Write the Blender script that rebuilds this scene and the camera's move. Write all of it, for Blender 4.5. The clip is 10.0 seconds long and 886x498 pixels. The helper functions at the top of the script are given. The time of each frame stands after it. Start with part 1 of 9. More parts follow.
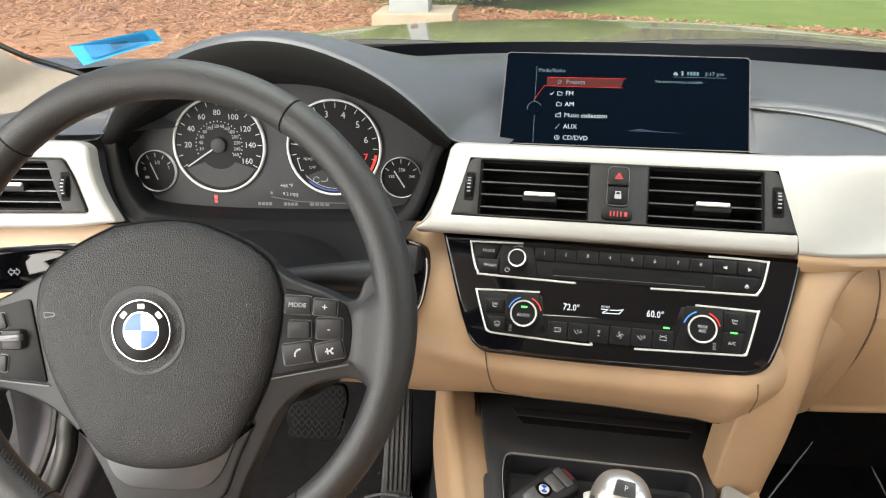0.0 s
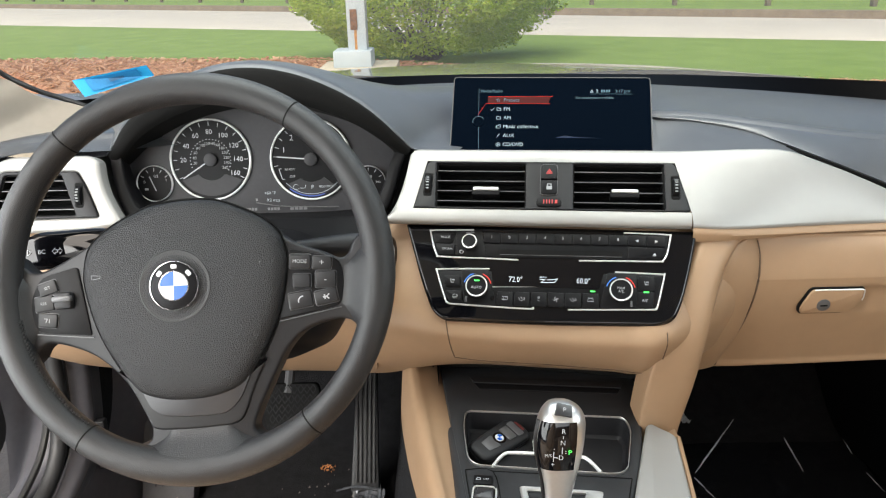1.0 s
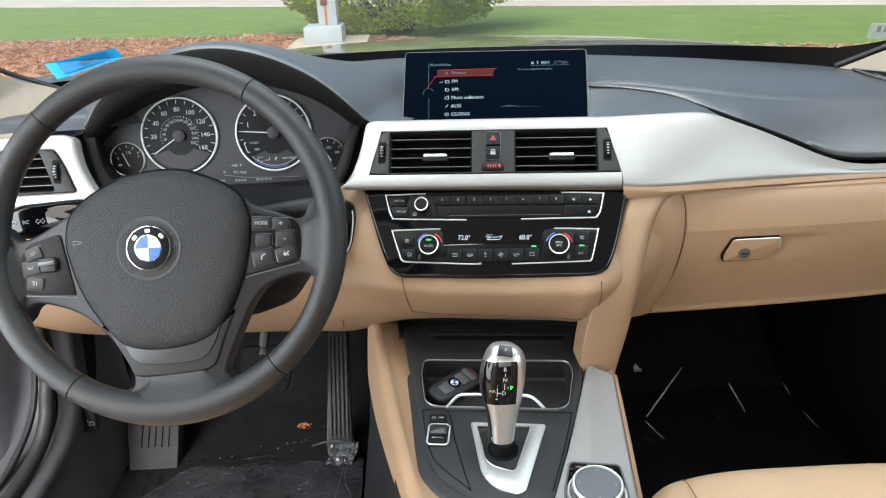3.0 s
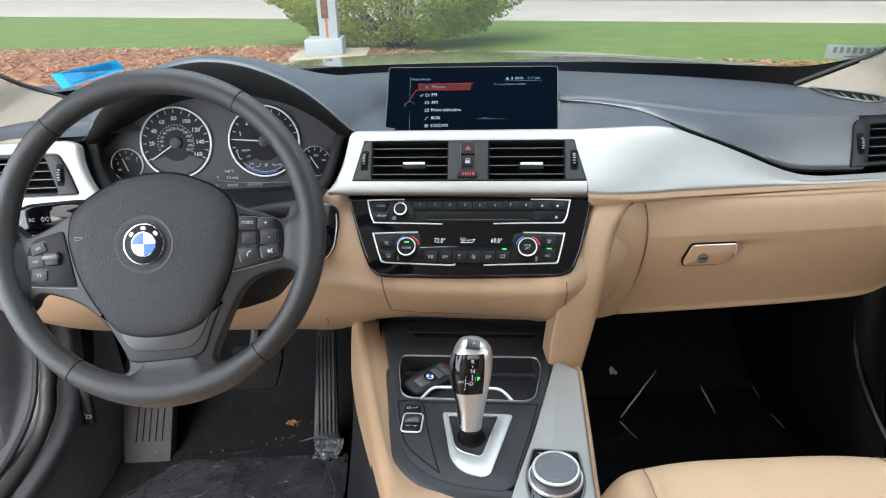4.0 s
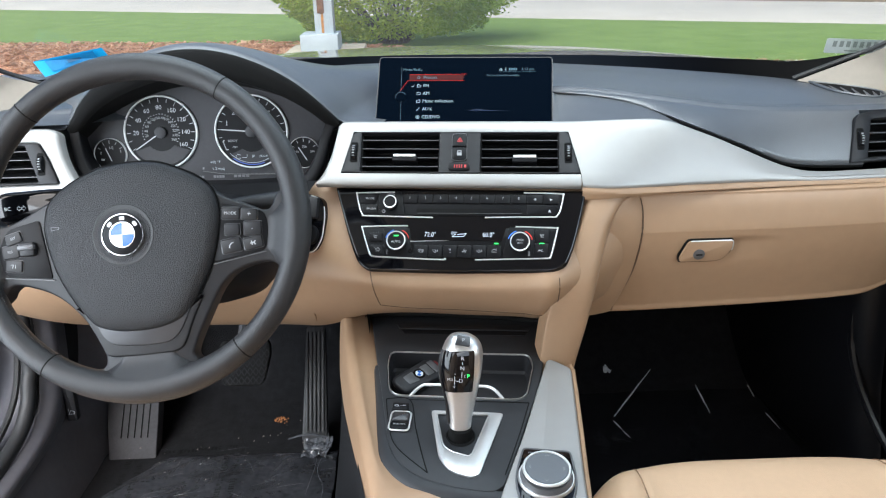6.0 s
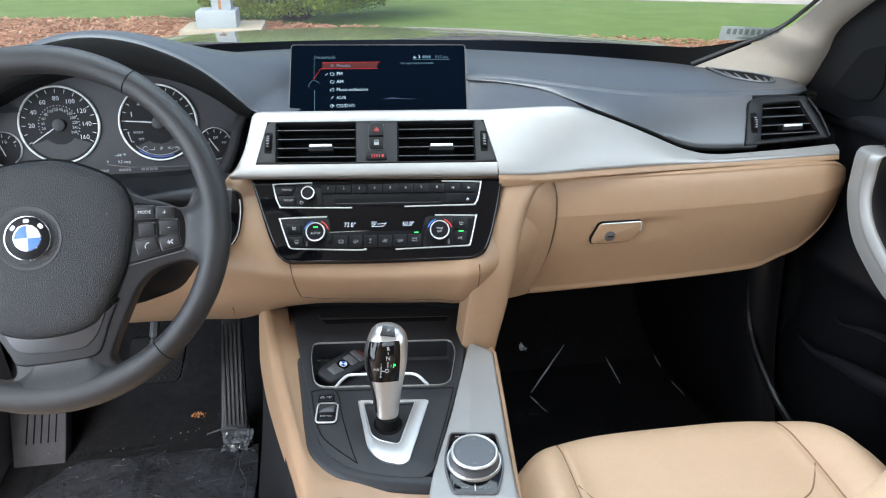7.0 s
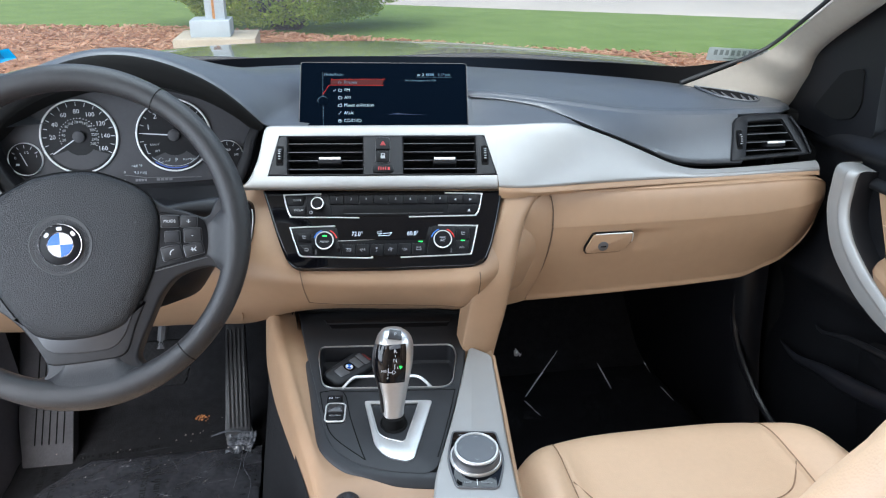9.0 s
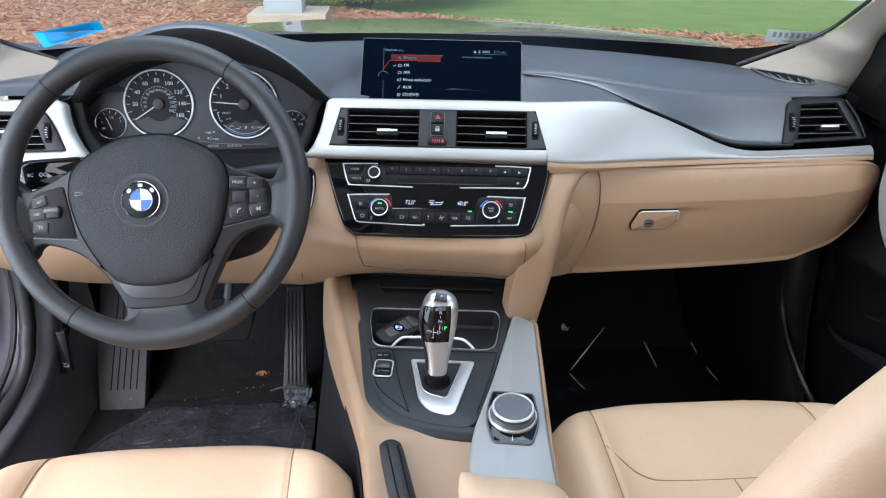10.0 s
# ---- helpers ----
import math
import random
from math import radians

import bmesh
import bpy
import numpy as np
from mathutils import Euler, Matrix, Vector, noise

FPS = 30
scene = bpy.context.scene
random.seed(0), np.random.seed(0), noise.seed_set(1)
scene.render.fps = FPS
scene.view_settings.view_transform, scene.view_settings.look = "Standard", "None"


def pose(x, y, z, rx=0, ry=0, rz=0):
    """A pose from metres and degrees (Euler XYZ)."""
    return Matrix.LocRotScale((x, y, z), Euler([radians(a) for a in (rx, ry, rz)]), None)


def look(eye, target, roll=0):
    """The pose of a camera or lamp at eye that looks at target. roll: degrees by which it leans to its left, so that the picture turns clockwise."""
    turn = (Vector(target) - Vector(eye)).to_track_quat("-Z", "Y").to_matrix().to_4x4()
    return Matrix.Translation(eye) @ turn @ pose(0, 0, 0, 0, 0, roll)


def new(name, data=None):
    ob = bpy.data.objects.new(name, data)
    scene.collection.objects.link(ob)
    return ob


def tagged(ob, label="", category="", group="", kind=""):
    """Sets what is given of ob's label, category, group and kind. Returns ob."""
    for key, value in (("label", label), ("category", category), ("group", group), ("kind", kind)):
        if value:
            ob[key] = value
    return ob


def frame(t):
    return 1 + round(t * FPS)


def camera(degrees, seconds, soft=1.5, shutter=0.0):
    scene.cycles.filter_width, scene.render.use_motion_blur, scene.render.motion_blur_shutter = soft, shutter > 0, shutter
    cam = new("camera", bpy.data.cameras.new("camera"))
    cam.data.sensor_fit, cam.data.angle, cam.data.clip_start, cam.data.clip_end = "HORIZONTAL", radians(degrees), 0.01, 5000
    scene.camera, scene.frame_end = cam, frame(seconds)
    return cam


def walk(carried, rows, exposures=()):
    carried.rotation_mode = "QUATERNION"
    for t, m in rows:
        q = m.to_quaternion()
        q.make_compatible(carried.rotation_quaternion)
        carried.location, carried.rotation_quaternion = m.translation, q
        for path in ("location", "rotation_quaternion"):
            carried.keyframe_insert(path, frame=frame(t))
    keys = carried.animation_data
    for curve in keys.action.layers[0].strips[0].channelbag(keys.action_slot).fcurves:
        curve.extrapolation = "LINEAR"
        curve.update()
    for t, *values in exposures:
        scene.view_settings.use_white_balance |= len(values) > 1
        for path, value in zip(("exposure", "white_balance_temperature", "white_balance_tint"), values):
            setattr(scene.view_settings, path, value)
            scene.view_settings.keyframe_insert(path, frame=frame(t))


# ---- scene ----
cam = camera(61.4, 10.0, soft=1.15)
PATH = [
    (0, (-0.107, -0.442, 1.123), (-0.275, 1.367, 0.287), -1.2),
    (0.2, (-0.105, -0.521, 1.132), (-0.281, 1.309, 0.346), -0.8),
    (0.5, (-0.112, -0.585, 1.133), (-0.227, 1.258, 0.364), -0.2),
    (0.7, (-0.108, -0.607, 1.118), (-0.14, 1.245, 0.365), -0.4),
    (1, (-0.116, -0.611, 1.112), (-0.142, 1.26, 0.405), -1.4),
    (1.5, (-0.111, -0.643, 1.116), (-0.064, 1.26, 0.501), -1.3),
    (2, (-0.098, -0.664, 1.118), (-0.076, 1.257, 0.562), -2.6),
    (2.5, (-0.086, -0.66, 1.11), (-0.086, 1.203, 0.381), -3.0),
    (2.7, (-0.085, -0.668, 1.115), (-0.073, 1.177, 0.343), -2.9),
    (3.8, (-0.058, -0.762, 1.137), (-0.031, 1.092, 0.388), -2.1),
    (4, (-0.051, -0.764, 1.137), (-0.026, 1.093, 0.396), -1.9),
    (4.5, (-0.048, -0.763, 1.135), (0.003, 1.093, 0.393), -1.8),
    (5, (-0.049, -0.76, 1.13), (0.019, 1.093, 0.382), -1.5),
    (5.2, (-0.042, -0.759, 1.129), (0.017, 1.096, 0.382), -1.6),
    (6.3, (-0.047, -0.738, 1.122), (-0.012, 1.117, 0.374), -1.3),
    (6.5, (-0.05, -0.737, 1.124), (0.036, 1.113, 0.369), -1.0),
    (7, (-0.06, -0.742, 1.14), (0.218, 1.067, 0.335), -0.2),
    (7.5, (-0.079, -0.74, 1.156), (0.264, 1.033, 0.296), 0.1),
    (8, (-0.088, -0.741, 1.159), (0.293, 1.021, 0.294), 0.8),
    (8.5, (-0.081, -0.755, 1.151), (0.3, 1.024, 0.32), 0.9),
    (9, (-0.087, -0.788, 1.161), (0.222, 1.026, 0.378), 0.5),
    (9.5, (-0.086, -0.833, 1.171), (0.127, 0.995, 0.389), 0.3),
    (10, (-0.075, -0.846, 1.168), (0.068, 0.966, 0.335), 0.6),
]
walk(cam, [(t, look(eye, target, roll)) for t, eye, target, roll in PATH],
     [(0, 1.13, 7500, 11), (0.5, 1.03, 7150, 10.5), (1, 0.96, 7000, 10), (2, 0.82, 6750, 9.4), (2.6, 0.91, 6650, 9), (4.5, 0.93, 6250, 8.5), (6.5, 0.94, 6130, 9.5), (8, 0.93, 6000, 10), (9, 0.88, 5950, 10.5), (10, 0.78, 5880, 11.5)])

# ---- light ----
world = bpy.data.worlds.new("overcast_sky")
scene.world = world
world.use_nodes = True
wn = world.node_tree.nodes
sky = wn.new("ShaderNodeTexSky")
sky.sky_type, sky.sun_disc = "NISHITA", False
sky.sun_elevation, sky.sun_rotation = radians(52), radians(200)
sky.dust_density, sky.air_density = 4.0, 1.0
world.node_tree.links.new(sky.outputs[0], wn["Background"].inputs[0])
wn["Background"].inputs[1].default_value = 0.145

sun_data = bpy.data.lights.new("sun", "SUN")
sun_data.energy, sun_data.angle, sun_data.color = 1.9, radians(80), (1.0, 0.97, 0.92)
sun = new("sun", sun_data)
sun.matrix_world = look((-6, -14, 20), (0, 0, 0))


def window_light(name, eye, target, w, h, watts, tone=(0.86, 0.94, 1.0)):
    """The sky's light that comes in by one of the car's window openings."""
    d = bpy.data.lights.new(name, "AREA")
    d.shape, d.size, d.size_y, d.energy, d.color = "RECTANGLE", w, h, watts, tone
    ob = new(name, d)
    ob.matrix_world = look(eye, target)
    return ob


window_light("windscreen_light", (0.0, 0.12, 1.345), (0.0, -0.16, 0.45), 1.05, 0.45, 5.2)
window_light("open_door_light", (-1.0, -0.28, 0.88), (0.0, -0.10, 0.62), 1.10, 0.92, 14.0)
window_light("passenger_window_light", (0.84, -0.46, 1.13), (0.0, -0.20, 0.55), 0.62, 0.34, 2.8)
window_light("rear_window_light", (0.0, -1.95, 1.28), (0.0, 0.0, 0.8), 1.1, 0.4, 1.9)

# ---- materials ----
MATS = {}


def mat(name, col, rough=0.5, metal=0.0, grain=None, vary=0.0, vscale=30.0, coat=0.0, spec=0.5, emit=0.0, alpha=1.0, col2=None, detail=6.0, sheen=0.0, trans=0.0):
    """A node material: colour that varies with noise at two scales, roughness that varies, and fine relief (scale, strength)."""
    m = bpy.data.materials.new(name)
    m.use_nodes = True
    n, l = m.node_tree.nodes, m.node_tree.links
    b = n["Principled BSDF"]
    b.inputs["Roughness"].default_value, b.inputs["Metallic"].default_value = rough, metal
    b.inputs["Specular IOR Level"].default_value, b.inputs["Coat Weight"].default_value = spec, coat
    b.inputs["Coat Roughness"].default_value = 0.05
    b.inputs["Alpha"].default_value, b.inputs["Sheen Weight"].default_value = alpha, sheen
    b.inputs["Transmission Weight"].default_value = trans
    b.inputs["Base Color"].default_value = (*col, 1)
    tc = n.new("ShaderNodeTexCoord")
    if vary or col2:
        a, c = n.new("ShaderNodeTexNoise"), n.new("ShaderNodeTexNoise")
        a.inputs["Scale"].default_value, c.inputs["Scale"].default_value = vscale, vscale * 9
        a.inputs["Detail"].default_value = detail
        mix = n.new("ShaderNodeMath")
        mix.operation = "MULTIPLY_ADD"
        mix.inputs[1].default_value = 0.4
        l.new(tc.outputs["Object"], a.inputs["Vector"]), l.new(tc.outputs["Object"], c.inputs["Vector"])
        l.new(c.outputs["Fac"], mix.inputs[0])
        half = n.new("ShaderNodeMath")
        half.operation = "MULTIPLY"
        half.inputs[1].default_value = 0.6
        l.new(a.outputs["Fac"], half.inputs[0]), l.new(half.outputs[0], mix.inputs[2])
        ramp = n.new("ShaderNodeValToRGB")
        lo = col2 or tuple(v * (1 - vary) for v in col)
        hi = col if col2 else tuple(min(1, v * (1 + vary)) for v in col)
        ramp.color_ramp.elements[0].position, ramp.color_ramp.elements[1].position = 0.36, 0.64
        ramp.color_ramp.elements[0].color, ramp.color_ramp.elements[1].color = (*lo, 1), (*hi, 1)
        l.new(mix.outputs[0], ramp.inputs[0]), l.new(ramp.outputs[0], b.inputs["Base Color"])
        rr = n.new("ShaderNodeMapRange")
        rr.inputs["To Min"].default_value, rr.inputs["To Max"].default_value = max(0.02, rough - 0.07), min(1, rough + 0.07)
        l.new(a.outputs["Fac"], rr.inputs[0]), l.new(rr.outputs[0], b.inputs["Roughness"])
    if grain:
        kind = n.new("ShaderNodeTexVoronoi") if grain[1] > 0 else n.new("ShaderNodeTexNoise")
        kind.inputs["Scale"].default_value = grain[0]
        if len(grain) > 3:
            kind.feature = "DISTANCE_TO_EDGE"
        l.new(tc.outputs["Object"], kind.inputs["Vector"])
        bump = n.new("ShaderNodeBump")
        bump.inputs["Strength"].default_value, bump.inputs["Distance"].default_value = abs(grain[1]), grain[2] if len(grain) > 2 else 0.001
        relief = kind.outputs["Distance" if grain[1] > 0 else "Fac"]
        if len(grain) > 3:
            crack = n.new("ShaderNodeMapRange")
            crack.inputs["From Max"].default_value = grain[3]
            l.new(relief, crack.inputs[0])
            relief = crack.outputs[0]
        l.new(relief, bump.inputs["Height"]), l.new(bump.outputs[0], b.inputs["Normal"])
    if emit:
        b.inputs["Emission Color"].default_value, b.inputs["Emission Strength"].default_value = (*col, 1), emit * 0.5
    MATS[name] = m
    return m


tan = mat("tan_vinyl", (0.308, 0.195, 0.116), 0.5, grain=(900, 0.12, 0.0004), vary=0.05, vscale=6)
tan_leather = mat("tan_leather", (0.60, 0.412, 0.268), 0.45, grain=(650, 0.3, 0.0006), vary=0.03, vscale=14)
tan_seam = mat("tan_seam", (0.27, 0.168, 0.100), 0.7, vary=0.1)
pad_grey = mat("dark_grey_soft_plastic", (0.066, 0.071, 0.079), 0.37, spec=0.85, grain=(700, 0.22, 0.0005), vary=0.08, vscale=7)
black_soft = mat("black_soft_plastic", (0.014, 0.014, 0.016), 0.5, spec=0.32, grain=(800, 0.18, 0.0004), vary=0.12, vscale=9)
black_leather = mat("black_leather", (0.016, 0.016, 0.0175), 0.44, spec=0.42, grain=(760, 0.3, 0.0005, 0.25), vary=0.12, vscale=14)
black_grain = mat("black_pebbled_leather", (0.012, 0.012, 0.0135), 0.46, spec=0.34, grain=(600, 0.55, 0.0007, 0.3), vary=0.12, vscale=14)
dark_gap = mat("dark_brown_gap", (0.10, 0.064, 0.04), 0.8)
satin_grey = mat("satin_grey_plastic", (0.10, 0.10, 0.105), 0.38, metal=0.3, vary=0.06)
silver = mat("satin_silver_trim", (0.300, 0.295, 0.286), 0.42, metal=0.3, grain=(1500, -0.05, 0.0002), vary=0.03, vscale=5)
bright = mat("satin_chrome", (0.66, 0.66, 0.65), 0.36, metal=0.55, vary=0.04)
satin_metal = mat("satin_frame_metal", (0.56, 0.56, 0.555), 0.40, metal=0.8, vary=0.04)
lever_metal = mat("brushed_lever_metal", (0.62, 0.61, 0.60), 0.37, metal=0.92, vary=0.04)
chrome = mat("polished_chrome", (0.85, 0.85, 0.86), 0.08, metal=1.0)
gloss = mat("piano_black", (0.003, 0.003, 0.004), 0.05, coat=0.0, spec=0.42, grain=(60, -0.02, 0.0005))
key_black = mat("matt_black_keys", (0.006, 0.006, 0.007), 0.42, spec=0.14, vary=0.1, vscale=40)
vent_black = mat("vent_black", (0.005, 0.005, 0.006), 0.5, spec=0.16, vary=0.1)
frame_black = mat("black_vent_frame", (0.009, 0.009, 0.0105), 0.42, spec=0.25, grain=(800, 0.12, 0.0004), vary=0.1, vscale=12)
# black plastic, and the stand-in colour for shade deep in recesses
void = mat("black_plastic_and_shade", (0.004, 0.004, 0.004), 0.8, spec=0.15, vary=0.2)
carpet = mat("black_carpet", (0.014, 0.014, 0.0155), 0.95, grain=(900, -0.8, 0.003), vary=0.35, vscale=60, spec=0.2)
rubber = mat("black_rubber", (0.020, 0.020, 0.021), 0.55, grain=(500, 0.2, 0.0005), vary=0.15)
mark = mat("white_marking", (0.36, 0.37, 0.39), 0.6, emit=0.15)
faint_mark = mat("faint_marking", (0.16, 0.16, 0.17), 0.6)
dim_mark = mat("grey_marking", (0.28, 0.29, 0.30), 0.6)
red_mark = mat("red_marking", (0.75, 0.03, 0.02), 0.5, emit=0.3)
dim_blue = mat("dim_blue_scale", (0.03, 0.07, 0.30), 0.5, emit=0.3)
dim_red = mat("dull_red_marking", (0.38, 0.02, 0.02), 0.5, emit=0.15)
blue_mark = mat("blue_marking", (0.05, 0.22, 0.75), 0.5, emit=0.25)
green_led = mat("green_lamp", (0.05, 0.9, 0.12), 0.5, emit=1.5)
amber = mat("red_lamp", (0.9, 0.06, 0.06), 0.5, emit=1.0)
lcd = mat("lit_display_white", (0.42, 0.47, 0.53), 0.5, spec=0.1, emit=0.8)
screen_mat = mat("lit_screen", (0.0010, 0.0022, 0.0045), 0.3, spec=0.0, emit=0.8)
screen_red = mat("lit_screen_red", (0.032, 0.004, 0.004), 0.4, spec=0.05, emit=0.5)
screen_line = mat("lit_screen_red_line", (0.22, 0.010, 0.008), 0.4, spec=0.05, emit=0.6)
dim_lcd = mat("lit_display_dim", (0.30, 0.33, 0.36), 0.5, emit=0.35)
panel_grey = mat("instrument_panel_grey", (0.036, 0.036, 0.040), 0.5, spec=0.25, vary=0.08)
screen_blue = mat("lit_screen_blue", (0.002, 0.008, 0.026), 0.4, spec=0.1, emit=0.5)
screen_text = mat("lit_screen_text", (0.20, 0.26, 0.29), 0.4, spec=0.1, emit=0.6)
screen_dim = mat("lit_screen_dim_text", (0.045, 0.085, 0.11), 0.4, spec=0.1, emit=0.5)
dial_black = mat("dial_black", (0.006, 0.006, 0.007), 0.5, spec=0.15, vary=0.1)
dial_grey = mat("dial_grey", (0.030, 0.030, 0.033), 0.5, spec=0.25, vary=0.08)
roundel_blue = mat("roundel_blue", (0.012, 0.10, 0.44), 0.25, coat=0.2)
roundel_white = mat("roundel_white", (0.58, 0.59, 0.60), 0.25, coat=0.2)
cream = mat("cream_pillar_fabric", (0.235, 0.206, 0.172), 0.8, grain=(1200, -0.3, 0.0006), vary=0.05, vscale=12, sheen=0.2)
tag_blue = mat("blue_film", (0.012, 0.30, 0.60), 0.45, spec=0.3, vary=0.05)
tag_dark = mat("dark_blue_film", (0.010, 0.16, 0.36), 0.45, spec=0.3, vary=0.15, vscale=60)
film = mat("clear_plastic_film", (0.034, 0.035, 0.039), 0.2, spec=0.7, grain=(28, -0.5, 0.010), vary=0.25, vscale=14)
film_dark = mat("clear_film_on_black", (0.011, 0.011, 0.013), 0.22, spec=0.5, grain=(24, -0.4, 0.008), vary=0.2, vscale=12)
console_grey = mat("console_dark_grey", (0.018, 0.019, 0.0215), 0.5, grain=(800, 0.15, 0.0004), vary=0.08, vscale=9, spec=0.35)
ring_white = mat("bright_ring", (0.82, 0.83, 0.84), 0.25, metal=0.2)
car_paint = mat("dark_car_paint", (0.15, 0.16, 0.14), 0.2, coat=0.8, vary=0.05)
sheet_metal = mat("grey_sheet_metal", (0.30, 0.30, 0.31), 0.4, metal=0.4, vary=0.1)
spoke_grey = mat("charcoal_soft_plastic", (0.013, 0.013, 0.015), 0.45, spec=0.36, grain=(800, 0.18, 0.0004), vary=0.1, vscale=9)
satin_mid = mat("satin_dark_grey_plastic", (0.036, 0.036, 0.039), 0.34, metal=0.2, vary=0.06)
satin_black = mat("satin_black_plastic", (0.010, 0.010, 0.0115), 0.46, spec=0.36, vary=0.08)

door_in = mat("black_door_trim", (0.006, 0.006, 0.007), 0.40, spec=0.28, grain=(800, 0.15, 0.0004), vary=0.12, vscale=9)

satin_kick = mat("satin_black_trim", (0.008, 0.008, 0.010), 0.33, vary=0.1, vscale=12)


def make_glass(name, tint, haze_mix=0.05):
    m = bpy.data.materials.new(name)
    m.use_nodes = True
    n, l = m.node_tree.nodes, m.node_tree.links
    n.remove(n["Principled BSDF"])
    t, g, mx = n.new("ShaderNodeBsdfTransparent"), n.new("ShaderNodeBsdfGlossy"), n.new("ShaderNodeMixShader")
    t.inputs[0].default_value, g.inputs["Roughness"].default_value, mx.inputs[0].default_value = (*tint, 1), 0.02, 0.035
    l.new(t.outputs[0], mx.inputs[1]), l.new(g.outputs[0], mx.inputs[2])
    # pale translucent veil mixed into the glass to haze the view outside
    dust, mx2 = n.new("ShaderNodeBsdfTranslucent"), n.new("ShaderNodeMixShader")
    dust.inputs[0].default_value, mx2.inputs[0].default_value = (0.9, 0.9, 0.88, 1), haze_mix
    l.new(mx.outputs[0], mx2.inputs[1]), l.new(dust.outputs[0], mx2.inputs[2])
    l.new(mx2.outputs[0], n["Material Output"].inputs[0])
    return m


glass = make_glass("window_glass", (0.86, 0.90, 0.87))

# ---- building helpers ----
BASE = {}


def thing(name, at, label, category, group="", kind=""):
    ob = new(name)
    ob.empty_display_size = 0.03
    ob.location = at
    BASE[ob] = Vector(at)
    return tagged(ob, label, category, group, kind)


def finish(bm, sharp=38):
    bmesh.ops.remove_doubles(bm, verts=bm.verts, dist=1e-6)
    bmesh.ops.recalc_face_normals(bm, faces=bm.faces)
    for f in bm.faces:
        f.smooth = True
    for e in bm.edges:
        e.smooth = len(e.link_faces) == 2 and e.calc_face_angle(0) < radians(sharp)


def part(name, bm, material, parent, label="", sharp=38, tidy=True):
    """Links a bmesh, given in world metres, as one mesh object under a thing or a part."""
    if tidy:
        finish(bm, sharp)
    base = BASE[parent]
    for v in bm.verts:
        v.co -= base
    me = bpy.data.meshes.new(name)
    bm.to_mesh(me)
    bm.free()
    me.materials.append(material)
    ob = new(name, me)
    ob.parent = parent
    BASE[ob] = base
    return tagged(ob, label)


def solo(name, bm, material, label, category, kind="", group="", sharp=38):
    """One plain mesh that is a thing of its own."""
    finish(bm, sharp)
    c = Vector((sum(v.co.x for v in bm.verts), sum(v.co.y for v in bm.verts), 0)) / len(bm.verts)
    c.z = min(v.co.z for v in bm.verts)
    for v in bm.verts:
        v.co -= c
    me = bpy.data.meshes.new(name)
    bm.to_mesh(me)
    bm.free()
    me.materials.append(material)
    ob = new(name, me)
    ob.location = c
    BASE[ob] = c
    return tagged(ob, label, category, group, kind)


def frame_at(o, u, v):
    u = Vector(u).normalized()
    v = Vector(v)
    v = (v - u * u.dot(v)).normalized()
    n = u.cross(v)
    m = Matrix((u, v, n)).transposed().to_4x4()
    m.translation = Vector(o)
    return m


ID = Matrix.Identity(4)


def spline(pts, n):
    """n + 1 points, evenly by parameter, on a smooth curve through pts."""
    pts = [Vector(p) for p in pts]
    if len(pts) == 2:
        return [pts[0].lerp(pts[1], i / n) for i in range(n + 1)]
    out = []
    for i in range(n + 1):
        t = i / n * (len(pts) - 1)
        k = min(int(t), len(pts) - 2)
        f = t - k
        a, b, c, d = pts[max(k - 1, 0)], pts[k], pts[k + 1], pts[min(k + 2, len(pts) - 1)]
        out.append(0.5 * (2 * b + (c - a) * f + (2 * a - 5 * b + 4 * c - d) * f * f + (3 * b - a - 3 * c + d) * f ** 3))
    return out


def line(table, x):
    """Straight interpolation in a table of (x, value)."""
    if x <= table[0][0]:
        return table[0][1]
    for (a, va), (b, vb) in zip(table, table[1:]):
        if x <= b:
            return va + (vb - va) * (x - a) / (b - a)
    return table[-1][1]


def skin(bm, rows, closed=False, caps=False, loop=False):
    vs = [[bm.verts.new(p) for p in r] for r in rows]
    m = len(rows[0])
    for a, b in zip(vs, vs[1:] + ([vs[0]] if loop else [])):
        for j in range(m if closed else m - 1):
            k = (j + 1) % m
            try:
                bm.faces.new((a[j], a[k], b[k], b[j]))
            except ValueError:
                pass
    if caps:
        bm.faces.new(vs[0][::-1]), bm.faces.new(vs[-1])
    return vs


def patch(ctrl, nu, nv):
    """A smooth surface through rows of control points."""
    rows = [spline(r, nv) for r in ctrl]
    cols = [spline([r[j] for r in rows], nu) for j in range(nv + 1)]
    return [[cols[j][i] for j in range(nv + 1)] for i in range(nu + 1)]


def surface(ctrl, nu, nv):
    bm = bmesh.new()
    skin(bm, patch(ctrl, nu, nv))
    return bm


def shell(ob, t):
    md = ob.modifiers.new("thickness", "SOLIDIFY")
    md.thickness, md.offset = t, -1
    return ob


def rounded(pts, r, n=5):
    """A polygon with its corners rounded (r: one radius, or one for each corner)."""
    pts = [Vector((*p, 0)[:3]) for p in pts]
    out = []
    for i, p in enumerate(pts):
        a, b = pts[i - 1] - p, pts[(i + 1) % len(pts)] - p
        q = r[i] if isinstance(r, (list, tuple)) else r
        q = min(q, 0.45 * a.length, 0.45 * b.length)
        if q < 1e-5:
            out.append(p)
            continue
        s, e = p + a.normalized() * q, p + b.normalized() * q
        for k in range(n + 1):
            t = k / n
            out.append(s * (1 - t) ** 2 + p * 2 * t * (1 - t) + e * t * t)
    return out


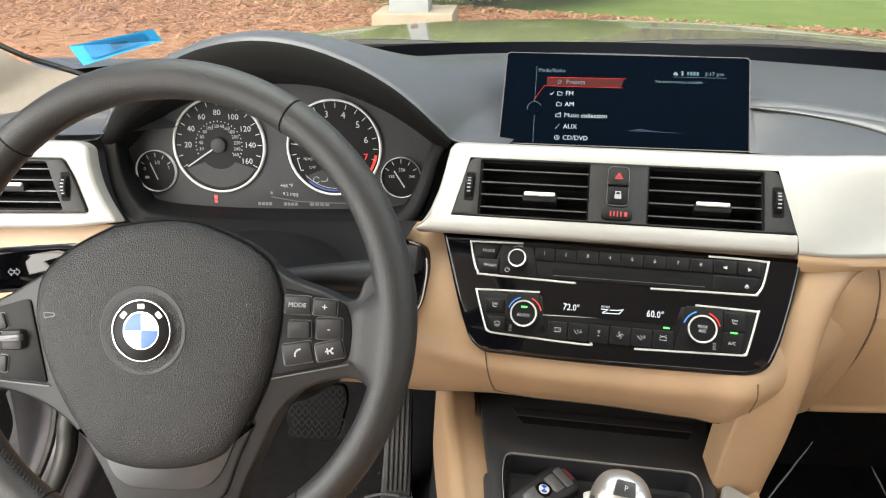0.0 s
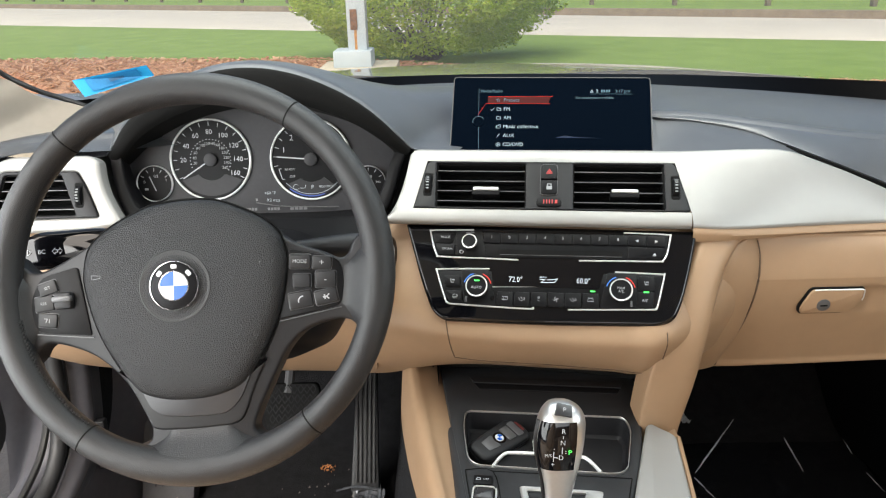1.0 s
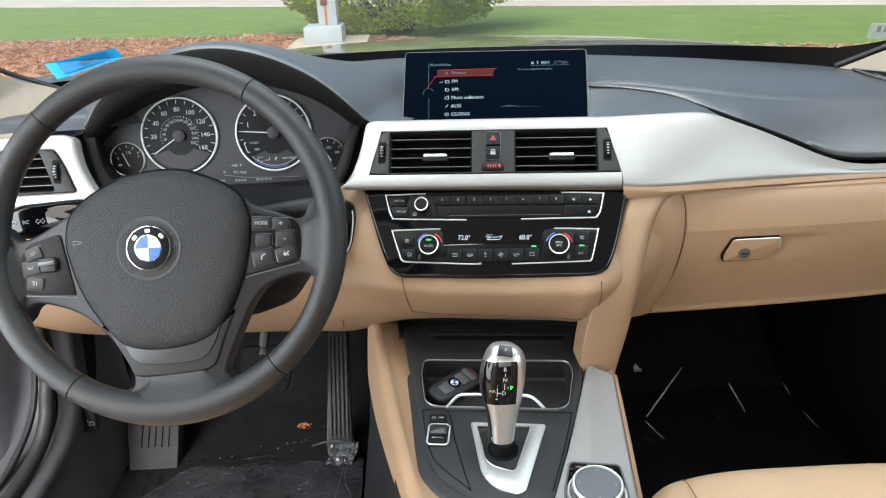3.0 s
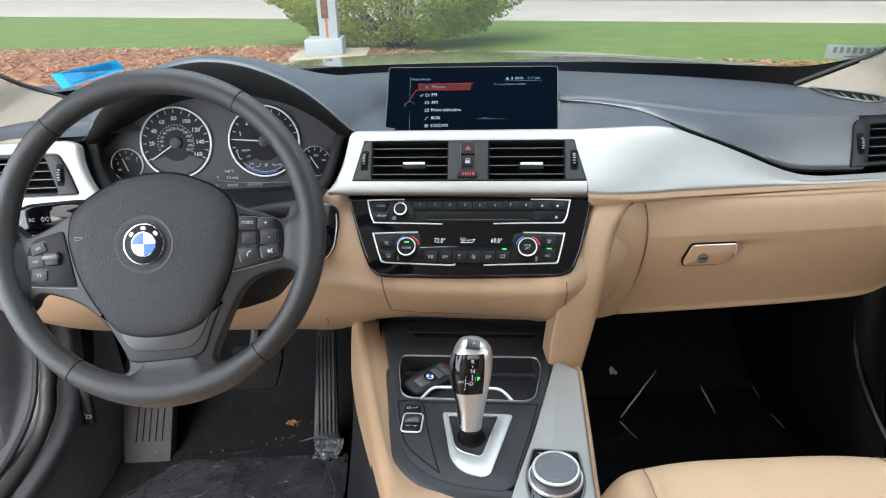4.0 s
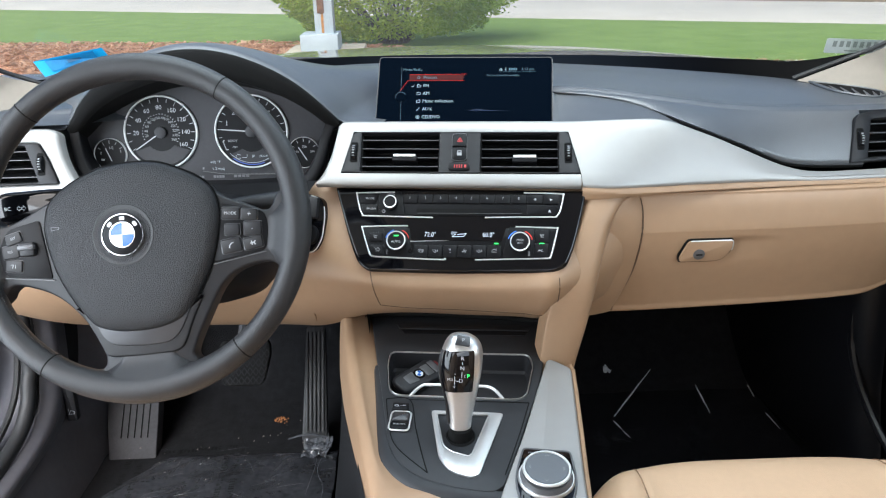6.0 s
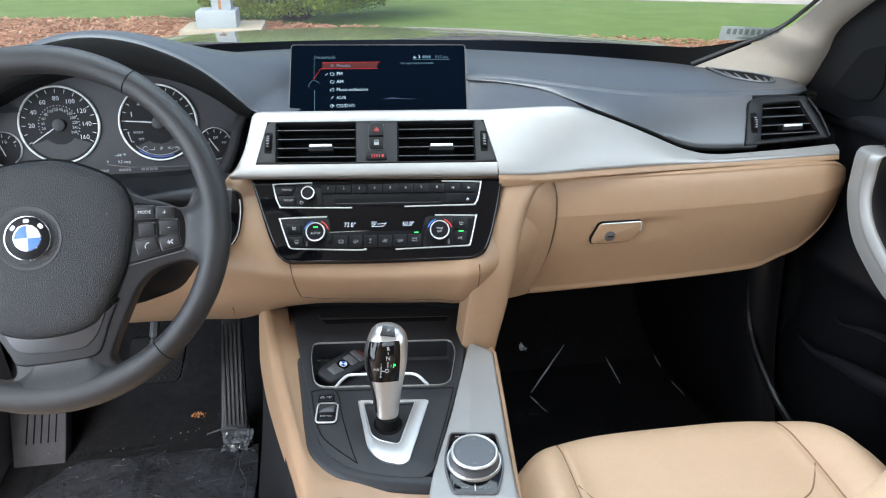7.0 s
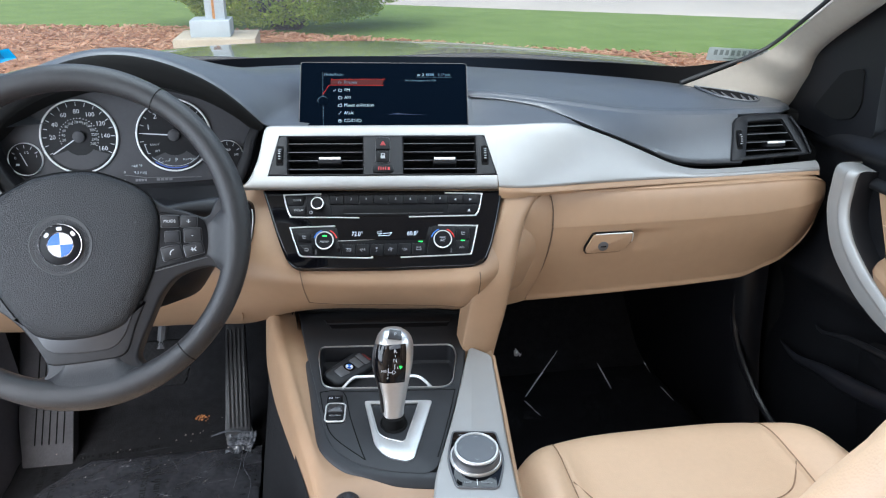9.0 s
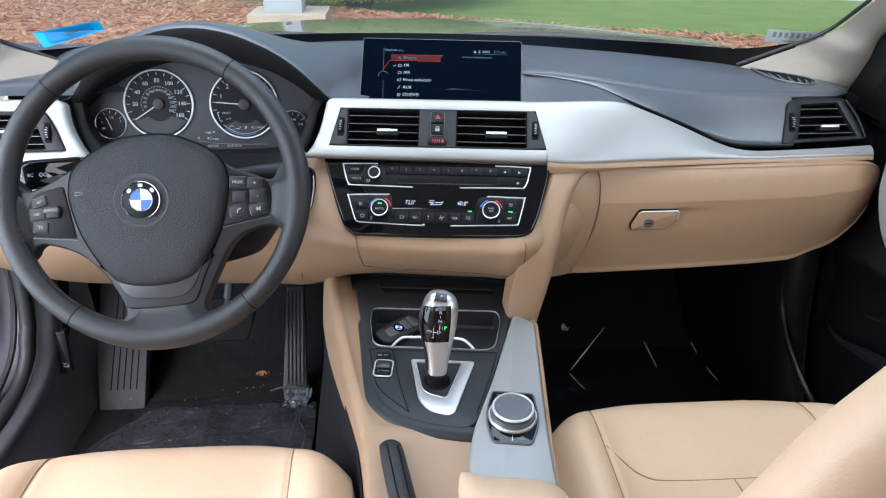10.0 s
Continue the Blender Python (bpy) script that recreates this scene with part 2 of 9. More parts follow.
def rect(cx, cy, w, h):
    return [(cx - w / 2, cy - h / 2), (cx + w / 2, cy - h / 2), (cx + w / 2, cy + h / 2), (cx - w / 2, cy + h / 2)]


def circle(cx, cy, r, n=40, a0=0.0, a1=math.tau):
    full = abs(a1 - a0 - math.tau) < 1e-6
    return [(cx + r * math.cos(a0 + (a1 - a0) * i / (n if full else n - 1)), cy + r * math.sin(a0 + (a1 - a0) * i / (n if full else n - 1))) for i in range(n)]


def inset(pts, d):
    pts = [Vector((*p, 0)[:3]) for p in pts]
    area = sum(a.x * b.y - a.y * b.x for a, b in zip(pts, pts[1:] + pts[:1]))
    s = 1 if area > 0 else -1
    out = []
    for i, p in enumerate(pts):
        e = (pts[(i + 1) % len(pts)] - pts[i - 1]).normalized()
        out.append(p + Vector((-e.y, e.x, 0)) * d * s)
    return out


def prism(pts, m, h0, h1, bev=0.0, steps=2, bm=None):
    """A flat outline raised from h0 to h1 over the plane m, its upper edge rounded off."""
    bm = bm or bmesh.new()
    pts = [Vector((*p, 0)[:3]) for p in pts]
    rings = [[Vector((p.x, p.y, h0)) for p in pts]]
    if bev:
        for k in range(steps + 1):
            a = k / steps * math.pi / 2
            q = inset(pts, bev * (1 - math.cos(a)))
            rings.append([Vector((p.x, p.y, h1 - bev + bev * math.sin(a))) for p in q])
    else:
        rings.append([Vector((p.x, p.y, h1)) for p in pts])
    skin(bm, [[m @ p for p in r] for r in rings], closed=True, caps=True)
    return bm


def hoop(outer, inner, m, h0, h1, bev=0.0):
    """A raised frame between two outlines of the same number of points."""
    bm = bmesh.new()
    o, i = [Vector((*p, 0)[:3]) for p in outer], [Vector((*p, 0)[:3]) for p in inner]
    mix = lambda a, b, f: [x.lerp(y, f) for x, y in zip(a, b)]
    up = lambda r, h: [m @ Vector((p.x, p.y, h)) for p in r]
    rows = [up(o, h0), up(o, h1 - bev), up(mix(o, i, 0.2), h1), up(mix(o, i, 0.8), h1), up(i, h1 - bev), up(i, h0)]
    skin(bm, rows, closed=True, loop=True)
    return bm


def plate(outer, holes, m, h0, h1, bev=0.0):
    """A flat plate with holes through it."""
    bm = bmesh.new()
    loops = [[Vector((*p, 0)[:3]) for p in lp] for lp in [outer, *holes]]
    edges = []
    for k, lp in enumerate(loops):
        q = inset(lp, bev if k == 0 else -bev) if bev else lp
        vs = [bm.verts.new((p.x, p.y, h1)) for p in q]
        edges += [bm.edges.new((a, b)) for a, b in zip(vs, vs[1:] + vs[:1])]
    bmesh.ops.triangle_fill(bm, edges=edges, use_beauty=True, use_dissolve=False)
    for k, lp in enumerate(loops):
        q = inset(lp, bev if k == 0 else -bev) if bev else lp
        rows = [[Vector((p.x, p.y, h1)) for p in q]]
        if bev:
            mid = inset(lp, (bev if k == 0 else -bev) * 0.3)
            rows += [[Vector((p.x, p.y, h1 - bev * 0.3)) for p in mid], [Vector((p.x, p.y, h1 - bev)) for p in lp]]
        rows.append([Vector((p.x, p.y, h0)) for p in lp])
        skin(bm, rows, closed=True)
    for v in bm.verts:
        v.co = m @ v.co
    return bm


def tube(path, r, n=8, closed=False, bm=None, flat=1.0, up=(0, 0, 1)):
    """A round bar along a path; r: one radius or one for each point."""
    bm = bm or bmesh.new()
    path = [Vector(p) for p in path]
    rows = []
    for i, p in enumerate(path):
        a = path[i - 1] if (i or closed) else p
        b = path[(i + 1) % len(path)] if (i < len(path) - 1 or closed) else p
        d = (b - a).normalized()
        s = d.cross(Vector(up))
        s = (s if s.length > 1e-3 else d.cross(Vector((1, 0, 0.2)))).normalized()
        w = s.cross(d).normalized()
        q = r[i] if isinstance(r, (list, tuple)) else r
        rows.append([p + s * (q * math.cos(math.tau * k / n)) + w * (q * flat * math.sin(math.tau * k / n)) for k in range(n)])
    skin(bm, rows, closed=True, caps=not closed, loop=closed)
    return bm


def lathe(profile, m, n=40, bm=None):
    """A turned body: (radius, height) pairs round the normal of m."""
    bm = bm or bmesh.new()
    rows = [[m @ Vector((r * math.cos(math.tau * k / n), r * math.sin(math.tau * k / n), h)) for k in range(n)] for r, h in profile]
    skin(bm, rows, closed=True, caps=True)
    return bm


def box(cx, cy, cz, sx, sy, sz, bev=0.0, m=ID, bm=None):
    new_bm = bmesh.new()
    bmesh.ops.create_cube(new_bm, size=1)
    for v in new_bm.verts:
        v.co = Vector((v.co.x * sx, v.co.y * sy, v.co.z * sz))
    if bev:
        bmesh.ops.bevel(new_bm, geom=list(new_bm.edges), offset=bev, segments=2, affect="EDGES", profile=0.6)
    for v in new_bm.verts:
        v.co = m @ (v.co + Vector((cx, cy, cz)))
    if bm is None:
        return new_bm
    me = bpy.data.meshes.new("tmp")
    new_bm.to_mesh(me)
    new_bm.free()
    bm.from_mesh(me)
    bpy.data.meshes.remove(me)
    return bm


def letters(name, body, size, m, material, parent, x=0.0, y=0.0, h=0.0004, turn=0.0, align="CENTER", squeeze=1.0):
    """Writing on the plane m, centred at (x, y)."""
    c = bpy.data.curves.new(name, "FONT")
    c.body, c.size, c.align_x, c.align_y, c.resolution_u = body, size, align, "CENTER", 2
    tmp = bpy.data.objects.new(name, c)
    me = bpy.data.meshes.new_from_object(tmp)
    bpy.data.objects.remove(tmp)
    bm = bmesh.new()
    bm.from_mesh(me)
    bpy.data.meshes.remove(me)
    t = m @ pose(x, y, h, 0, 0, turn) @ Matrix.Diagonal((squeeze, 1, 1, 1))
    for v in bm.verts:
        v.co = t @ v.co
    return part(name, bm, material, parent, tidy=False)


def bars(m, items, h=0.0004):
    """Flat strokes of (x, y, w, height) joined into one marking."""
    bm = bmesh.new()
    for x, y, w, ht in items:
        bm.faces.new([bm.verts.new(m @ Vector((px, py, h))) for px, py in rect(x, y, w, ht)])
    return bm


def strokes(m, lines, w, h=0.0004):
    """Thin flat strokes along polylines on the plane m."""
    bm = bmesh.new()
    for pts in lines:
        for a, b in zip(pts, pts[1:]):
            a, b = Vector((*a, 0)), Vector((*b, 0))
            e = (b - a).normalized()
            s = Vector((-e.y, e.x, 0)) * w / 2
            bm.faces.new([bm.verts.new(m @ (p + Vector((0, 0, h)))) for p in (a - s, b - s, b + s, a + s)])
    return bm


def arc(cx, cy, r, d0, d1, n=16):
    return [(cx + r * math.cos(radians(d0 + (d1 - d0) * i / n)), cy + r * math.sin(radians(d0 + (d1 - d0) * i / n))) for i in range(n + 1)]
from mathutils.bvhtree import BVHTree


# ---- car body: floor, sides, roof, pillars, windscreen ----
bm = surface([[(-0.76, -1.6, 0.20), (-0.3, -1.6, 0.20), (0.3, -1.6, 0.20), (0.78, -1.6, 0.20)],
              [(-0.76, -0.5, 0.20), (-0.3, -0.5, 0.20), (0.3, -0.5, 0.20), (0.78, -0.5, 0.20)],
              [(-0.76, 0.3, 0.20), (-0.3, 0.3, 0.20), (0.3, 0.3, 0.20), (0.78, 0.3, 0.20)],
              [(-0.76, 0.6, 0.20), (-0.3, 0.6, 0.20), (0.3, 0.6, 0.20), (0.78, 0.6, 0.20)],
              [(-0.76, 0.72, 0.26), (-0.3, 0.72, 0.25), (0.3, 0.74, 0.25), (0.78, 0.74, 0.26)],
              [(-0.76, 0.86, 0.46), (-0.3, 0.86, 0.46), (0.3, 0.9, 0.46), (0.78, 0.9, 0.46)],
              [(-0.76, 0.90, 0.80), (-0.3, 0.90, 0.80), (0.3, 0.92, 0.80), (0.78, 0.92, 0.80)]], 60, 24)
shell(solo("floor", bm, carpet, "black carpeted car floor rising to the firewall", "car floor", "structure"), 0.02)

bm = surface([[(-0.72, 0.06, 1.365), (0.0, 0.10, 1.39), (0.72, 0.06, 1.365)], [(-0.66, -0.9, 1.40), (0, -0.9, 1.43), (0.66, -0.9, 1.40)],
              [(-0.6, -1.9, 1.36), (0, -1.9, 1.38), (0.6, -1.9, 1.36)]], 16, 16)
for v in bm.verts:
    if v.co.y > -0.12:
        v.co.y = -0.12 + (v.co.y + 0.12) * 0.3
shell(solo("roof", bm, cream, "light fabric headliner of the car", "headliner", "structure"), -0.03)

bm = box(0.80, -0.72, 0.525, 0.05, 1.9, 0.69, 0.02)
box(0.76, -1.25, 1.12, 0.05, 0.16, 0.5, 0.02, bm=bm)
solo("wall_right", bm, black_soft, "dark lower body side behind the passenger door", "car side", "structure")
bm = box(-0.82, -1.35, 0.56, 0.05, 0.9, 0.76, 0.02)
box(-0.78, -0.90, 1.05, 0.06, 0.14, 0.66, 0.02, bm=bm)
solo("wall_left", bm, black_soft, "dark rear body side behind the open driver door", "car side", "structure")
bm = box(0, -2.0, 0.62, 1.6, 0.06, 0.95, 0.02)
solo("wall_rear", bm, black_soft, "dark rear bulkhead of the cabin", "car rear", "structure")

# driver side: sill, hinge pillar with seal, kick panel
sill_trim = mat("grey_black_sill_trim", (0.085, 0.082, 0.092), 0.42, spec=0.45, grain=(700, 0.2, 0.0005), vary=0.12, vscale=10)
sill = thing("door_sill", (-0.80, -0.2, 0.18), "black car door sill with rubber seal", "door sill", kind="structure")
part("sill_body", surface([[(-0.70, -0.9, 0.20), (-0.75, -0.9, 0.31), (-0.84, -0.9, 0.33), (-0.90, -0.9, 0.18)], [(-0.70, 0.2, 0.20), (-0.75, 0.2, 0.31), (-0.84, 0.2, 0.33), (-0.90, 0.2, 0.18)],
                           [(-0.70, 0.48, 0.20), (-0.745, 0.46, 0.34), (-0.83, 0.44, 0.37), (-0.90, 0.42, 0.2)], [(-0.70, 0.60, 0.24), (-0.745, 0.56, 0.55), (-0.83, 0.53, 0.56), (-0.90, 0.50, 0.5)],
                           [(-0.72, 0.56, 0.8), (-0.755, 0.50, 0.85), (-0.83, 0.47, 0.86), (-0.9, 0.46, 0.8)]], 50, 14), sill_trim, sill)
for off, r in ((0.0, 0.010), (0.035, 0.006)):
    part("door_seal", tube(spline([(-0.765 - off, -0.8, 0.335), (-0.765 - off, 0.1, 0.335), (-0.76 - off, 0.36, 0.36), (-0.757 - off, 0.455, 0.46), (-0.76 - off, 0.47, 0.62), (-0.77 - off, 0.44, 0.88)], 50), r, 8), rubber, sill)
# trim that turns from the kick panel down on to the sill
TRIM_IN = [(0.478, 0.640), (0.474, 0.52), (0.459, 0.433), (0.446, 0.393), (0.430, 0.369), (0.395, 0.348), (0.330, 0.335), (0.250, 0.331), (0.0, 0.330), (-0.6, 0.330)]
TRIM_OUT = [(0.452, 0.650), (0.449, 0.53), (0.435, 0.447), (0.421, 0.424), (0.404, 0.391), (0.364, 0.361), (0.313, 0.349), (0.250, 0.345), (0.0, 0.343), (-0.6, 0.343)]
rows = []
for (yi, zi), (yo, zo) in zip(TRIM_IN, TRIM_OUT):
    k = min(1, max(0, (0.45 - zi) / 0.1))
    rows.append([(-0.731, yi + 0.05, zi - 0.02 * k), (-0.727, yi + 0.016, zi - 0.008 * k), (-0.7245, yi + 0.004, zi - 0.002), (-0.728, yi * 0.75 + yo * 0.25, zi * 0.75 + zo * 0.25 + 0.003), (-0.738, yi * 0.35 + yo * 0.65, zi * 0.35 + zo * 0.65 + 0.003), (-0.745, yo, zo), (-0.748, yo + 0.010, zo - 0.008)])
part("kick_trim", surface(rows, 70, 24), sill_trim, sill, "satin grey-black trim turning down on to the sill", sharp=70)
part("inner_seal", tube(spline([(-0.757, y - 0.012, z + 0.006) for y, z in TRIM_OUT], 60), 0.0125, 12), rubber, sill, "fat black rubber seal")
part("sill_strip", surface([[(-0.765, -0.7, 0.327), (-0.825, -0.7, 0.338)], [(-0.765, 0.2, 0.327), (-0.825, 0.2, 0.338)]], 6, 3), sheet_metal, sill, "brushed metal entry strip")
bm = surface([[(-0.752, 0.46, 0.60), (-0.752, 0.46, 0.40), (-0.750, 0.42, 0.21)], [(-0.746, 0.50, 0.60), (-0.746, 0.50, 0.40), (-0.744, 0.48, 0.21)], [(-0.742, 0.62, 0.6), (-0.742, 0.62, 0.40), (-0.740, 0.62, 0.21)], [(-0.742, 0.9, 0.6), (-0.742, 0.9, 0.4), (-0.742, 0.9, 0.21)]], 20, 10)
shell(solo("kick_panel", bm, carpet, "black carpeted kick panel beside the driver footwell", "kick panel", "structure"), 0.012)
lever = thing("bonnet_lever", (-0.719, 0.45, 0.33), "black plastic bonnet release lever on the kick panel", "lever")
M = frame_at((-0.7170, 0.448, 0.352), (1, 0.10, 0), (0.20, 0.12, 1))
part("lever_body", prism(rounded([(-0.0095, -0.030), (0.0095, -0.030), (0.0095, 0.060), (-0.0095, 0.060)], 0.003), M, -0.016, 0.0, 0.003), black_soft, lever)
part("car_symbol", strokes(M, [[(-0.004, -0.015), (0.006, -0.015), (0.006, -0.010), (0.0, -0.008), (-0.004, -0.015)], [(-0.004, -0.009), (-0.004, -0.004)]], 0.0011), mark, lever, "white bonnet symbol")

# passenger side kick panel
bm = surface([[(0.745, 0.40, 0.62), (0.745, 0.37, 0.40), (0.745, 0.30, 0.21)], [(0.700, 0.425, 0.62), (0.703, 0.405, 0.40), (0.71, 0.35, 0.21)], [(0.66, 0.60, 0.6), (0.665, 0.62, 0.40), (0.67, 0.62, 0.21)], [(0.66, 0.9, 0.6), (0.66, 0.9, 0.4), (0.66, 0.9, 0.21)]], 20, 10)
shell(solo("kick_panel", bm, satin_kick, "black plastic kick panel in the passenger footwell", "kick panel", "structure"), 0.012)

bm = box(0.775, 0.58, 0.50, 0.03, 0.66, 0.66, 0.01)
solo("wall_front_right", bm, void, "dark body side ahead of the passenger door", "car side", "structure")
# pillars
for side, out, word in ((1, 0.0, "passenger"), (-1, 0.03, "driver")):
    rows = [[(0.56, 0.465, 0.912), (0.66, 0.405, 0.898), (0.735, 0.42, 0.876), (0.76, 0.46, 0.86)], [(0.635, 0.45, 0.944), (0.695, 0.41, 0.922), (0.75, 0.41, 0.90), (0.78, 0.45, 0.89)],
            [(0.67, 0.42, 0.968), (0.712, 0.385, 0.952), (0.76, 0.395, 0.935), (0.79, 0.43, 0.93)], [(0.70, 0.385, 1.006), (0.735, 0.355, 0.995), (0.778, 0.37, 1.0), (0.81, 0.40, 1.0)],
            [(0.69, 0.2, 1.13), (0.72, 0.17, 1.115), (0.765, 0.185, 1.12), (0.80, 0.21, 1.12)], [(0.63, -0.12, 1.34), (0.66, -0.15, 1.32), (0.71, -0.13, 1.33), (0.75, -0.1, 1.33)]]
    bm = surface([[(side * (x + out), y, z) for x, y, z in r] for r in rows], 40, 18)
    name = "pillar_right" if side > 0 else "pillar_left"
    pil = solo(name, bm, cream, f"cream fabric windscreen pillar trim on the {word} side", "pillar trim", "structure")
    shell(pil, -0.01 * side)
    outer = [[(side * (r[3][0] + out - 0.004), r[3][1] + 0.004, r[3][2] - 0.01), (side * (r[3][0] + out + 0.02), r[3][1] - 0.02, r[3][2]), (side * (r[3][0] + out + 0.07), r[3][1] - 0.10, r[3][2] - 0.01)] for r in rows]
    solo("door_frame_right" if side > 0 else "door_frame_left", surface(outer, 30, 6), void, f"black door frame beside the windscreen pillar on the {word} side", "door frame", "structure")
    edge = spline([(side * (r[0][0] + out - 0.004), r[0][1] + 0.006, r[0][2] + 0.003) for r in rows], 40)
    solo("windscreen_seal_" + ("right" if side > 0 else "left"), tube(edge, 0.0035, 8), rubber, f"black rubber windscreen seal on the {word} side", "seal", "structure")

# windscreen
gl = [[(-0.60, 0.49, 0.925), (-0.35, 0.63, 0.93), (0, 0.69, 0.93), (0.35, 0.63, 0.93), (0.57, 0.49, 0.92)],
      [(-0.685, 0.465, 0.962), (-0.38, 0.58, 0.966), (0, 0.635, 0.966), (0.38, 0.58, 0.966), (0.655, 0.462, 0.960)],
      [(-0.735, 0.405, 1.012), (-0.40, 0.51, 1.018), (0, 0.56, 1.02), (0.40, 0.51, 1.018), (0.708, 0.402, 1.010)],
      [(-0.728, 0.215, 1.14), (-0.38, 0.32, 1.14), (0, 0.37, 1.14), (0.38, 0.32, 1.14), (0.70, 0.212, 1.14)],
      [(-0.665, -0.11, 1.355), (-0.30, -0.06, 1.37), (0, -0.05, 1.375), (0.30, -0.06, 1.37), (0.64, -0.11, 1.355)]]
bm = surface(gl, 32, 36)
solo("window_1", bm, glass, "clear curved car windscreen", "windscreen", "structure")

# black printed band along the foot of the glass
bm = surface([[(-0.64, 0.445, 0.895), (-0.40, 0.56, 0.915), (-0.19, 0.595, 0.925), (0.02, 0.60, 0.930), (0.23, 0.575, 0.924), (0.42, 0.535, 0.914), (0.51, 0.50, 0.905), (0.59, 0.455, 0.897), (0.66, 0.43, 0.892)],
              [(-0.655, 0.462, 0.945), (-0.40, 0.606, 0.945), (-0.19, 0.652, 0.944), (0.02, 0.672, 0.9405), (0.23, 0.648, 0.9375), (0.42, 0.586, 0.937), (0.51, 0.540, 0.937), (0.585, 0.495, 0.940), (0.65, 0.458, 0.956)]], 4, 48)
solo("windscreen_band", bm, mat("black_glass_print", (0.0015, 0.0015, 0.0017), 0.4, spec=0.03), "black printed band along the foot of the windscreen", "windscreen", "structure")

# bonnet and cowl
bm = surface([[(-0.74, 0.50, 0.90), (-0.4, 0.60, 0.915), (0, 0.65, 0.925), (0.4, 0.60, 0.915), (0.74, 0.46, 0.89)], [(-0.74, 0.58, 0.895), (-0.4, 0.67, 0.918), (0, 0.72, 0.93), (0.4, 0.67, 0.918), (0.74, 0.56, 0.885)],
              [(-0.74, 0.74, 0.85), (-0.4, 0.80, 0.86), (0, 0.83, 0.87), (0.4, 0.80, 0.86), (0.74, 0.74, 0.85)]], 10, 30)
shell(solo("cowl", bm, rubber, "black plastic cowl at the foot of the windscreen", "cowl", "structure"), 0.01)
bm = surface([[(-0.80, 0.66, 0.86), (-0.42, 0.76, 0.895), (0, 0.80, 0.905), (0.42, 0.76, 0.895), (0.80, 0.66, 0.85)], [(-0.82, 1.2, 0.838), (-0.42, 1.2, 0.880), (0, 1.2, 0.887), (0.42, 1.2, 0.875), (0.82, 1.2, 0.838)],
              [(-0.80, 1.65, 0.78), (-0.42, 1.7, 0.815), (0, 1.72, 0.825), (0.42, 1.7, 0.812), (0.80, 1.65, 0.77)], [(-0.7, 2.0, 0.62), (-0.4, 2.1, 0.66), (0, 2.12, 0.67), (0.4, 2.1, 0.66), (0.7, 2.0, 0.62)]], 40, 30)
shell(solo("bonnet", bm, car_paint, "dark painted car bonnet reflecting the lawn", "bonnet", "structure"), 0.01)
# plain body sides and nose that close the car under the bonnet
half = [(0.815, 0.66, 0.848), (0.828, 0.95, 0.842), (0.828, 1.2, 0.834), (0.812, 1.65, 0.770), (0.745, 1.93, 0.660), (0.60, 2.06, 0.632), (0.40, 2.105, 0.655), (0.0, 2.125, 0.664)]
nose = spline([Vector((-x, y, z)) for x, y, z in half] + [Vector(p) for p in half[-2::-1]], 70)
bm = bmesh.new()
skin(bm, [[p, Vector((p.x * 1.03, p.y + 0.02 * (p.y > 1.8), p.z * 0.8)), Vector((p.x * 1.04, p.y + 0.03 * (p.y > 1.8), 0.42)), Vector((p.x, p.y, 0.20))] for p in nose])
shell(solo("wall_front", bm, car_paint, "dark painted body sides and nose under the bonnet", "car body", "structure"), 0.008)
bm = bmesh.new()
for side, x0, x1, y0, y1 in ((1, -0.05, 0.62, 0.755, 0.66), (1, -0.62, -0.02, 0.69, 0.775)):
    tube(spline([(x0, y0, 0.917), ((x0 + x1) / 2, (y0 + y1) / 2 + 0.03, 0.926), (x1, y1, 0.904)], 16), 0.007, 6, bm=bm)
solo("wiper", bm, rubber, "black windscreen wipers resting on the cowl", "wiper", "structure")

# interior mirror hanging behind the windscreen
mirror = thing("interior_mirror", (-0.06, 0.10, 1.15), "black interior rear-view mirror", "mirror")
M = frame_at((-0.065, 0.10, 1.185), (1, -0.12, 0), (0, 0.1, 1))
part("housing", prism(rounded(rect(0, 0, 0.22, 0.07), 0.03, 8), M, -0.03, 0.0, 0.008), black_soft, mirror)
part("mirror_glass", prism(rounded(rect(0, 0, 0.205, 0.056), 0.024, 8), M, 0.0, 0.0015), chrome, mirror)
part("stem", tube([(-0.06, 0.13, 1.19), (-0.05, 0.20, 1.235), (-0.05, 0.235, 1.235)], 0.012, 8), black_soft, mirror)
part("sensor", lathe([(0.004, -0.012), (0.012, -0.009), (0.014, 0.0), (0.012, 0.009), (0.004, 0.012)], pose(0.0, 0.12, 1.147), 16), satin_grey, mirror)

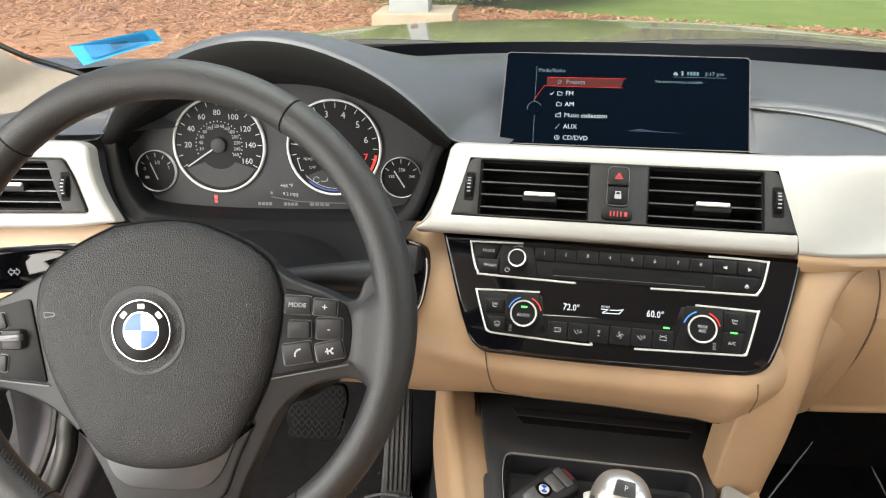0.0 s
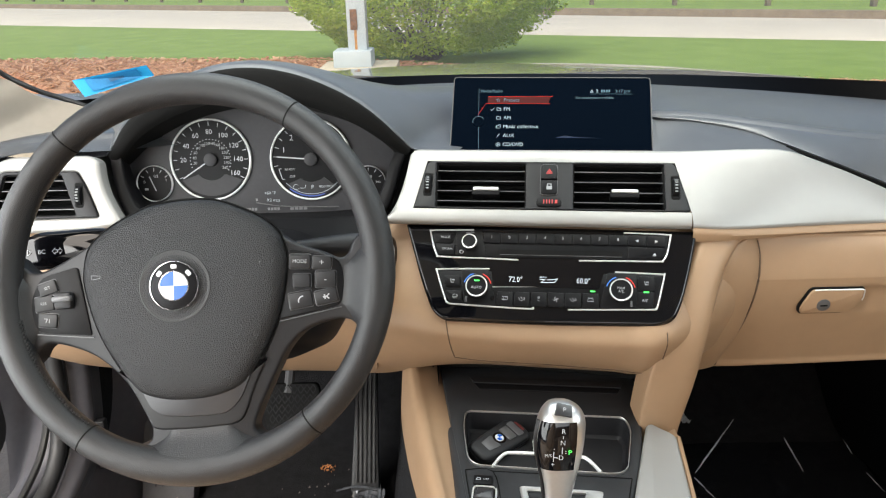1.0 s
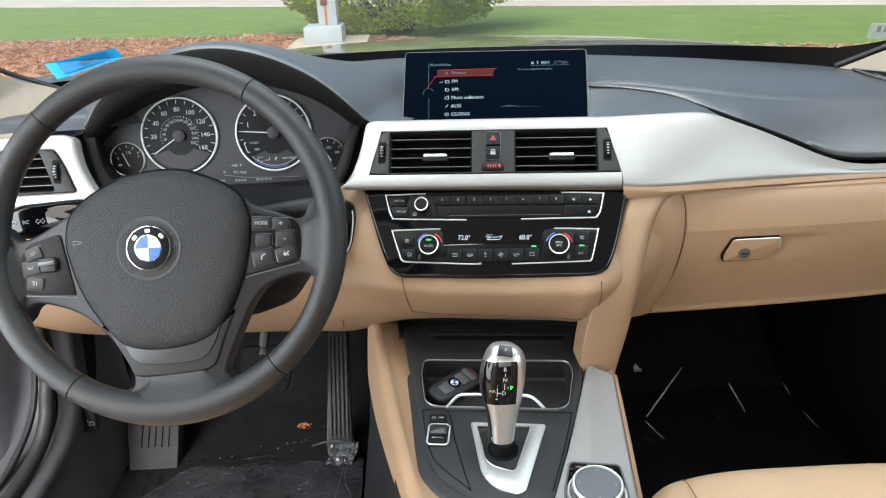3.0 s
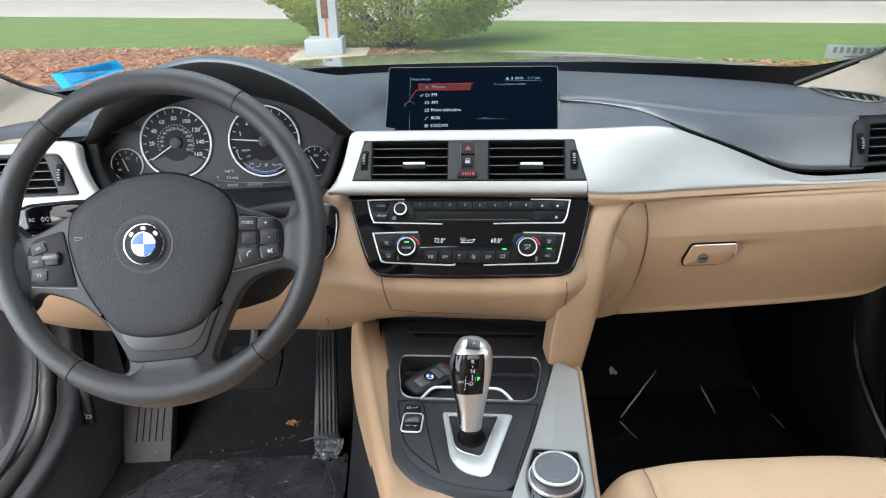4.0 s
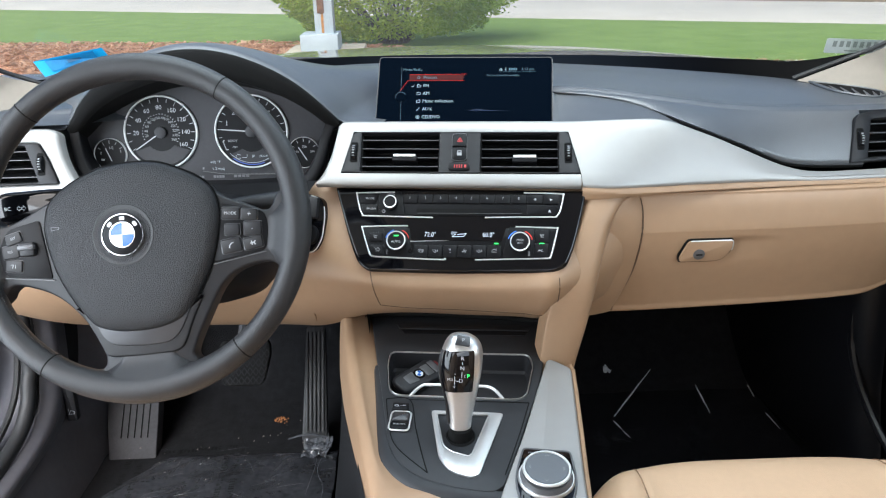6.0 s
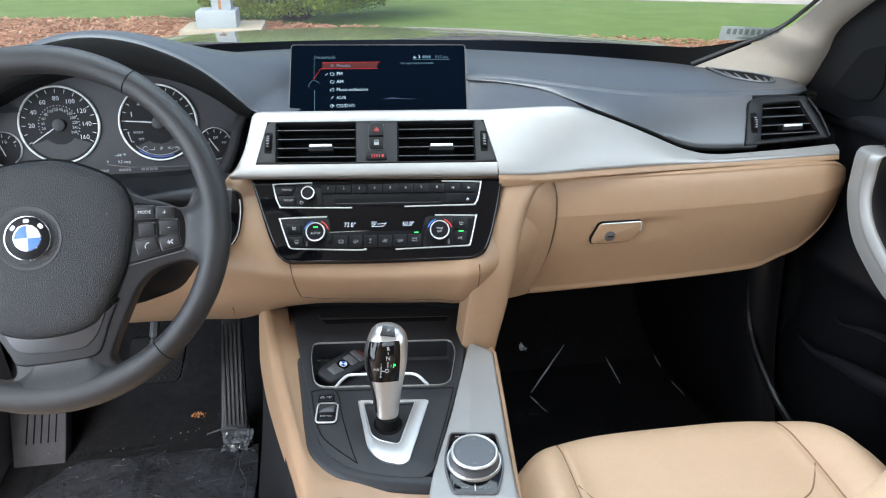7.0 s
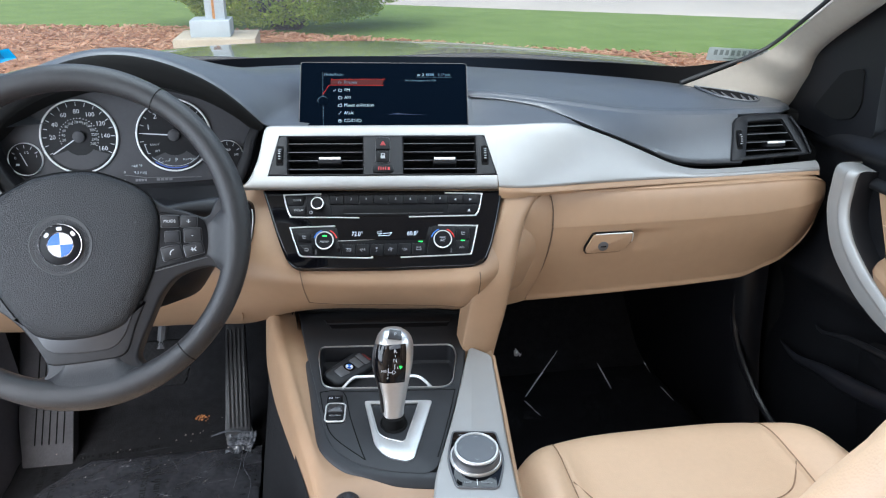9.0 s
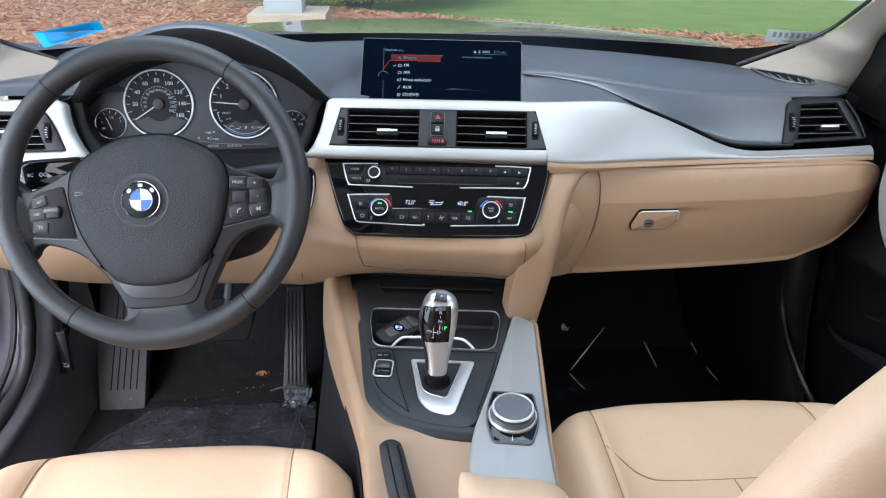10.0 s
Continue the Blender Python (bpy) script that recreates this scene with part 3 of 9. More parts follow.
# ---- dashboard ----
dash = thing("dashboard", (0, 0.42, 0.55), "car dashboard with dark grey top, tan lower half and silver trim", "dashboard")
pad_rows = [[(-0.75, 0.44, 0.895), (-0.75, 0.38, 0.90), (-0.75, 0.32, 0.90), (-0.75, 0.30, 0.885)],
            [(-0.66, 0.47, 0.905), (-0.66, 0.41, 0.912), (-0.66, 0.335, 0.917), (-0.66, 0.302, 0.905)],
            [(-0.55, 0.53, 0.918), (-0.55, 0.44, 0.922), (-0.55, 0.345, 0.92), (-0.55, 0.31, 0.905)],
            [(-0.40, 0.59, 0.93), (-0.40, 0.52, 0.932), (-0.40, 0.44, 0.92), (-0.40, 0.40, 0.895)],
            [(-0.24, 0.59, 0.936), (-0.24, 0.54, 0.934), (-0.24, 0.48, 0.922), (-0.22, 0.37, 0.885)],
            [(-0.13, 0.60, 0.938), (-0.13, 0.545, 0.937), (-0.13, 0.480, 0.927), (-0.13, 0.345, 0.886)],
            [(0.0, 0.60, 0.938), (0.0, 0.53, 0.937), (0.0, 0.44, 0.926), (0.0, 0.328, 0.887)],
            [(0.13, 0.592, 0.935), (0.13, 0.49, 0.935), (0.13, 0.372, 0.929), (0.13, 0.314, 0.888)],
            [(0.20, 0.58, 0.932), (0.20, 0.47, 0.932), (0.20, 0.352, 0.929), (0.20, 0.264, 0.898)],
            [(0.29, 0.56, 0.928), (0.29, 0.45, 0.926), (0.29, 0.329, 0.919), (0.29, 0.265, 0.8965)],
            [(0.36, 0.548, 0.924), (0.36, 0.44, 0.920), (0.36, 0.320, 0.9095), (0.36, 0.27, 0.870)],
            [(0.42, 0.535, 0.920), (0.42, 0.43, 0.916), (0.42, 0.315, 0.9035), (0.42, 0.27, 0.846)],
            [(0.48, 0.52, 0.916), (0.48, 0.42, 0.912), (0.48, 0.312, 0.9005), (0.48, 0.268, 0.822)],
            [(0.56, 0.49, 0.911), (0.56, 0.41, 0.908), (0.56, 0.311, 0.9000), (0.56, 0.272, 0.820)],
            [(0.645, 0.465, 0.906), (0.645, 0.40, 0.9045), (0.645, 0.311, 0.9005), (0.645, 0.28, 0.825)],
            [(0.69, 0.44, 0.900), (0.69, 0.405, 0.899), (0.69, 0.352, 0.894), (0.69, 0.33, 0.885)], [(0.72, 0.43, 0.893), (0.72, 0.41, 0.892), (0.72, 0.385, 0.888), (0.72, 0.37, 0.875)]]
tops, fronts = [], []
for g, m_, c, lo in (tuple(map(Vector, r)) for r in pad_rows):
    e = c + Vector((0, -0.004, -0.005))
    tops.append([g, m_, c + Vector((0, 0.025, 0.001)), c + Vector((0, 0.006, 0.0005)), e])
    if c.x < 0.14:
        fronts.append([e, e.lerp(lo, 0.5) + Vector((0, 0.002, -0.001)), lo])
# beside the display the front steps back under the overhanging wing of the pad
fronts += [[(0.155, 0.362, 0.921), (0.155, 0.336, 0.904), (0.155, 0.304, 0.889)], [(0.20, 0.350, 0.921), (0.20, 0.308, 0.906), (0.20, 0.272, 0.8925)], [(0.26, 0.328, 0.911), (0.26, 0.295, 0.902), (0.26, 0.272, 0.8915)],
           [(0.30, 0.304, 0.900), (0.30, 0.286, 0.893), (0.30, 0.272, 0.885)], [(0.335, 0.285, 0.889), (0.335, 0.278, 0.882), (0.335, 0.272, 0.872)]]
shell(part("top_pad", surface(tops, 110, 30), pad_grey, dash, "dark grey grained soft top"), 0.015)
part("pad_front", surface(fronts, 90, 10), pad_grey, dash, "dark grey front of the soft top")
wing_top = [(0.135, 0.366, 0.924), (0.20, 0.348, 0.924), (0.29, 0.325, 0.914), (0.36, 0.316, 0.9045), (0.42, 0.311, 0.8985), (0.48, 0.308, 0.8955), (0.556, 0.307, 0.895), (0.578, 0.307, 0.895)]
wing_low = [(0.135, 0.364, 0.9235), (0.20, 0.341, 0.9205), (0.262, 0.318, 0.9095), (0.325, 0.272, 0.8895), (0.40, 0.2675, 0.860), (0.47, 0.2665, 0.832), (0.556, 0.269, 0.826), (0.578, 0.270, 0.826)]
wing = []
for a, b in zip(spline(wing_top, 42), spline(wing_low, 42)):
    k = min(1, (a - b).length / 0.03)
    wing.append([a, a.lerp(b, 0.12) + Vector((0, -0.0012, 0.001)) * k, a.lerp(b, 0.5) + Vector((0, -0.0025, 0.002)) * k, a.lerp(b, 0.9) + Vector((0, -0.001, 0.001)) * k, b, b + Vector((0, 0.003, -0.0025)), b + Vector((0, 0.016, -0.004))])
bm = bmesh.new()
skin(bm, wing)
part("pad_wing", bm, pad_grey, dash, "dark grey soft wing that sweeps down to the trim", sharp=80)
part("wing_gap", tube([p + Vector((0, 0.004, -0.0035)) for p in spline(wing_low, 60)[22:]], 0.0024, 8), void, dash, "dark gap between pad and trim")

# hood over the instruments: its lip arches from trim to trim, its back flows out into the pad
LIP = [(-0.250, 0.8890, 0.332), (-0.215, 0.8920, 0.330), (-0.194, 0.8965, 0.322), (-0.182, 0.9105, 0.314), (-0.164, 0.9326, 0.305), (-0.143, 0.9526, 0.300), (-0.126, 0.9650, 0.298), (-0.108, 0.9760, 0.296), (-0.085, 0.9870, 0.295), (-0.058, 0.9970, 0.294), (-0.028, 1.0035, 0.294), (0.0, 1.0055, 0.294)]
LIP += [(-x, z, y) for x, z, y in LIP[-2::-1]]
MIDX = -0.36
lip_row = [(MIDX + x, y, z) for x, z, y in LIP]
hood = [lip_row]
for y, wide, base, high in ((0.304, 1.012, 0.8985, 1.03), (0.33, 1.06, 0.902, 0.99), (0.37, 1.16, 0.909, 0.86), (0.43, 1.36, 0.922, 0.53), (0.50, 1.55, 0.934, 0.20), (0.56, 1.70, 0.938, 0.02)):
    hood.append([(MIDX + x * wide, y + (y0 - 0.294) * 0.6, base + (z - 0.8965) * high) for x, z, y0 in LIP])
part("instrument_hood", surface(hood, 40, 70), pad_grey, dash, "dark grey hood arching over the instruments", sharp=60)
# edge and lining below: shade under the hood put into a near-black colour
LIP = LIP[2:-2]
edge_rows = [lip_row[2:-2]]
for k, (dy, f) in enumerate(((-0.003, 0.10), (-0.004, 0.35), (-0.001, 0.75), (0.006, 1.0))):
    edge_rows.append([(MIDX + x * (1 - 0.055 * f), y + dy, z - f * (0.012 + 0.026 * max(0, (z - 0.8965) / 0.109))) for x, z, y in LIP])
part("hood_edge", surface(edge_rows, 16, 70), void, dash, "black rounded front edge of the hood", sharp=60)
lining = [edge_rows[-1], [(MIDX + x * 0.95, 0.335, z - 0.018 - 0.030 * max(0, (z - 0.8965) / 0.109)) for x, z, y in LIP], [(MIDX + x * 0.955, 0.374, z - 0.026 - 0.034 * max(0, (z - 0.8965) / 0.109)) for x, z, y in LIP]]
part("hood_lining", surface(lining, 8, 60), void, dash, "lining inside the hood, coloured near-black for its shade", sharp=60)
# the surround below: along the trim on both sides and across under the dials
ring = [(-0.5540, 0.9010), (-0.5515, 0.8789), (-0.5483, 0.8588), (-0.5426, 0.8383), (-0.5313, 0.8167), (-0.515, 0.8060), (-0.45, 0.8005), (-0.36, 0.7990), (-0.27, 0.8000), (-0.222, 0.8040), (-0.2030, 0.8140), (-0.1915, 0.8340), (-0.1845, 0.8550), (-0.1795, 0.8750), (-0.1690, 0.8980)]
def shrink(d, dz):
    return [(x + d * (1 if x < MIDX else -1) * min(1, abs(x - MIDX) / 0.15), z + dz * max(0, min(1, (0.87 - z) / 0.05))) for x, z in ring]
bm = surface([[(x, 0.300 + 0.25 * (z - 0.80), z) for x, z in ring], [(x, 0.284 + 0.38 * (z - 0.80), z) for x, z in shrink(0.003, 0.003)], [(x, 0.284 + 0.38 * (z - 0.80), z) for x, z in shrink(0.012, 0.009)], [(x, 0.300 + 0.25 * (z - 0.80), z) for x, z in shrink(0.016, 0.014)], [(x, 0.366, z) for x, z in shrink(0.005, 0.006)]], 16, 80)
part("cluster_surround", bm, vent_black, dash, "black recessed surround of the instruments", sharp=60)

# lower dashboard in tan
low = [[(-0.75, 0.305, 0.80), (-0.75, 0.285, 0.76), (-0.75, 0.285, 0.71), (-0.75, 0.30, 0.67), (-0.75, 0.335, 0.62), (-0.75, 0.385, 0.585), (-0.75, 0.42, 0.59)],
       [(-0.66, 0.29, 0.81), (-0.66, 0.265, 0.76), (-0.66, 0.26, 0.71), (-0.66, 0.28, 0.66), (-0.66, 0.325, 0.60), (-0.66, 0.38, 0.562), (-0.66, 0.42, 0.565)],
       [(-0.58, 0.285, 0.81), (-0.58, 0.258, 0.76), (-0.58, 0.252, 0.71), (-0.58, 0.268, 0.66), (-0.58, 0.32, 0.60), (-0.58, 0.385, 0.549), (-0.58, 0.42, 0.555)],
       [(-0.45, 0.285, 0.81), (-0.45, 0.255, 0.76), (-0.45, 0.25, 0.71), (-0.45, 0.265, 0.66), (-0.45, 0.32, 0.60), (-0.45, 0.385, 0.545), (-0.45, 0.42, 0.55)],
       [(-0.30, 0.29, 0.815), (-0.30, 0.258, 0.76), (-0.30, 0.25, 0.71), (-0.30, 0.262, 0.66), (-0.30, 0.315, 0.60), (-0.30, 0.385, 0.541), (-0.30, 0.42, 0.546)],
       [(-0.22, 0.29, 0.817), (-0.22, 0.25, 0.757), (-0.22, 0.235, 0.712), (-0.22, 0.24, 0.675), (-0.22, 0.28, 0.615), (-0.22, 0.37, 0.545), (-0.22, 0.42, 0.55)],
       [(-0.16, 0.285, 0.817), (-0.16, 0.236, 0.755), (-0.15, 0.205, 0.712), (-0.145, 0.205, 0.685), (-0.145, 0.24, 0.64), (-0.148, 0.298, 0.598), (-0.155, 0.37, 0.600)],
       [(-0.08, 0.27, 0.817), (-0.08, 0.222, 0.755), (-0.08, 0.188, 0.712), (-0.08, 0.186, 0.686), (-0.08, 0.22, 0.645), (-0.08, 0.295, 0.603), (-0.08, 0.36, 0.605)],
       [(0.0, 0.258, 0.817), (0.0, 0.208, 0.755), (0.0, 0.175, 0.712), (0.0, 0.173, 0.686), (0.0, 0.21, 0.645), (0.0, 0.285, 0.601), (0.0, 0.35, 0.603)],
       [(0.08, 0.244, 0.817), (0.08, 0.194, 0.755), (0.08, 0.161, 0.714), (0.08, 0.160, 0.688), (0.08, 0.195, 0.645), (0.08, 0.275, 0.601), (0.08, 0.34, 0.603)],
       [(0.14, 0.236, 0.817), (0.14, 0.186, 0.755), (0.135, 0.155, 0.714), (0.13, 0.158, 0.688), (0.125, 0.19, 0.645), (0.125, 0.268, 0.601), (0.13, 0.33, 0.603)],
       [(0.24, 0.246, 0.814), (0.24, 0.226, 0.755), (0.24, 0.23, 0.714), (0.23, 0.235, 0.68), (0.22, 0.245, 0.645), (0.21, 0.28, 0.61), (0.21, 0.33, 0.61)]]
lower = part("lower_panel", surface(low, 100, 40), tan, dash, "tan vinyl lower dashboard", sharp=70)
hull = BVHTree.FromPolygons([v.co + BASE[dash] for v in lower.data.vertices], [tuple(q.vertices) for q in lower.data.polygons])
shell(lower, 0.012)
lid_line = []
for x, z in [(q.x, q.z) for q in spline([Vector((a, 0, b)) for a, b in ((-0.127, 0.722), (-0.124, 0.700), (-0.121, 0.678), (-0.116, 0.652))], 16) + spline([Vector((-0.116, 0, 0.652)), Vector((0.0, 0, 0.645)), Vector((0.126, 0, 0.642))], 40)[1:] + spline([Vector((0.126, 0, 0.642)), Vector((0.128, 0, 0.665)), Vector((0.128, 0, 0.686)), Vector((0.127, 0, 0.716))], 16)[1:]]:
    spot = hull.ray_cast(Vector((x, -0.2, z)), Vector((0, 1, 0)))[0]
    if spot:
        lid_line.append(spot + Vector((0, -0.0001, 0)))
part("lid_line", tube(lid_line, 0.0008, 6), dark_gap, dash, "fine joint round the lower centre panel")
# the tan strut that runs from the trim down to the console
leg = [[(0.172, 0.250, 0.830), (0.178, 0.226, 0.818), (0.200, 0.219, 0.812), (0.226, 0.224, 0.808), (0.240, 0.240, 0.806), (0.26, 0.30, 0.806)],
       [(0.158, 0.240, 0.775), (0.160, 0.203, 0.775), (0.168, 0.194, 0.775), (0.196, 0.197, 0.772), (0.212, 0.220, 0.768), (0.24, 0.27, 0.765)],
       [(0.126, 0.210, 0.705), (0.128, 0.176, 0.705), (0.135, 0.167, 0.705), (0.174, 0.169, 0.702), (0.190, 0.196, 0.698), (0.215, 0.27, 0.695)],
       [(0.111, 0.205, 0.640), (0.113, 0.174, 0.640), (0.119, 0.165, 0.640), (0.162, 0.166, 0.638), (0.176, 0.188, 0.634), (0.195, 0.27, 0.63)],
       [(0.104, 0.205, 0.580), (0.106, 0.174, 0.580), (0.112, 0.165, 0.580), (0.148, 0.166, 0.577), (0.160, 0.182, 0.572), (0.168, 0.26, 0.56)],
       [(0.10, 0.205, 0.52), (0.102, 0.174, 0.52), (0.108, 0.165, 0.52), (0.142, 0.166, 0.52), (0.151, 0.18, 0.52), (0.16, 0.26, 0.52)]]
part("tan_strut", surface(leg, 40, 30), tan, dash, "tan strut between radio and glovebox", sharp=70)

# glovebox lid
glv = []
SHAPE = [(0.0, 0.0), (0.03, -0.005), (0.09, -0.0095), (0.18, -0.0130), (0.27, -0.0155), (0.31, -0.0150), (0.45, -0.0105), (0.62, -0.002), (0.80, 0.009), (0.93, 0.0165)]
for x, top, zt, zb in ((0.205, 0.246, 0.802, 0.606), (0.26, 0.242, 0.8025, 0.608), (0.40, 0.240, 0.8030, 0.613), (0.50, 0.240, 0.8035, 0.617), (0.58, 0.241, 0.8045, 0.6215), (0.612, 0.242, 0.805, 0.626), (0.640, 0.243, 0.805, 0.638),
                       (0.672, 0.245, 0.804, 0.650), (0.698, 0.248, 0.801, 0.674), (0.714, 0.252, 0.795, 0.698), (0.724, 0.258, 0.787, 0.724), (0.727, 0.266, 0.779, 0.744), (0.727, 0.30, 0.772, 0.752)):
    h = zt - zb
    squash = min(1, h / 0.15)
    glv.append([(x, top + 0.04, zt + 0.002)] + [(x, top + d * squash, zt - f * h) for f, d in SHAPE] + [(x, top + 0.022 * squash, zb), (x, top + 0.07, zb + 0.002)])
bm = surface(glv, 150, 90)
# shallow finger scoop beside the latch
for v in bm.verts:
    fx, fz = (v.co.x - 0.380) / 0.085, (v.co.z - 0.733) / 0.034
    if 0 < fx < 1 and -1 < fz < 0.12 and v.co.y < 0.25:
        top = min(1, (0.12 - fz) / 0.2)
        v.co.y += 0.0075 * (1 - fx) ** 1.3 * top * (1 + fz) ** 0.8
glovebox = part("glovebox_lid", bm, tan, dash, "tan vinyl glovebox lid", sharp=60)
lid_hull = BVHTree.FromPolygons([v.co + BASE[dash] for v in glovebox.data.vertices], [tuple(q.vertices) for q in glovebox.data.polygons])
seam = [lid_hull.ray_cast(Vector((p.x, 0.0, p.z)), Vector((0, 1, 0)))[0] or p for p in spline([(0.252, 0.236, 0.7952), (0.2556, 0.228, 0.7688), (0.2542, 0.229, 0.7225), (0.2476, 0.2385, 0.6767), (0.2328, 0.252, 0.630), (0.228, 0.26, 0.612)], 40)]
part("lid_gap", tube([p + Vector((-0.0008, -0.0006, 0)) for p in seam], 0.0014, 6), dark_gap, glovebox, "dark gap along the lid")
# rounded knee panel between strut and lid
knee = []
for z, xc, xs, ys in ((0.8035, 0.236, 0.2500, 0.242), (0.794, 0.214, 0.2535, 0.236), (0.775, 0.196, 0.2555, 0.2295), (0.745, 0.184, 0.2555, 0.2275), (0.715, 0.176, 0.2530, 0.231), (0.675, 0.170, 0.2470, 0.2395), (0.640, 0.168, 0.2365, 0.2495), (0.610, 0.165, 0.2280, 0.262)):
    w = xs - xc
    knee.append([(xc - 0.012, ys - 0.006, z), (xc, ys - 0.013, z), (xc + 0.16 * w, ys - 0.0165, z), (xc + 0.40 * w, ys - 0.0150, z), (xc + 0.75 * w, ys - 0.0085, z), (xs - 0.004, ys - 0.0030, z), (xs - 0.0015, ys + 0.001, z), (xs - 0.001, ys + 0.008, z)])
part("knee_panel", surface(knee, 50, 40), tan, dash, "tan rounded panel beside the glovebox lid", sharp=70)
for pts in ([(-0.235, 0.372, 0.545), (-0.225, 0.31, 0.588), (-0.222, 0.285, 0.608)],):
    part("panel_gap", tube(spline(pts, 16), 0.0011, 6), tan_seam, dash, "fine gap between tan panels")
M = frame_at((0.3485, 0.2283, 0.7175), (1, 0.01, 0), (0, -0.16, 1))
out = rounded([(-0.038, -0.018), (0.024, -0.018), (0.0385, 0.002), (0.037, 0.019), (-0.029, 0.019), (-0.040, -0.008)], [0.004, 0.012, 0.014, 0.005, 0.006, 0.008], 5)
part("latch_recess", prism(out, M, -0.010, 0.0012), void, glovebox)
latch = part("latch", prism(inset(out, 0.0020), M, -0.008, 0.0048, 0.002), tan, glovebox, "tan latch flap")
rim_pts = [M @ Vector((p.x, p.y, 0.0036)) for p in inset(out, 0.0014)]
part("latch_rim", tube(rim_pts[14:26], 0.0008, 6), bright, latch, "thin chrome rim")
ML = M @ pose(-0.011, -0.0035, 0.0048)
part("lock", lathe([(0.0, -0.002), (0.0082, -0.002), (0.0082, 0.0010), (0.007, 0.0016), (0.0, 0.0016)], ML, 24), satin_grey, latch, "grey round key lock")
part("key_slot", bars(ML, [(0, 0, 0.009, 0.0022)], 0.0018), void, latch)

# ---- silver trim across the middle and the passenger side ----
VENT = frame_at((0, 0.2435, 0.84), (1, -0.122, 0), (0, 0.87, 1))
HOLE_T = [(-0.1645, -0.004), (-0.151, 0.060), (0.149, 0.060), (0.1655, -0.004)]
V_TOP = [(-0.1985, -0.0185), (-0.1910, -0.0080), (-0.1860, 0.004), (-0.1800, 0.024), (-0.1760, 0.048), (-0.1735, 0.070), (-0.1690, 0.0765), (-0.1630, 0.078), (0.1655, 0.078)]
bm = bmesh.new()
on_trim = lambda s, v, h: VENT @ Vector((s, v, h))
upper, under = [], []
s_values = sorted({round(-0.1985 + 0.0014 * i, 4) for i in range(25)} | {round(-0.160 + 0.0055 * i, 4) for i in range(60)} | {-0.1645, -0.151, 0.149, 0.1655})
for s in s_values:
    vt, vl = line(V_TOP, s), -0.0212
    inside = -0.1645 < s < 0.1655
    ht = line(HOLE_T, s) if inside else -0.004
    r = min(0.005, (vt - vl) * 0.2)
    ht = min(ht, vt - 2 * r)
    hl = min(-0.004, ht)
    upper.append([on_trim(s, vt + 0.001, -0.022), on_trim(s, vt, -0.0035), on_trim(s, vt - 0.3 * r, -0.0009), on_trim(s, vt - r, 0.0), on_trim(s, (vt - r + ht) / 2, 0.0008), on_trim(s, ht, 0.0)])
    under.append([on_trim(s, hl, 0.0), on_trim(s, (hl + vl + r) / 2, 0.0004), on_trim(s, vl + r, 0.0), on_trim(s, vl + 0.3 * r, -0.0009), on_trim(s, vl, -0.0035), on_trim(s, vl + 0.001, -0.012)])
skin(bm, upper), skin(bm, under)
part("trim_strip", bm, silver, dash, "satin silver trim strip", sharp=50)
# the wing of the trim on the passenger side: a ruled band between two long edges
W_TOP = [(0.160, 0.2755, 0.8990), (0.180, 0.2733, 0.8994), (0.205, 0.2720, 0.8999), (0.236, 0.2710, 0.9005), (0.268, 0.2690, 0.9005), (0.288, 0.2675, 0.8985), (0.305, 0.2665, 0.893), (0.359, 0.2645, 0.8725), (0.402, 0.263, 0.8540), (0.440, 0.262, 0.8370), (0.462, 0.262, 0.8290), (0.486, 0.262, 0.8225), (0.515, 0.262, 0.8198), (0.57, 0.2625, 0.821), (0.63, 0.263, 0.823), (0.705, 0.268, 0.8255)]
W_LOW = [(0.161, 0.2096, 0.8240), (0.180, 0.2080, 0.8226), (0.200, 0.2088, 0.8210), (0.235, 0.2142, 0.8188), (0.31, 0.228, 0.8162), (0.40, 0.237, 0.8150), (0.48, 0.2425, 0.8150), (0.563, 0.245, 0.8150), (0.63, 0.247, 0.8148), (0.705, 0.252, 0.8140)]


def along(table, x, w):
    out = []
    for i in (1, 2):
        t = [(p[0], p[i]) for p in table]
        out.append(sum(line(t, x + w * d) for d in (-1, -0.5, 0, 0.5, 1)) / 5)
    return out


wing, lip = [], []
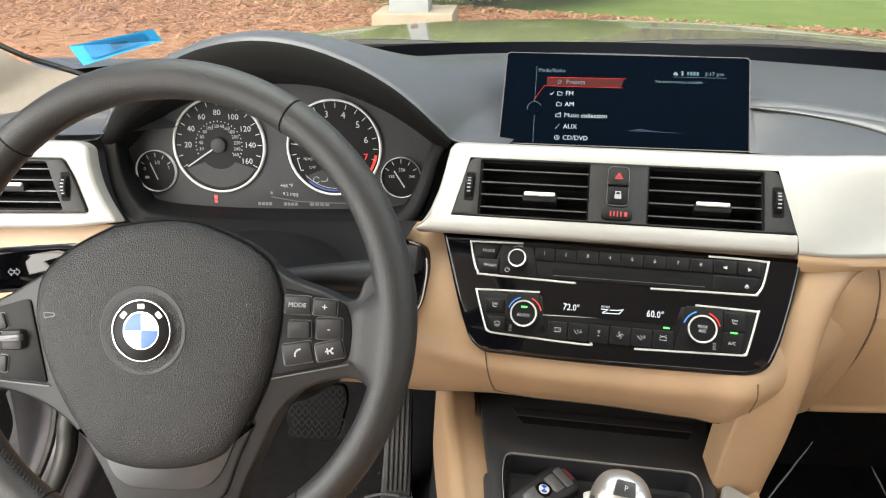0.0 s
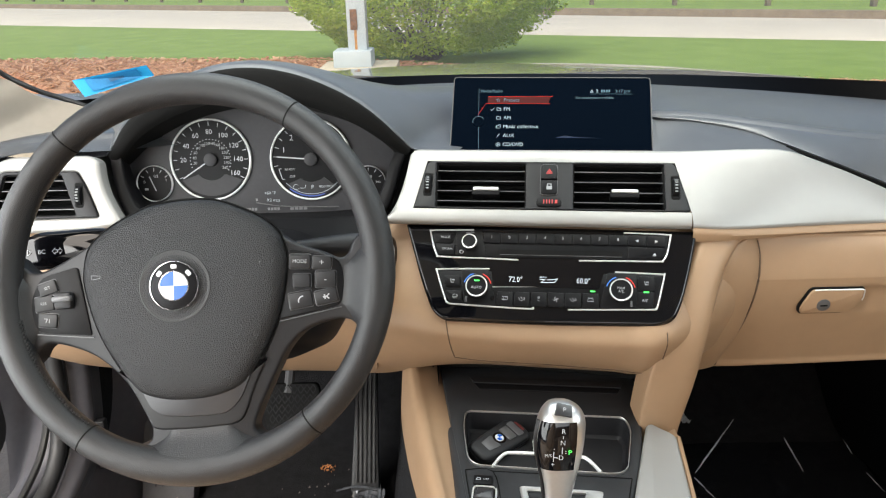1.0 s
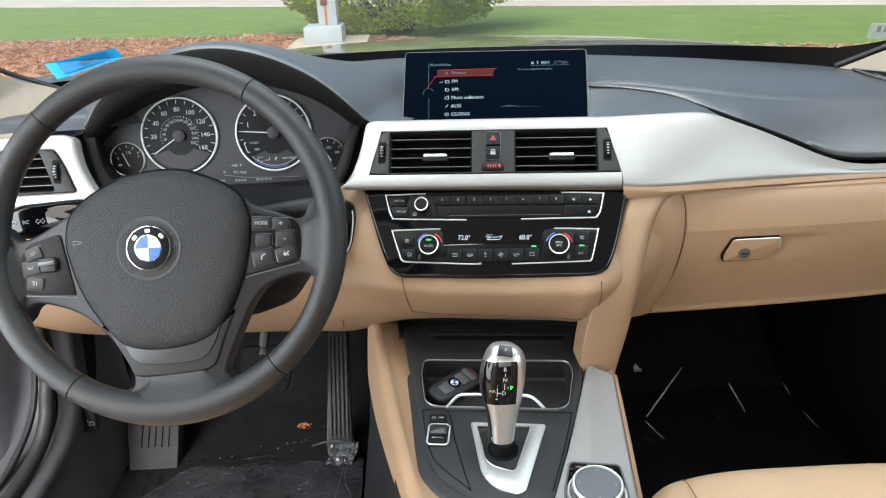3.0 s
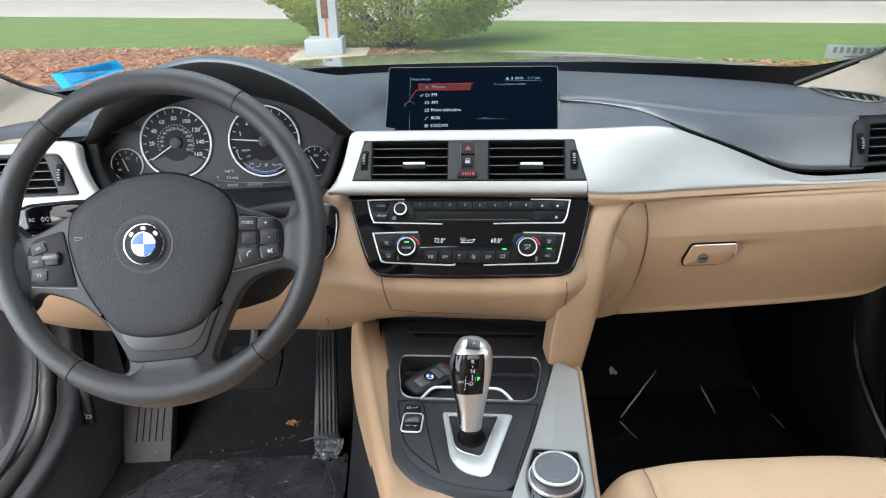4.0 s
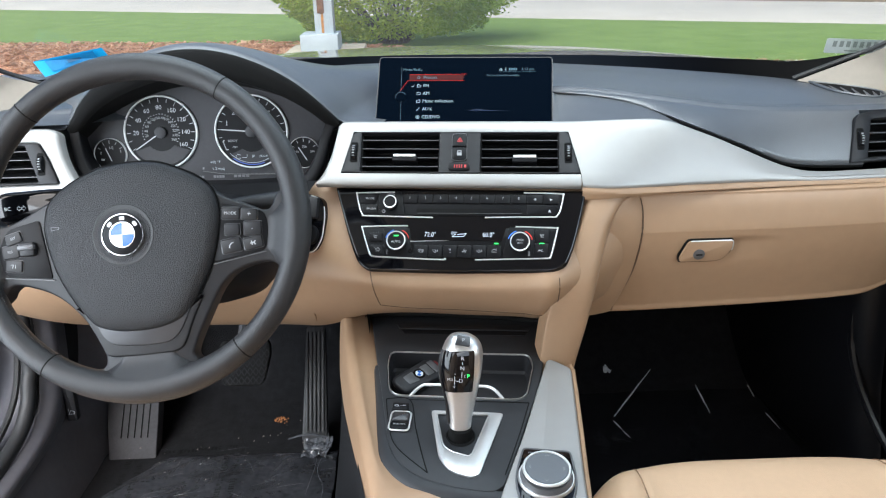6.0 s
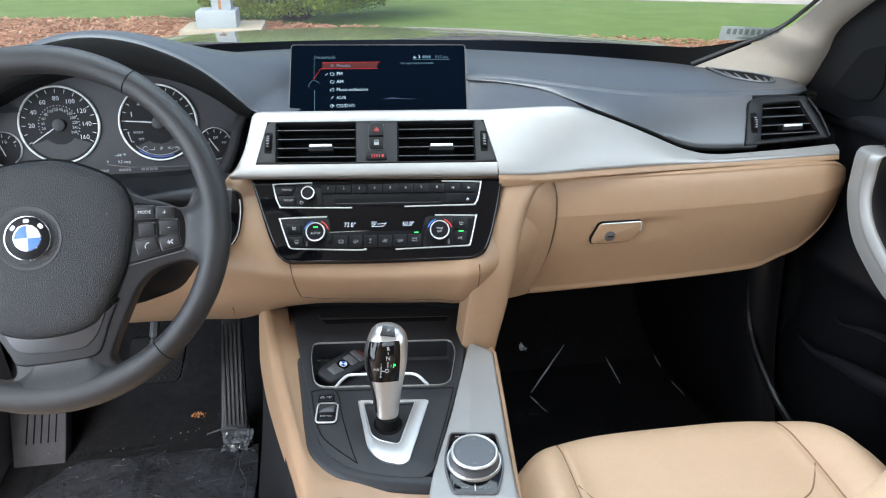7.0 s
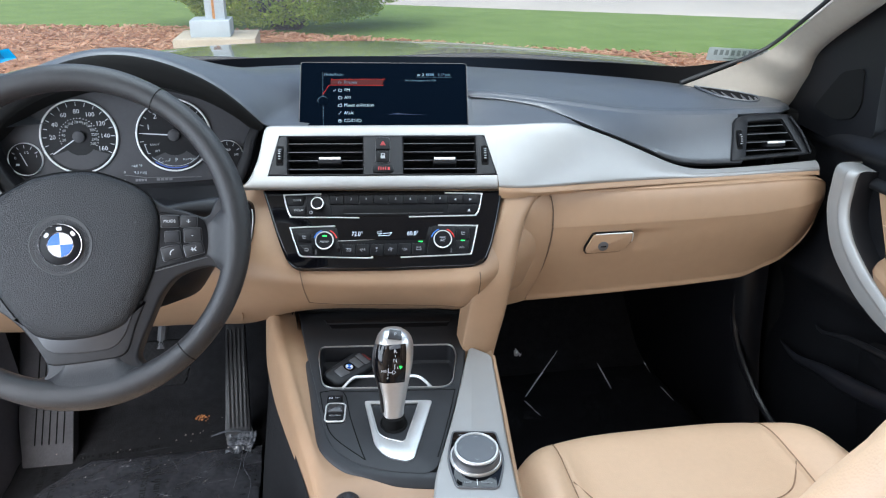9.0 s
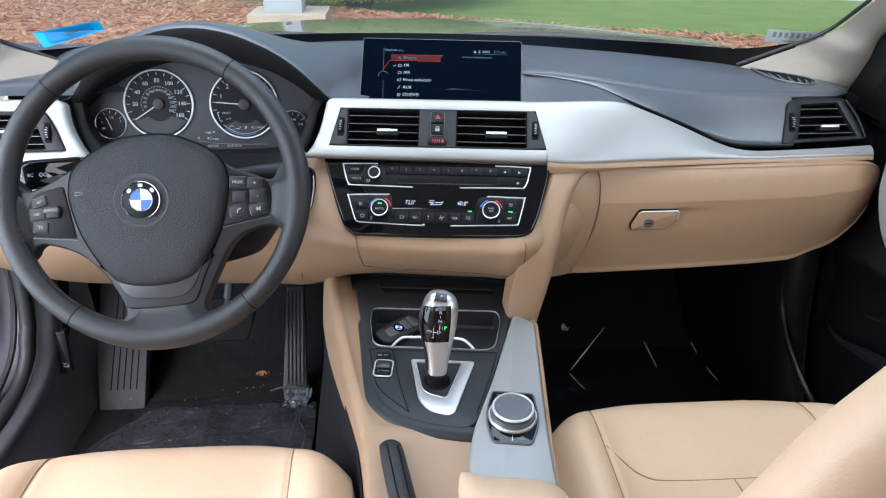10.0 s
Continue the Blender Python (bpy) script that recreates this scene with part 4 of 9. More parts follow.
for i in range(111):
    f = i / 110
    xt, xl = 0.1642 + 0.5408 * f, 0.1642 + 0.5408 * f
    T, B = Vector((xt, *along(W_TOP, xt, 0.010 * min(1, 12 * f)))), Vector((xl, *along(W_LOW, xl, 0.03 * min(1, 6 * f))))
    h = (T - B).length
    e = min(0.004, 0.22 * h)
    swell = Vector((0, -0.6, 0.8)) * (0.0035 * min(1, h / 0.06) * min(1, 4 * f) ** 2)
    d = (T - B).normalized()
    nrm = d.cross(Vector((1, 0, 0))).normalized()
    nrm = nrm if nrm.z > 0 else -nrm
    row = [T - nrm * 0.014 + d * 0.001, T - nrm * 0.003, T - d * 0.3 * e - nrm * 0.0008, T - d * e]
    row += [T.lerp(B, g) + swell * 4 * g * (1 - g) for g in (0.2, 0.35, 0.5, 0.65, 0.8)]
    row += [B + d * e, B + d * 0.3 * e - nrm * 0.0008, B - nrm * 0.003, B - nrm * 0.009 - d * 0.001]
    wing.append(row)
    lip.append([B - nrm * 0.008 + d * 0.0005, B + Vector((0, 0.0035, -0.0015)), Vector((xl, B.y + 0.0005, B.z - 0.0045)), Vector((xl, B.y - 0.0005, B.z - 0.0095)), Vector((xl, B.y + 0.003, 0.8042)), Vector((xl, B.y + 0.016, 0.8030))])
bm = bmesh.new()
skin(bm, wing)
part("trim_wing", bm, silver, dash, "satin silver trim sweeping to the passenger side", sharp=50)
bm = bmesh.new()
skin(bm, lip)
part("trim_lip", bm, tan, dash, "narrow tan ledge below the trim")

# silver trim on the driver side, with an opening for the vent
LEFT = frame_at((-0.61, 0.274, 0.862), (1, 0.0, 0), (0, 0.35, 1))
outer = rounded([(-0.118, -0.052), (0.040, -0.0475), (0.0885, -0.0415), (0.0747, -0.0197), (0.0655, 0.0), (0.0605, 0.0200), (0.0590, 0.0385), (0.0470, 0.0450), (-0.055, 0.0450), (-0.085, 0.03)], [0.004, 0.02, 0.003, 0.02, 0.02, 0.02, 0.006, 0.01, 0.03, 0.03], 6)
hole = rounded([(-0.085, -0.0330), (0.0570, -0.0310), (0.0430, 0.0050), (0.0315, 0.0250), (-0.060, 0.0265), (-0.072, 0.018)], [0.004, 0.003, 0.03, 0.004, 0.006, 0.01], 6)
part("trim_strip", plate(outer, [hole], LEFT, -0.02, 0.0, 0.004), silver, dash, "satin silver trim strip on the driver side", sharp=50)

# ---- air vents ----
def vent(at, m, outer, hole, slats, tabs, wheels, label, depth=0.03, tilt=12):
    """An air vent on the plane m: frame, slats, sliding tabs and thumb wheels."""
    v = thing("air_vent", at, label, "air vent", "dashboard air vents")
    for h in hole:
        part("duct", hoop(h, [p + Vector((0, 0, 0)) for p in inset(h, 0.0015)], m, -depth, -0.002), void, v)
        x0, x1 = min(p.x for p in h), max(p.x for p in h)
        y0, y1 = min(p.y for p in h), max(p.y for p in h)
        part("back", prism(h, m, -depth - 0.002, -depth), void, v)
        for i in range(slats):
            y = y0 + (y1 - y0) * (i + 0.7) / (slats + 0.4)
            bm = bmesh.new()
            q = [Vector((0, 0.0, -0.003)), Vector((0, 0.0022, -0.0042)), Vector((0, 0.006, -0.022)), Vector((0, 0.004, -0.023)), Vector((0, -0.0006, -0.0042))]
            skin(bm, [[m @ Vector((x, y + p.y, p.z)) for p in q] for x in (x0 + 0.0012, x1 - 0.0012)], closed=True, caps=True)
            part("slat", bm, vent_black, v, sharp=60)
            part("slat_edge", tube([m @ Vector((x0 + 0.0014, y + 0.0003, -0.0028)), m @ Vector((x1 - 0.0014, y + 0.0003, -0.0028))], 0.00075, 6), satin_grey, v, "thin grey leading edge")
    part("frame", plate(outer, hole, m, -0.012, 0.0018, 0.0012), frame_black, v, "black plastic vent frame")
    for x, y in tabs:
        tab = part("tab", prism(rounded(rect(x, y - 0.002, 0.034, 0.009), 0.002), m, -0.012, 0.001, 0.001), vent_black, v)
        part("tab_tip", prism(rounded(rect(x, y + 0.001, 0.031, 0.0042), 0.0015), m, 0.001, 0.0032, 0.001), bright, tab, "chrome tab tip")
    for x, y in wheels:
        part("wheel_slot", prism(rounded(rect(x, y, 0.0105, 0.031), 0.003), m, 0.0, 0.0022, 0.0004), void, v)
        W = m @ pose(x, y, -0.004, 0, 90, 0)
        wheel = part("thumb_wheel", lathe([(0.0, -0.0035), (0.0125, -0.0035), (0.0132, -0.0028), (0.0132, 0.0028), (0.0125, 0.0035), (0.0, 0.0035)], W, 28), key_black, v)
        for k in range(5):
            a = (k - 2) * 0.28
            part("grip_dot", box(0, 0, 0, 0.0034, 0.0013, 0.0012, 0.0003, W @ pose(0, 0, 0, 0, 0, 180 + math.degrees(a)) @ pose(0.0133, 0, 0, 0, 90, 0)), dim_mark, wheel)
    return v


holes = [rounded([(-0.137, -0.002), (-0.0275, -0.002), (-0.0285, 0.057), (-0.139, 0.057)], 0.002, 3), rounded([(0.0285, -0.002), (0.136, -0.002), (0.1355, 0.057), (0.0285, 0.057)], 0.002, 3)]
vent((0, 0.262, 0.84), VENT, rounded([(-0.1635, -0.0035), (0.1645, -0.0035), (0.1485, 0.0595), (-0.1505, 0.0595)], [0.003, 0.003, 0.008, 0.008], 4), holes, 4, [(-0.0765, 0.0215), (0.0895, 0.0205)], [(-0.1478, 0.0272), (0.1482, 0.0270)],
     "black pair of centre air vents with chrome tabs in silver trim")
RIGHT = frame_at((0.607, 0.2840, 0.8625), (1, 0.03, 0), (0, 0.45, 1))
vent((0.607, 0.285, 0.83), RIGHT, rounded([(-0.0515, -0.0375), (0.0930, -0.0325), (0.0570, 0.0335), (-0.0042, 0.0370), (-0.0390, 0.0320)], [0.003, 0.006, 0.006, 0.03, 0.012], 5), [rounded([(-0.0255, -0.0310), (0.0745, -0.0275), (0.0435, 0.0265), (-0.0172, 0.0240)], 0.002, 3)], 4,
     [(0.0298, -0.0115)], [(-0.0350, -0.0040)], "black passenger air vent with one chrome tab", depth=0.05)
vc = bpy.data.objects["air_vent.001"]
part("corner_cap", tube(spline([RIGHT @ Vector(p) for p in ((0.0575, 0.0290, 0.003), (0.0740, 0.0040, 0.0045), (0.0890, -0.0290, 0.003))], 16), 0.0042, 8, flat=0.5), satin_black, vc, "satin black corner cap")
vent((-0.61, 0.29, 0.83), LEFT, hole, [rounded([(-0.078, -0.0295), (0.0300, -0.0290), (0.0130, 0.0225), (-0.058, 0.0225)], 0.003, 3)], 4, [(-0.03, -0.003)], [(0.0345, -0.0040)], "black driver air vent with one chrome tab", depth=0.04)

# hazard and lock buttons between the vents
btn = thing("hazard_switch", (0, 0.265, 0.84), "black hazard and door lock buttons with red triangle", "switch")
BTN_OUT = rounded([(-0.0108, 0.0144), (0.0104, 0.0144), (0.0102, 0.0556), (-0.0108, 0.0556)], 0.0055)
part("hazard_button", prism(rounded([(-0.0105, 0.0352), (0.0100, 0.0352), (0.0096, 0.0548), (-0.0102, 0.0548)], [0.001, 0.001, 0.005, 0.005]), VENT, 0.0, 0.0045, 0.0012), key_black, btn)
part("lock_button", prism(rounded([(-0.0102, 0.0150), (0.0098, 0.0150), (0.0100, 0.0342), (-0.0105, 0.0342)], [0.005, 0.005, 0.001, 0.001]), VENT, 0.0, 0.0045, 0.0012), key_black, btn)
part("aux_button", prism(rounded(rect(0.0, 0.0055, 0.030, 0.0118), 0.0055), VENT, 0.0, 0.0038, 0.001), key_black, btn)
part("button_edge", hoop(BTN_OUT, inset(BTN_OUT, 0.0006), VENT, 0.0, 0.0036, 0.0002), satin_grey, btn, "thin grey edge")
part("triangle", strokes(VENT, [[(-0.0036, 0.0424), (0.0036, 0.0424), (0, 0.0484), (-0.0036, 0.0424)], [(-0.0015, 0.0438), (0.0015, 0.0438), (0, 0.0462), (-0.0015, 0.0438)]], 0.0008, 0.0048), dim_red, btn, "red warning triangle")
part("padlock", bars(VENT, [(0.0, 0.0235, 0.0065, 0.0045), (-0.0022, 0.0268, 0.001, 0.003), (0.0022, 0.0268, 0.001, 0.003), (0, 0.0285, 0.0055, 0.001)], 0.0048), dim_mark, btn, "white padlock symbol")
part("red_bars", bars(VENT, [(-0.006 + 0.0033 * i, 0.0056, 0.0012, 0.0052) for i in range(4)] + [(0.0085, 0.0056, 0.0028, 0.0045)], 0.0041), dim_red, btn, "red lettering bars")

# ---- centre display ----
SCREEN = frame_at((0.016, 0.363, 0.93), (1, -0.107, 0), (0, 0.92, 1))
satin_black_bezel = mat("satin_black_bezel", (0.015, 0.015, 0.017), 0.35, vary=0.1)
disp = thing("centre_display", (0.014, 0.36, 0.89), "wide black centre display showing a radio menu", "display")
out = rounded([(-0.1305, -0.056), (0.1275, -0.056), (0.1290, 0.0545), (-0.1305, 0.0575)], [0.002, 0.002, 0.006, 0.006], 5)
part("housing", prism(out, SCREEN, -0.012, -0.001, 0.003), black_soft, disp)
part("bezel", hoop(out, inset(out, 0.0016), SCREEN, -0.004, 0.0006, 0.0006), satin_black_bezel, disp, "thin black bezel")
scr = part("screen", prism(inset(out, 0.0016), SCREEN, -0.001, 0.0), screen_mat, disp, "lit dark screen")
S = lambda name, body, size, x, y, mt=screen_text, al="LEFT": letters(name, body, size, SCREEN, mt, scr, x, y, 0.0006, align=al, squeeze=0.92)
S("menu_title", "Media/Radio", 0.0064, -0.0935, 0.0343, screen_dim)
S("clock", "3:17 pm", 0.0064, 0.0825, 0.0333, screen_dim)
S("network", "2", 0.0066, 0.0580, 0.0336, screen_text)
S("menu_note", "No saved stations available.", 0.0048, 0.0318, 0.0232, screen_dim)
for body, y in (("FM", 0.0063), ("AM", -0.0068), ("Music collection", -0.0200), ("AUX", -0.0335), ("CD/DVD", -0.0467)):
    S("menu_line", body, 0.0076, -0.0622, y)
part("menu_bar", prism([(-0.0833, 0.0160), (-0.0040, 0.0155), (-0.0010, 0.0252), (-0.0833, 0.0254)], SCREEN, 0.0001, 0.0004), screen_red, scr, "dark red highlighted menu row")
for pts in ([(-0.0955, -0.0020), (-0.0858, 0.0152), (-0.04, 0.0148), (-0.0020, 0.0146)], [(-0.0833, 0.0258), (-0.04, 0.0258), (0.0015, 0.0258)]):
    part("menu_bar_edge", strokes(SCREEN, [pts], 0.0006, 0.0006), screen_line, scr, "thin red line")
S("menu_line", "Presets", 0.0076, -0.0625, 0.0203, screen_dim)
part("station_bars", bars(SCREEN, [(0.0655 + 0.0032 * k, 0.0336, 0.0022, 0.0042) for k in range(4)], 0.0006), screen_dim, scr, "grey lettering bars")
part("signal_mark", strokes(SCREEN, [[(0.0505, 0.0318), (0.0525, 0.0352), (0.0545, 0.0318), (0.0505, 0.0318)]], 0.0007, 0.0006), screen_text, scr)
part("menu_icons", strokes(SCREEN, [[(-0.0708, y - 0.0022), (-0.0660, y - 0.0022), (-0.0656, y + 0.0012), (-0.0678, y + 0.0014), (-0.0684, y + 0.0022), (-0.0708, y + 0.0020), (-0.0708, y - 0.0022)] for y in (0.0063, -0.0068)]
                           + [[(-0.0710, -0.0222), (-0.0710, -0.0190), (-0.0680, -0.0185), (-0.0672, -0.0172), (-0.0658, -0.0172), (-0.0658, -0.0222), (-0.0710, -0.0222)], [(-0.0702, -0.0362), (-0.0664, -0.0308)], [(-0.0790, 0.0060), (-0.0776, 0.0042), (-0.0748, 0.0080)], arc(-0.0680, -0.0467, 0.0026, 90, 450, 10), arc(-0.0680, -0.0467, 0.0009, 90, 450, 6)], 0.0006, 0.0006), screen_text, scr, "small white menu symbols")
part("star_mark", strokes(SCREEN, [[(-0.0695 + (0.0028 if k % 2 == 0 else 0.0012) * math.cos(radians(90 + 36 * k)), 0.0203 + (0.0028 if k % 2 == 0 else 0.0012) * math.sin(radians(90 + 36 * k))) for k in range(11)]], 0.0004, 0.0006), screen_dim, scr)
for rule in ([(-0.0956, 0.0390), (-0.0948, -0.005)], [(-0.0940, -0.019), (-0.0930, -0.054)], [(0.0500, 0.0292), (0.1044, 0.0288)]):
    part("menu_rule", strokes(SCREEN, [rule], 0.0004, 0.0006), screen_dim, scr)
part("menu_dial", lathe([(0.0078, 0.0002), (0.0072, 0.0012), (0.0, 0.0016)], SCREEN @ pose(-0.0945, -0.0128, 0), 24), screen_mat, scr, "dark round menu pointer")
part("dial_rim", strokes(SCREEN, [arc(-0.0945, -0.0128, 0.0074, 20, 200, 14)], 0.0005, 0.0022), screen_dim, scr)
part("blue_glow", prism([(0.0053, -0.0362), (0.064, -0.0370), (0.030, -0.0352), (0.018, -0.0330)], SCREEN, 0.0001, 0.0003), screen_blue, scr, "blue lit streak")
part("foot", prism(rect(0, -0.05, 0.18, 0.03), SCREEN, -0.05, -0.012), black_soft, disp)

# ---- radio and climate panel ----
RADIO = frame_at((0, 0.1975, 0.755), (1, -0.175, 0), (0, 0.76, 1))
rad = thing("radio_panel", (0, 0.25, 0.70), "piano black radio and climate panel with silver framed keys", "radio")
out = rounded([(-0.1840, 0.0730), (0.1655, 0.0765), (0.1585, 0.0340), (0.1500, -0.0060), (0.1410, -0.0300), (0.1240, -0.0385), (-0.0190, -0.0450), (-0.1270, -0.0460), (-0.1420, -0.0345), (-0.1570, -0.0015), (-0.1715, 0.0385)], [0.003, 0.003, 0.03, 0.02, 0.014, 0.012, 0.05, 0.014, 0.014, 0.03, 0.03], 6)
part("fascia", prism(out, RADIO, -0.012, 0.0, 0.0045, 4), gloss, rad, "glossy black fascia")


def bracket(pts, w, h=0.0012):
    bm = bmesh.new()
    tube([RADIO @ Vector((p.x, p.y, h)) for p in spline([Vector((*p, 0)) for p in pts], 6 * len(pts))], w, 6, bm=bm)
    return bm


def button(name, corners, parent, h=0.0032, r=0.0012, material=None):
    """A raised key with the given corners, and a fine dark joint round it."""
    return part(name, prism(rounded(corners, r, 3), RADIO, 0.0012, h, 0.0007), material or key_black, parent)


def cell(x0, x1, y0, y1, lean=0.0):
    g = 0.0005
    return [(x0 + g, y0 + g), (x1 - g, y0 + g), (x1 - g + lean, y1 - g), (x0 + g + lean, y1 - g)]


keys = rounded([(-0.1495, 0.0640), (0.1330, 0.0690), (0.1295, 0.0475), (0.1235, 0.0385), (-0.1375, 0.0330), (-0.1440, 0.0430)], [0.003, 0.003, 0.01, 0.006, 0.006, 0.01], 4)
key_field = part("radio_keys", prism(keys, RADIO, 0.0, 0.0016, 0.0005), key_black, rad, "matt black radio key field")
for pts in ([(-0.0977, 0.0672), (-0.128, 0.0660), (-0.1500, 0.0647), (-0.1512, 0.0630), (-0.1451, 0.0424), (-0.1400, 0.0332), (-0.1370, 0.0318), (-0.090, 0.0318), (-0.0412, 0.0318)], [(0.0812, 0.0706), (0.110, 0.0706), (0.1335, 0.0700), (0.1347, 0.0682), (0.1310, 0.0472), (0.1265, 0.0388), (0.1230, 0.0373), (0.080, 0.0358), (0.0302, 0.0339)]):
    part("silver_edge", bracket(pts, 0.0011), bright, rad, "satin silver edging")
for i, ch in enumerate("12345678"):
    x0 = -0.0852 + 0.02137 * i
    y0, y1 = 0.0506 + 0.00045 * i, 0.0648 + 0.0003 * i
    key = button("preset_key", cell(x0, x0 + 0.02137, y0, y1), key_field, 0.0036)
    letters("numeral", ch, 0.0050, RADIO, mark, key, x0 + 0.0103, (y0 + y1) / 2 + 0.0010, 0.0038)
for x, sgn in ((0.0966, -1), (0.1184, 1)):
    key = button("seek_key", cell(x - 0.0107, x + 0.0107, 0.0542, 0.0680), key_field, 0.0036)
    part("arrow", prism([(x - 0.0016 * sgn, 0.0588), (x + 0.0020 * sgn, 0.0606), (x - 0.0016 * sgn, 0.0624)][::sgn], RADIO, 0.0036, 0.0039), mark, key)
ej = button("eject_key", [(0.0865, 0.0395), (0.1225, 0.0402), (0.1280, 0.0530), (0.0865, 0.0530)], key_field, 0.0030)
part("arrow", prism([(0.1148, 0.0440), (0.1188, 0.0440), (0.1168, 0.0470)], RADIO, 0.0030, 0.0033), mark, ej)
part("arrow_rule", bars(RADIO, [(0.1168, 0.0432, 0.0040, 0.0007)], 0.0033), mark, ej)
for body, y0, y1, lean, tx in (("MODE", 0.0485, 0.0640, -0.003, -0.1316), ("FM/AM", 0.0345, 0.0480, -0.004, -0.1284)):
    key = button("mode_key", [(-0.1195 - (0.0045 if y0 > 0.04 else 0.0), y0), (-0.1195, y1), (-0.1475 + (0.0 if y0 > 0.04 else 0.004), y1), (-0.1450 + (0.0 if y0 > 0.04 else 0.006), y0)][::-1], key_field, 0.0034)
    letters("word", body, 0.0044, RADIO, dim_mark, key, tx, (y0 + y1) / 2, 0.0037)
part("disc_slot", prism(rounded([(-0.0646, 0.0377), (0.0795, 0.0408), (0.0793, 0.0470), (-0.0648, 0.0438)], 0.0008, 2), RADIO, 0.0014, 0.0022), void, key_field, "dark disc slot")
part("slot_lip", tube([RADIO @ Vector(p) for p in ((-0.0640, 0.0374, 0.002), (0.0795, 0.0405, 0.002))], 0.0004, 5), satin_grey, key_field)
knob_base = part("knob_plate", prism(rounded([(-0.1156, 0.0335), (-0.0795, 0.0335), (-0.0868, 0.0662), (-0.1190, 0.0652)], 0.002, 3), RADIO, 0.0016, 0.0030, 0.0006), key_black, key_field)
part("power_mark", strokes(RADIO, [arc(-0.1105, 0.0385, 0.0022, 120, 420, 10), [(-0.1105, 0.0392), (-0.1105, 0.0412)]], 0.0007, 0.0034), mark, knob_base)
part("volume_arc", strokes(RADIO, [arc(-0.1009, 0.0520, 0.0118, 70, 120, 8)], 0.0006, 0.0034), dim_mark, knob_base)


def dial(x, y, r, h, body, size, word_y=0.0, ring=0.13):
    m = RADIO @ pose(x, y, 0)
    k = part("knob", lathe([(r, 0.001), (r, h * 0.75), (r * 0.97, h), (r * (1 - ring * 1.2), h), (r * (0.98 - ring * 1.2), h * 0.93), (0.0, h * 0.93)], m, 40), key_black, rad, "black knob with bright ring")
    part("knob_ring", lathe([(r * (1 - ring), h * 0.9), (r * (1.01 - ring), h * 1.03), (r * 0.985, h * 1.05), (r * 1.0, h * 0.95), (r * 1.0, h * 0.8), (r * (1 - ring), h * 0.8)], m, 40), bright, k, "satin chrome ring")
    for i, wd in enumerate(body):
        letters("word", wd, size, RADIO, mark, k, x, y + word_y - i * size * 0.95, h * 0.96)
    return k


dial(-0.1009, 0.0500, 0.0092, 0.012, (), 0.005, ring=0.16)
auto_knob = dial(-0.0880, -0.0048, 0.0132, 0.012, ("AUTO",), 0.0046, -0.002)
part("lamp", bars(RADIO, [(-0.0880, 0.0016, 0.0062, 0.0016)], 0.0117), green_led, auto_knob, "green lamp")
dial(0.0793, -0.0010, 0.0132, 0.012, ("MAX", "A/C"), 0.0042, 0.0020)
for x, y in ((-0.0880, -0.0048), (0.0793, -0.0010)):
    part("cold_mark", strokes(RADIO, [arc(x, y + 0.001, 0.0165, 110, 165, 12)], 0.0012, 0.0034), blue_mark, rad, "blue arc")
    part("warm_mark", strokes(RADIO, [arc(x, y + 0.001, 0.0165, 15, 70, 12)], 0.0012, 0.0034), red_mark, rad, "red arc")
clim = rounded([(-0.1375, 0.0145), (0.1260, 0.0208), (0.1262, 0.0180), (0.1190, -0.0165), (0.1155, -0.0190), (-0.1175, -0.0250), (-0.1240, -0.0205)], [0.003, 0.003, 0.003, 0.008, 0.004, 0.004, 0.008], 4)
cl = part("climate_keys", prism(clim, RADIO, 0.0, 0.0016, 0.0005), key_black, rad, "matt black climate key field")
for pts in ([(-0.0752, 0.0190), (-0.108, 0.0175), (-0.1370, 0.0157), (-0.1388, 0.0130), (-0.1260, -0.0205), (-0.1225, -0.0245), (-0.1180, -0.0260), (-0.090, -0.0266), (-0.0258, -0.0272), (-0.0215, -0.0248)], [(0.0724, 0.0220), (0.100, 0.0220), (0.1262, 0.0218), (0.1280, 0.0195), (0.1210, -0.0155), (0.1185, -0.0192), (0.1145, -0.0203), (0.060, -0.0235), (0.0198, -0.0258)]):
    part("silver_edge", bracket(pts, 0.0011), bright, rad, "satin silver edging")
part("silver_edge", bracket([(-0.0703, -0.0030), (-0.040, -0.0014), (-0.0076, 0.0004)], 0.0006), bright, rad, "thin silver rule")
win = part("climate_display", prism(rounded([(-0.0690, -0.0015), (0.0545, 0.0010), (0.0600, 0.0215), (-0.0730, 0.0180)], 0.002, 3), RADIO, 0.0016, 0.0024), gloss, rad, "black display window")
letters("temperature", "72.0°", 0.0092, RADIO, lcd, win, -0.0430, 0.0070, 0.0028, squeeze=0.84)
letters("temperature", "60.0°", 0.0092, RADIO, lcd, win, 0.0364, 0.0089, 0.0028, squeeze=0.84)
letters("word", "AUTO", 0.0030, RADIO, lcd, win, -0.0105, 0.0112, 0.0028)
part("seat_symbol", strokes(RADIO, [[(-0.0145, 0.0088), (-0.0080, 0.0088), (-0.0130, 0.0050), (0.0030, 0.0058), (0.0066, 0.0108)], [(-0.0060, 0.0085), (0.0020, 0.0092), (0.0062, 0.0104)]], 0.0008, 0.0028), lcd, win, "lit airflow symbol")
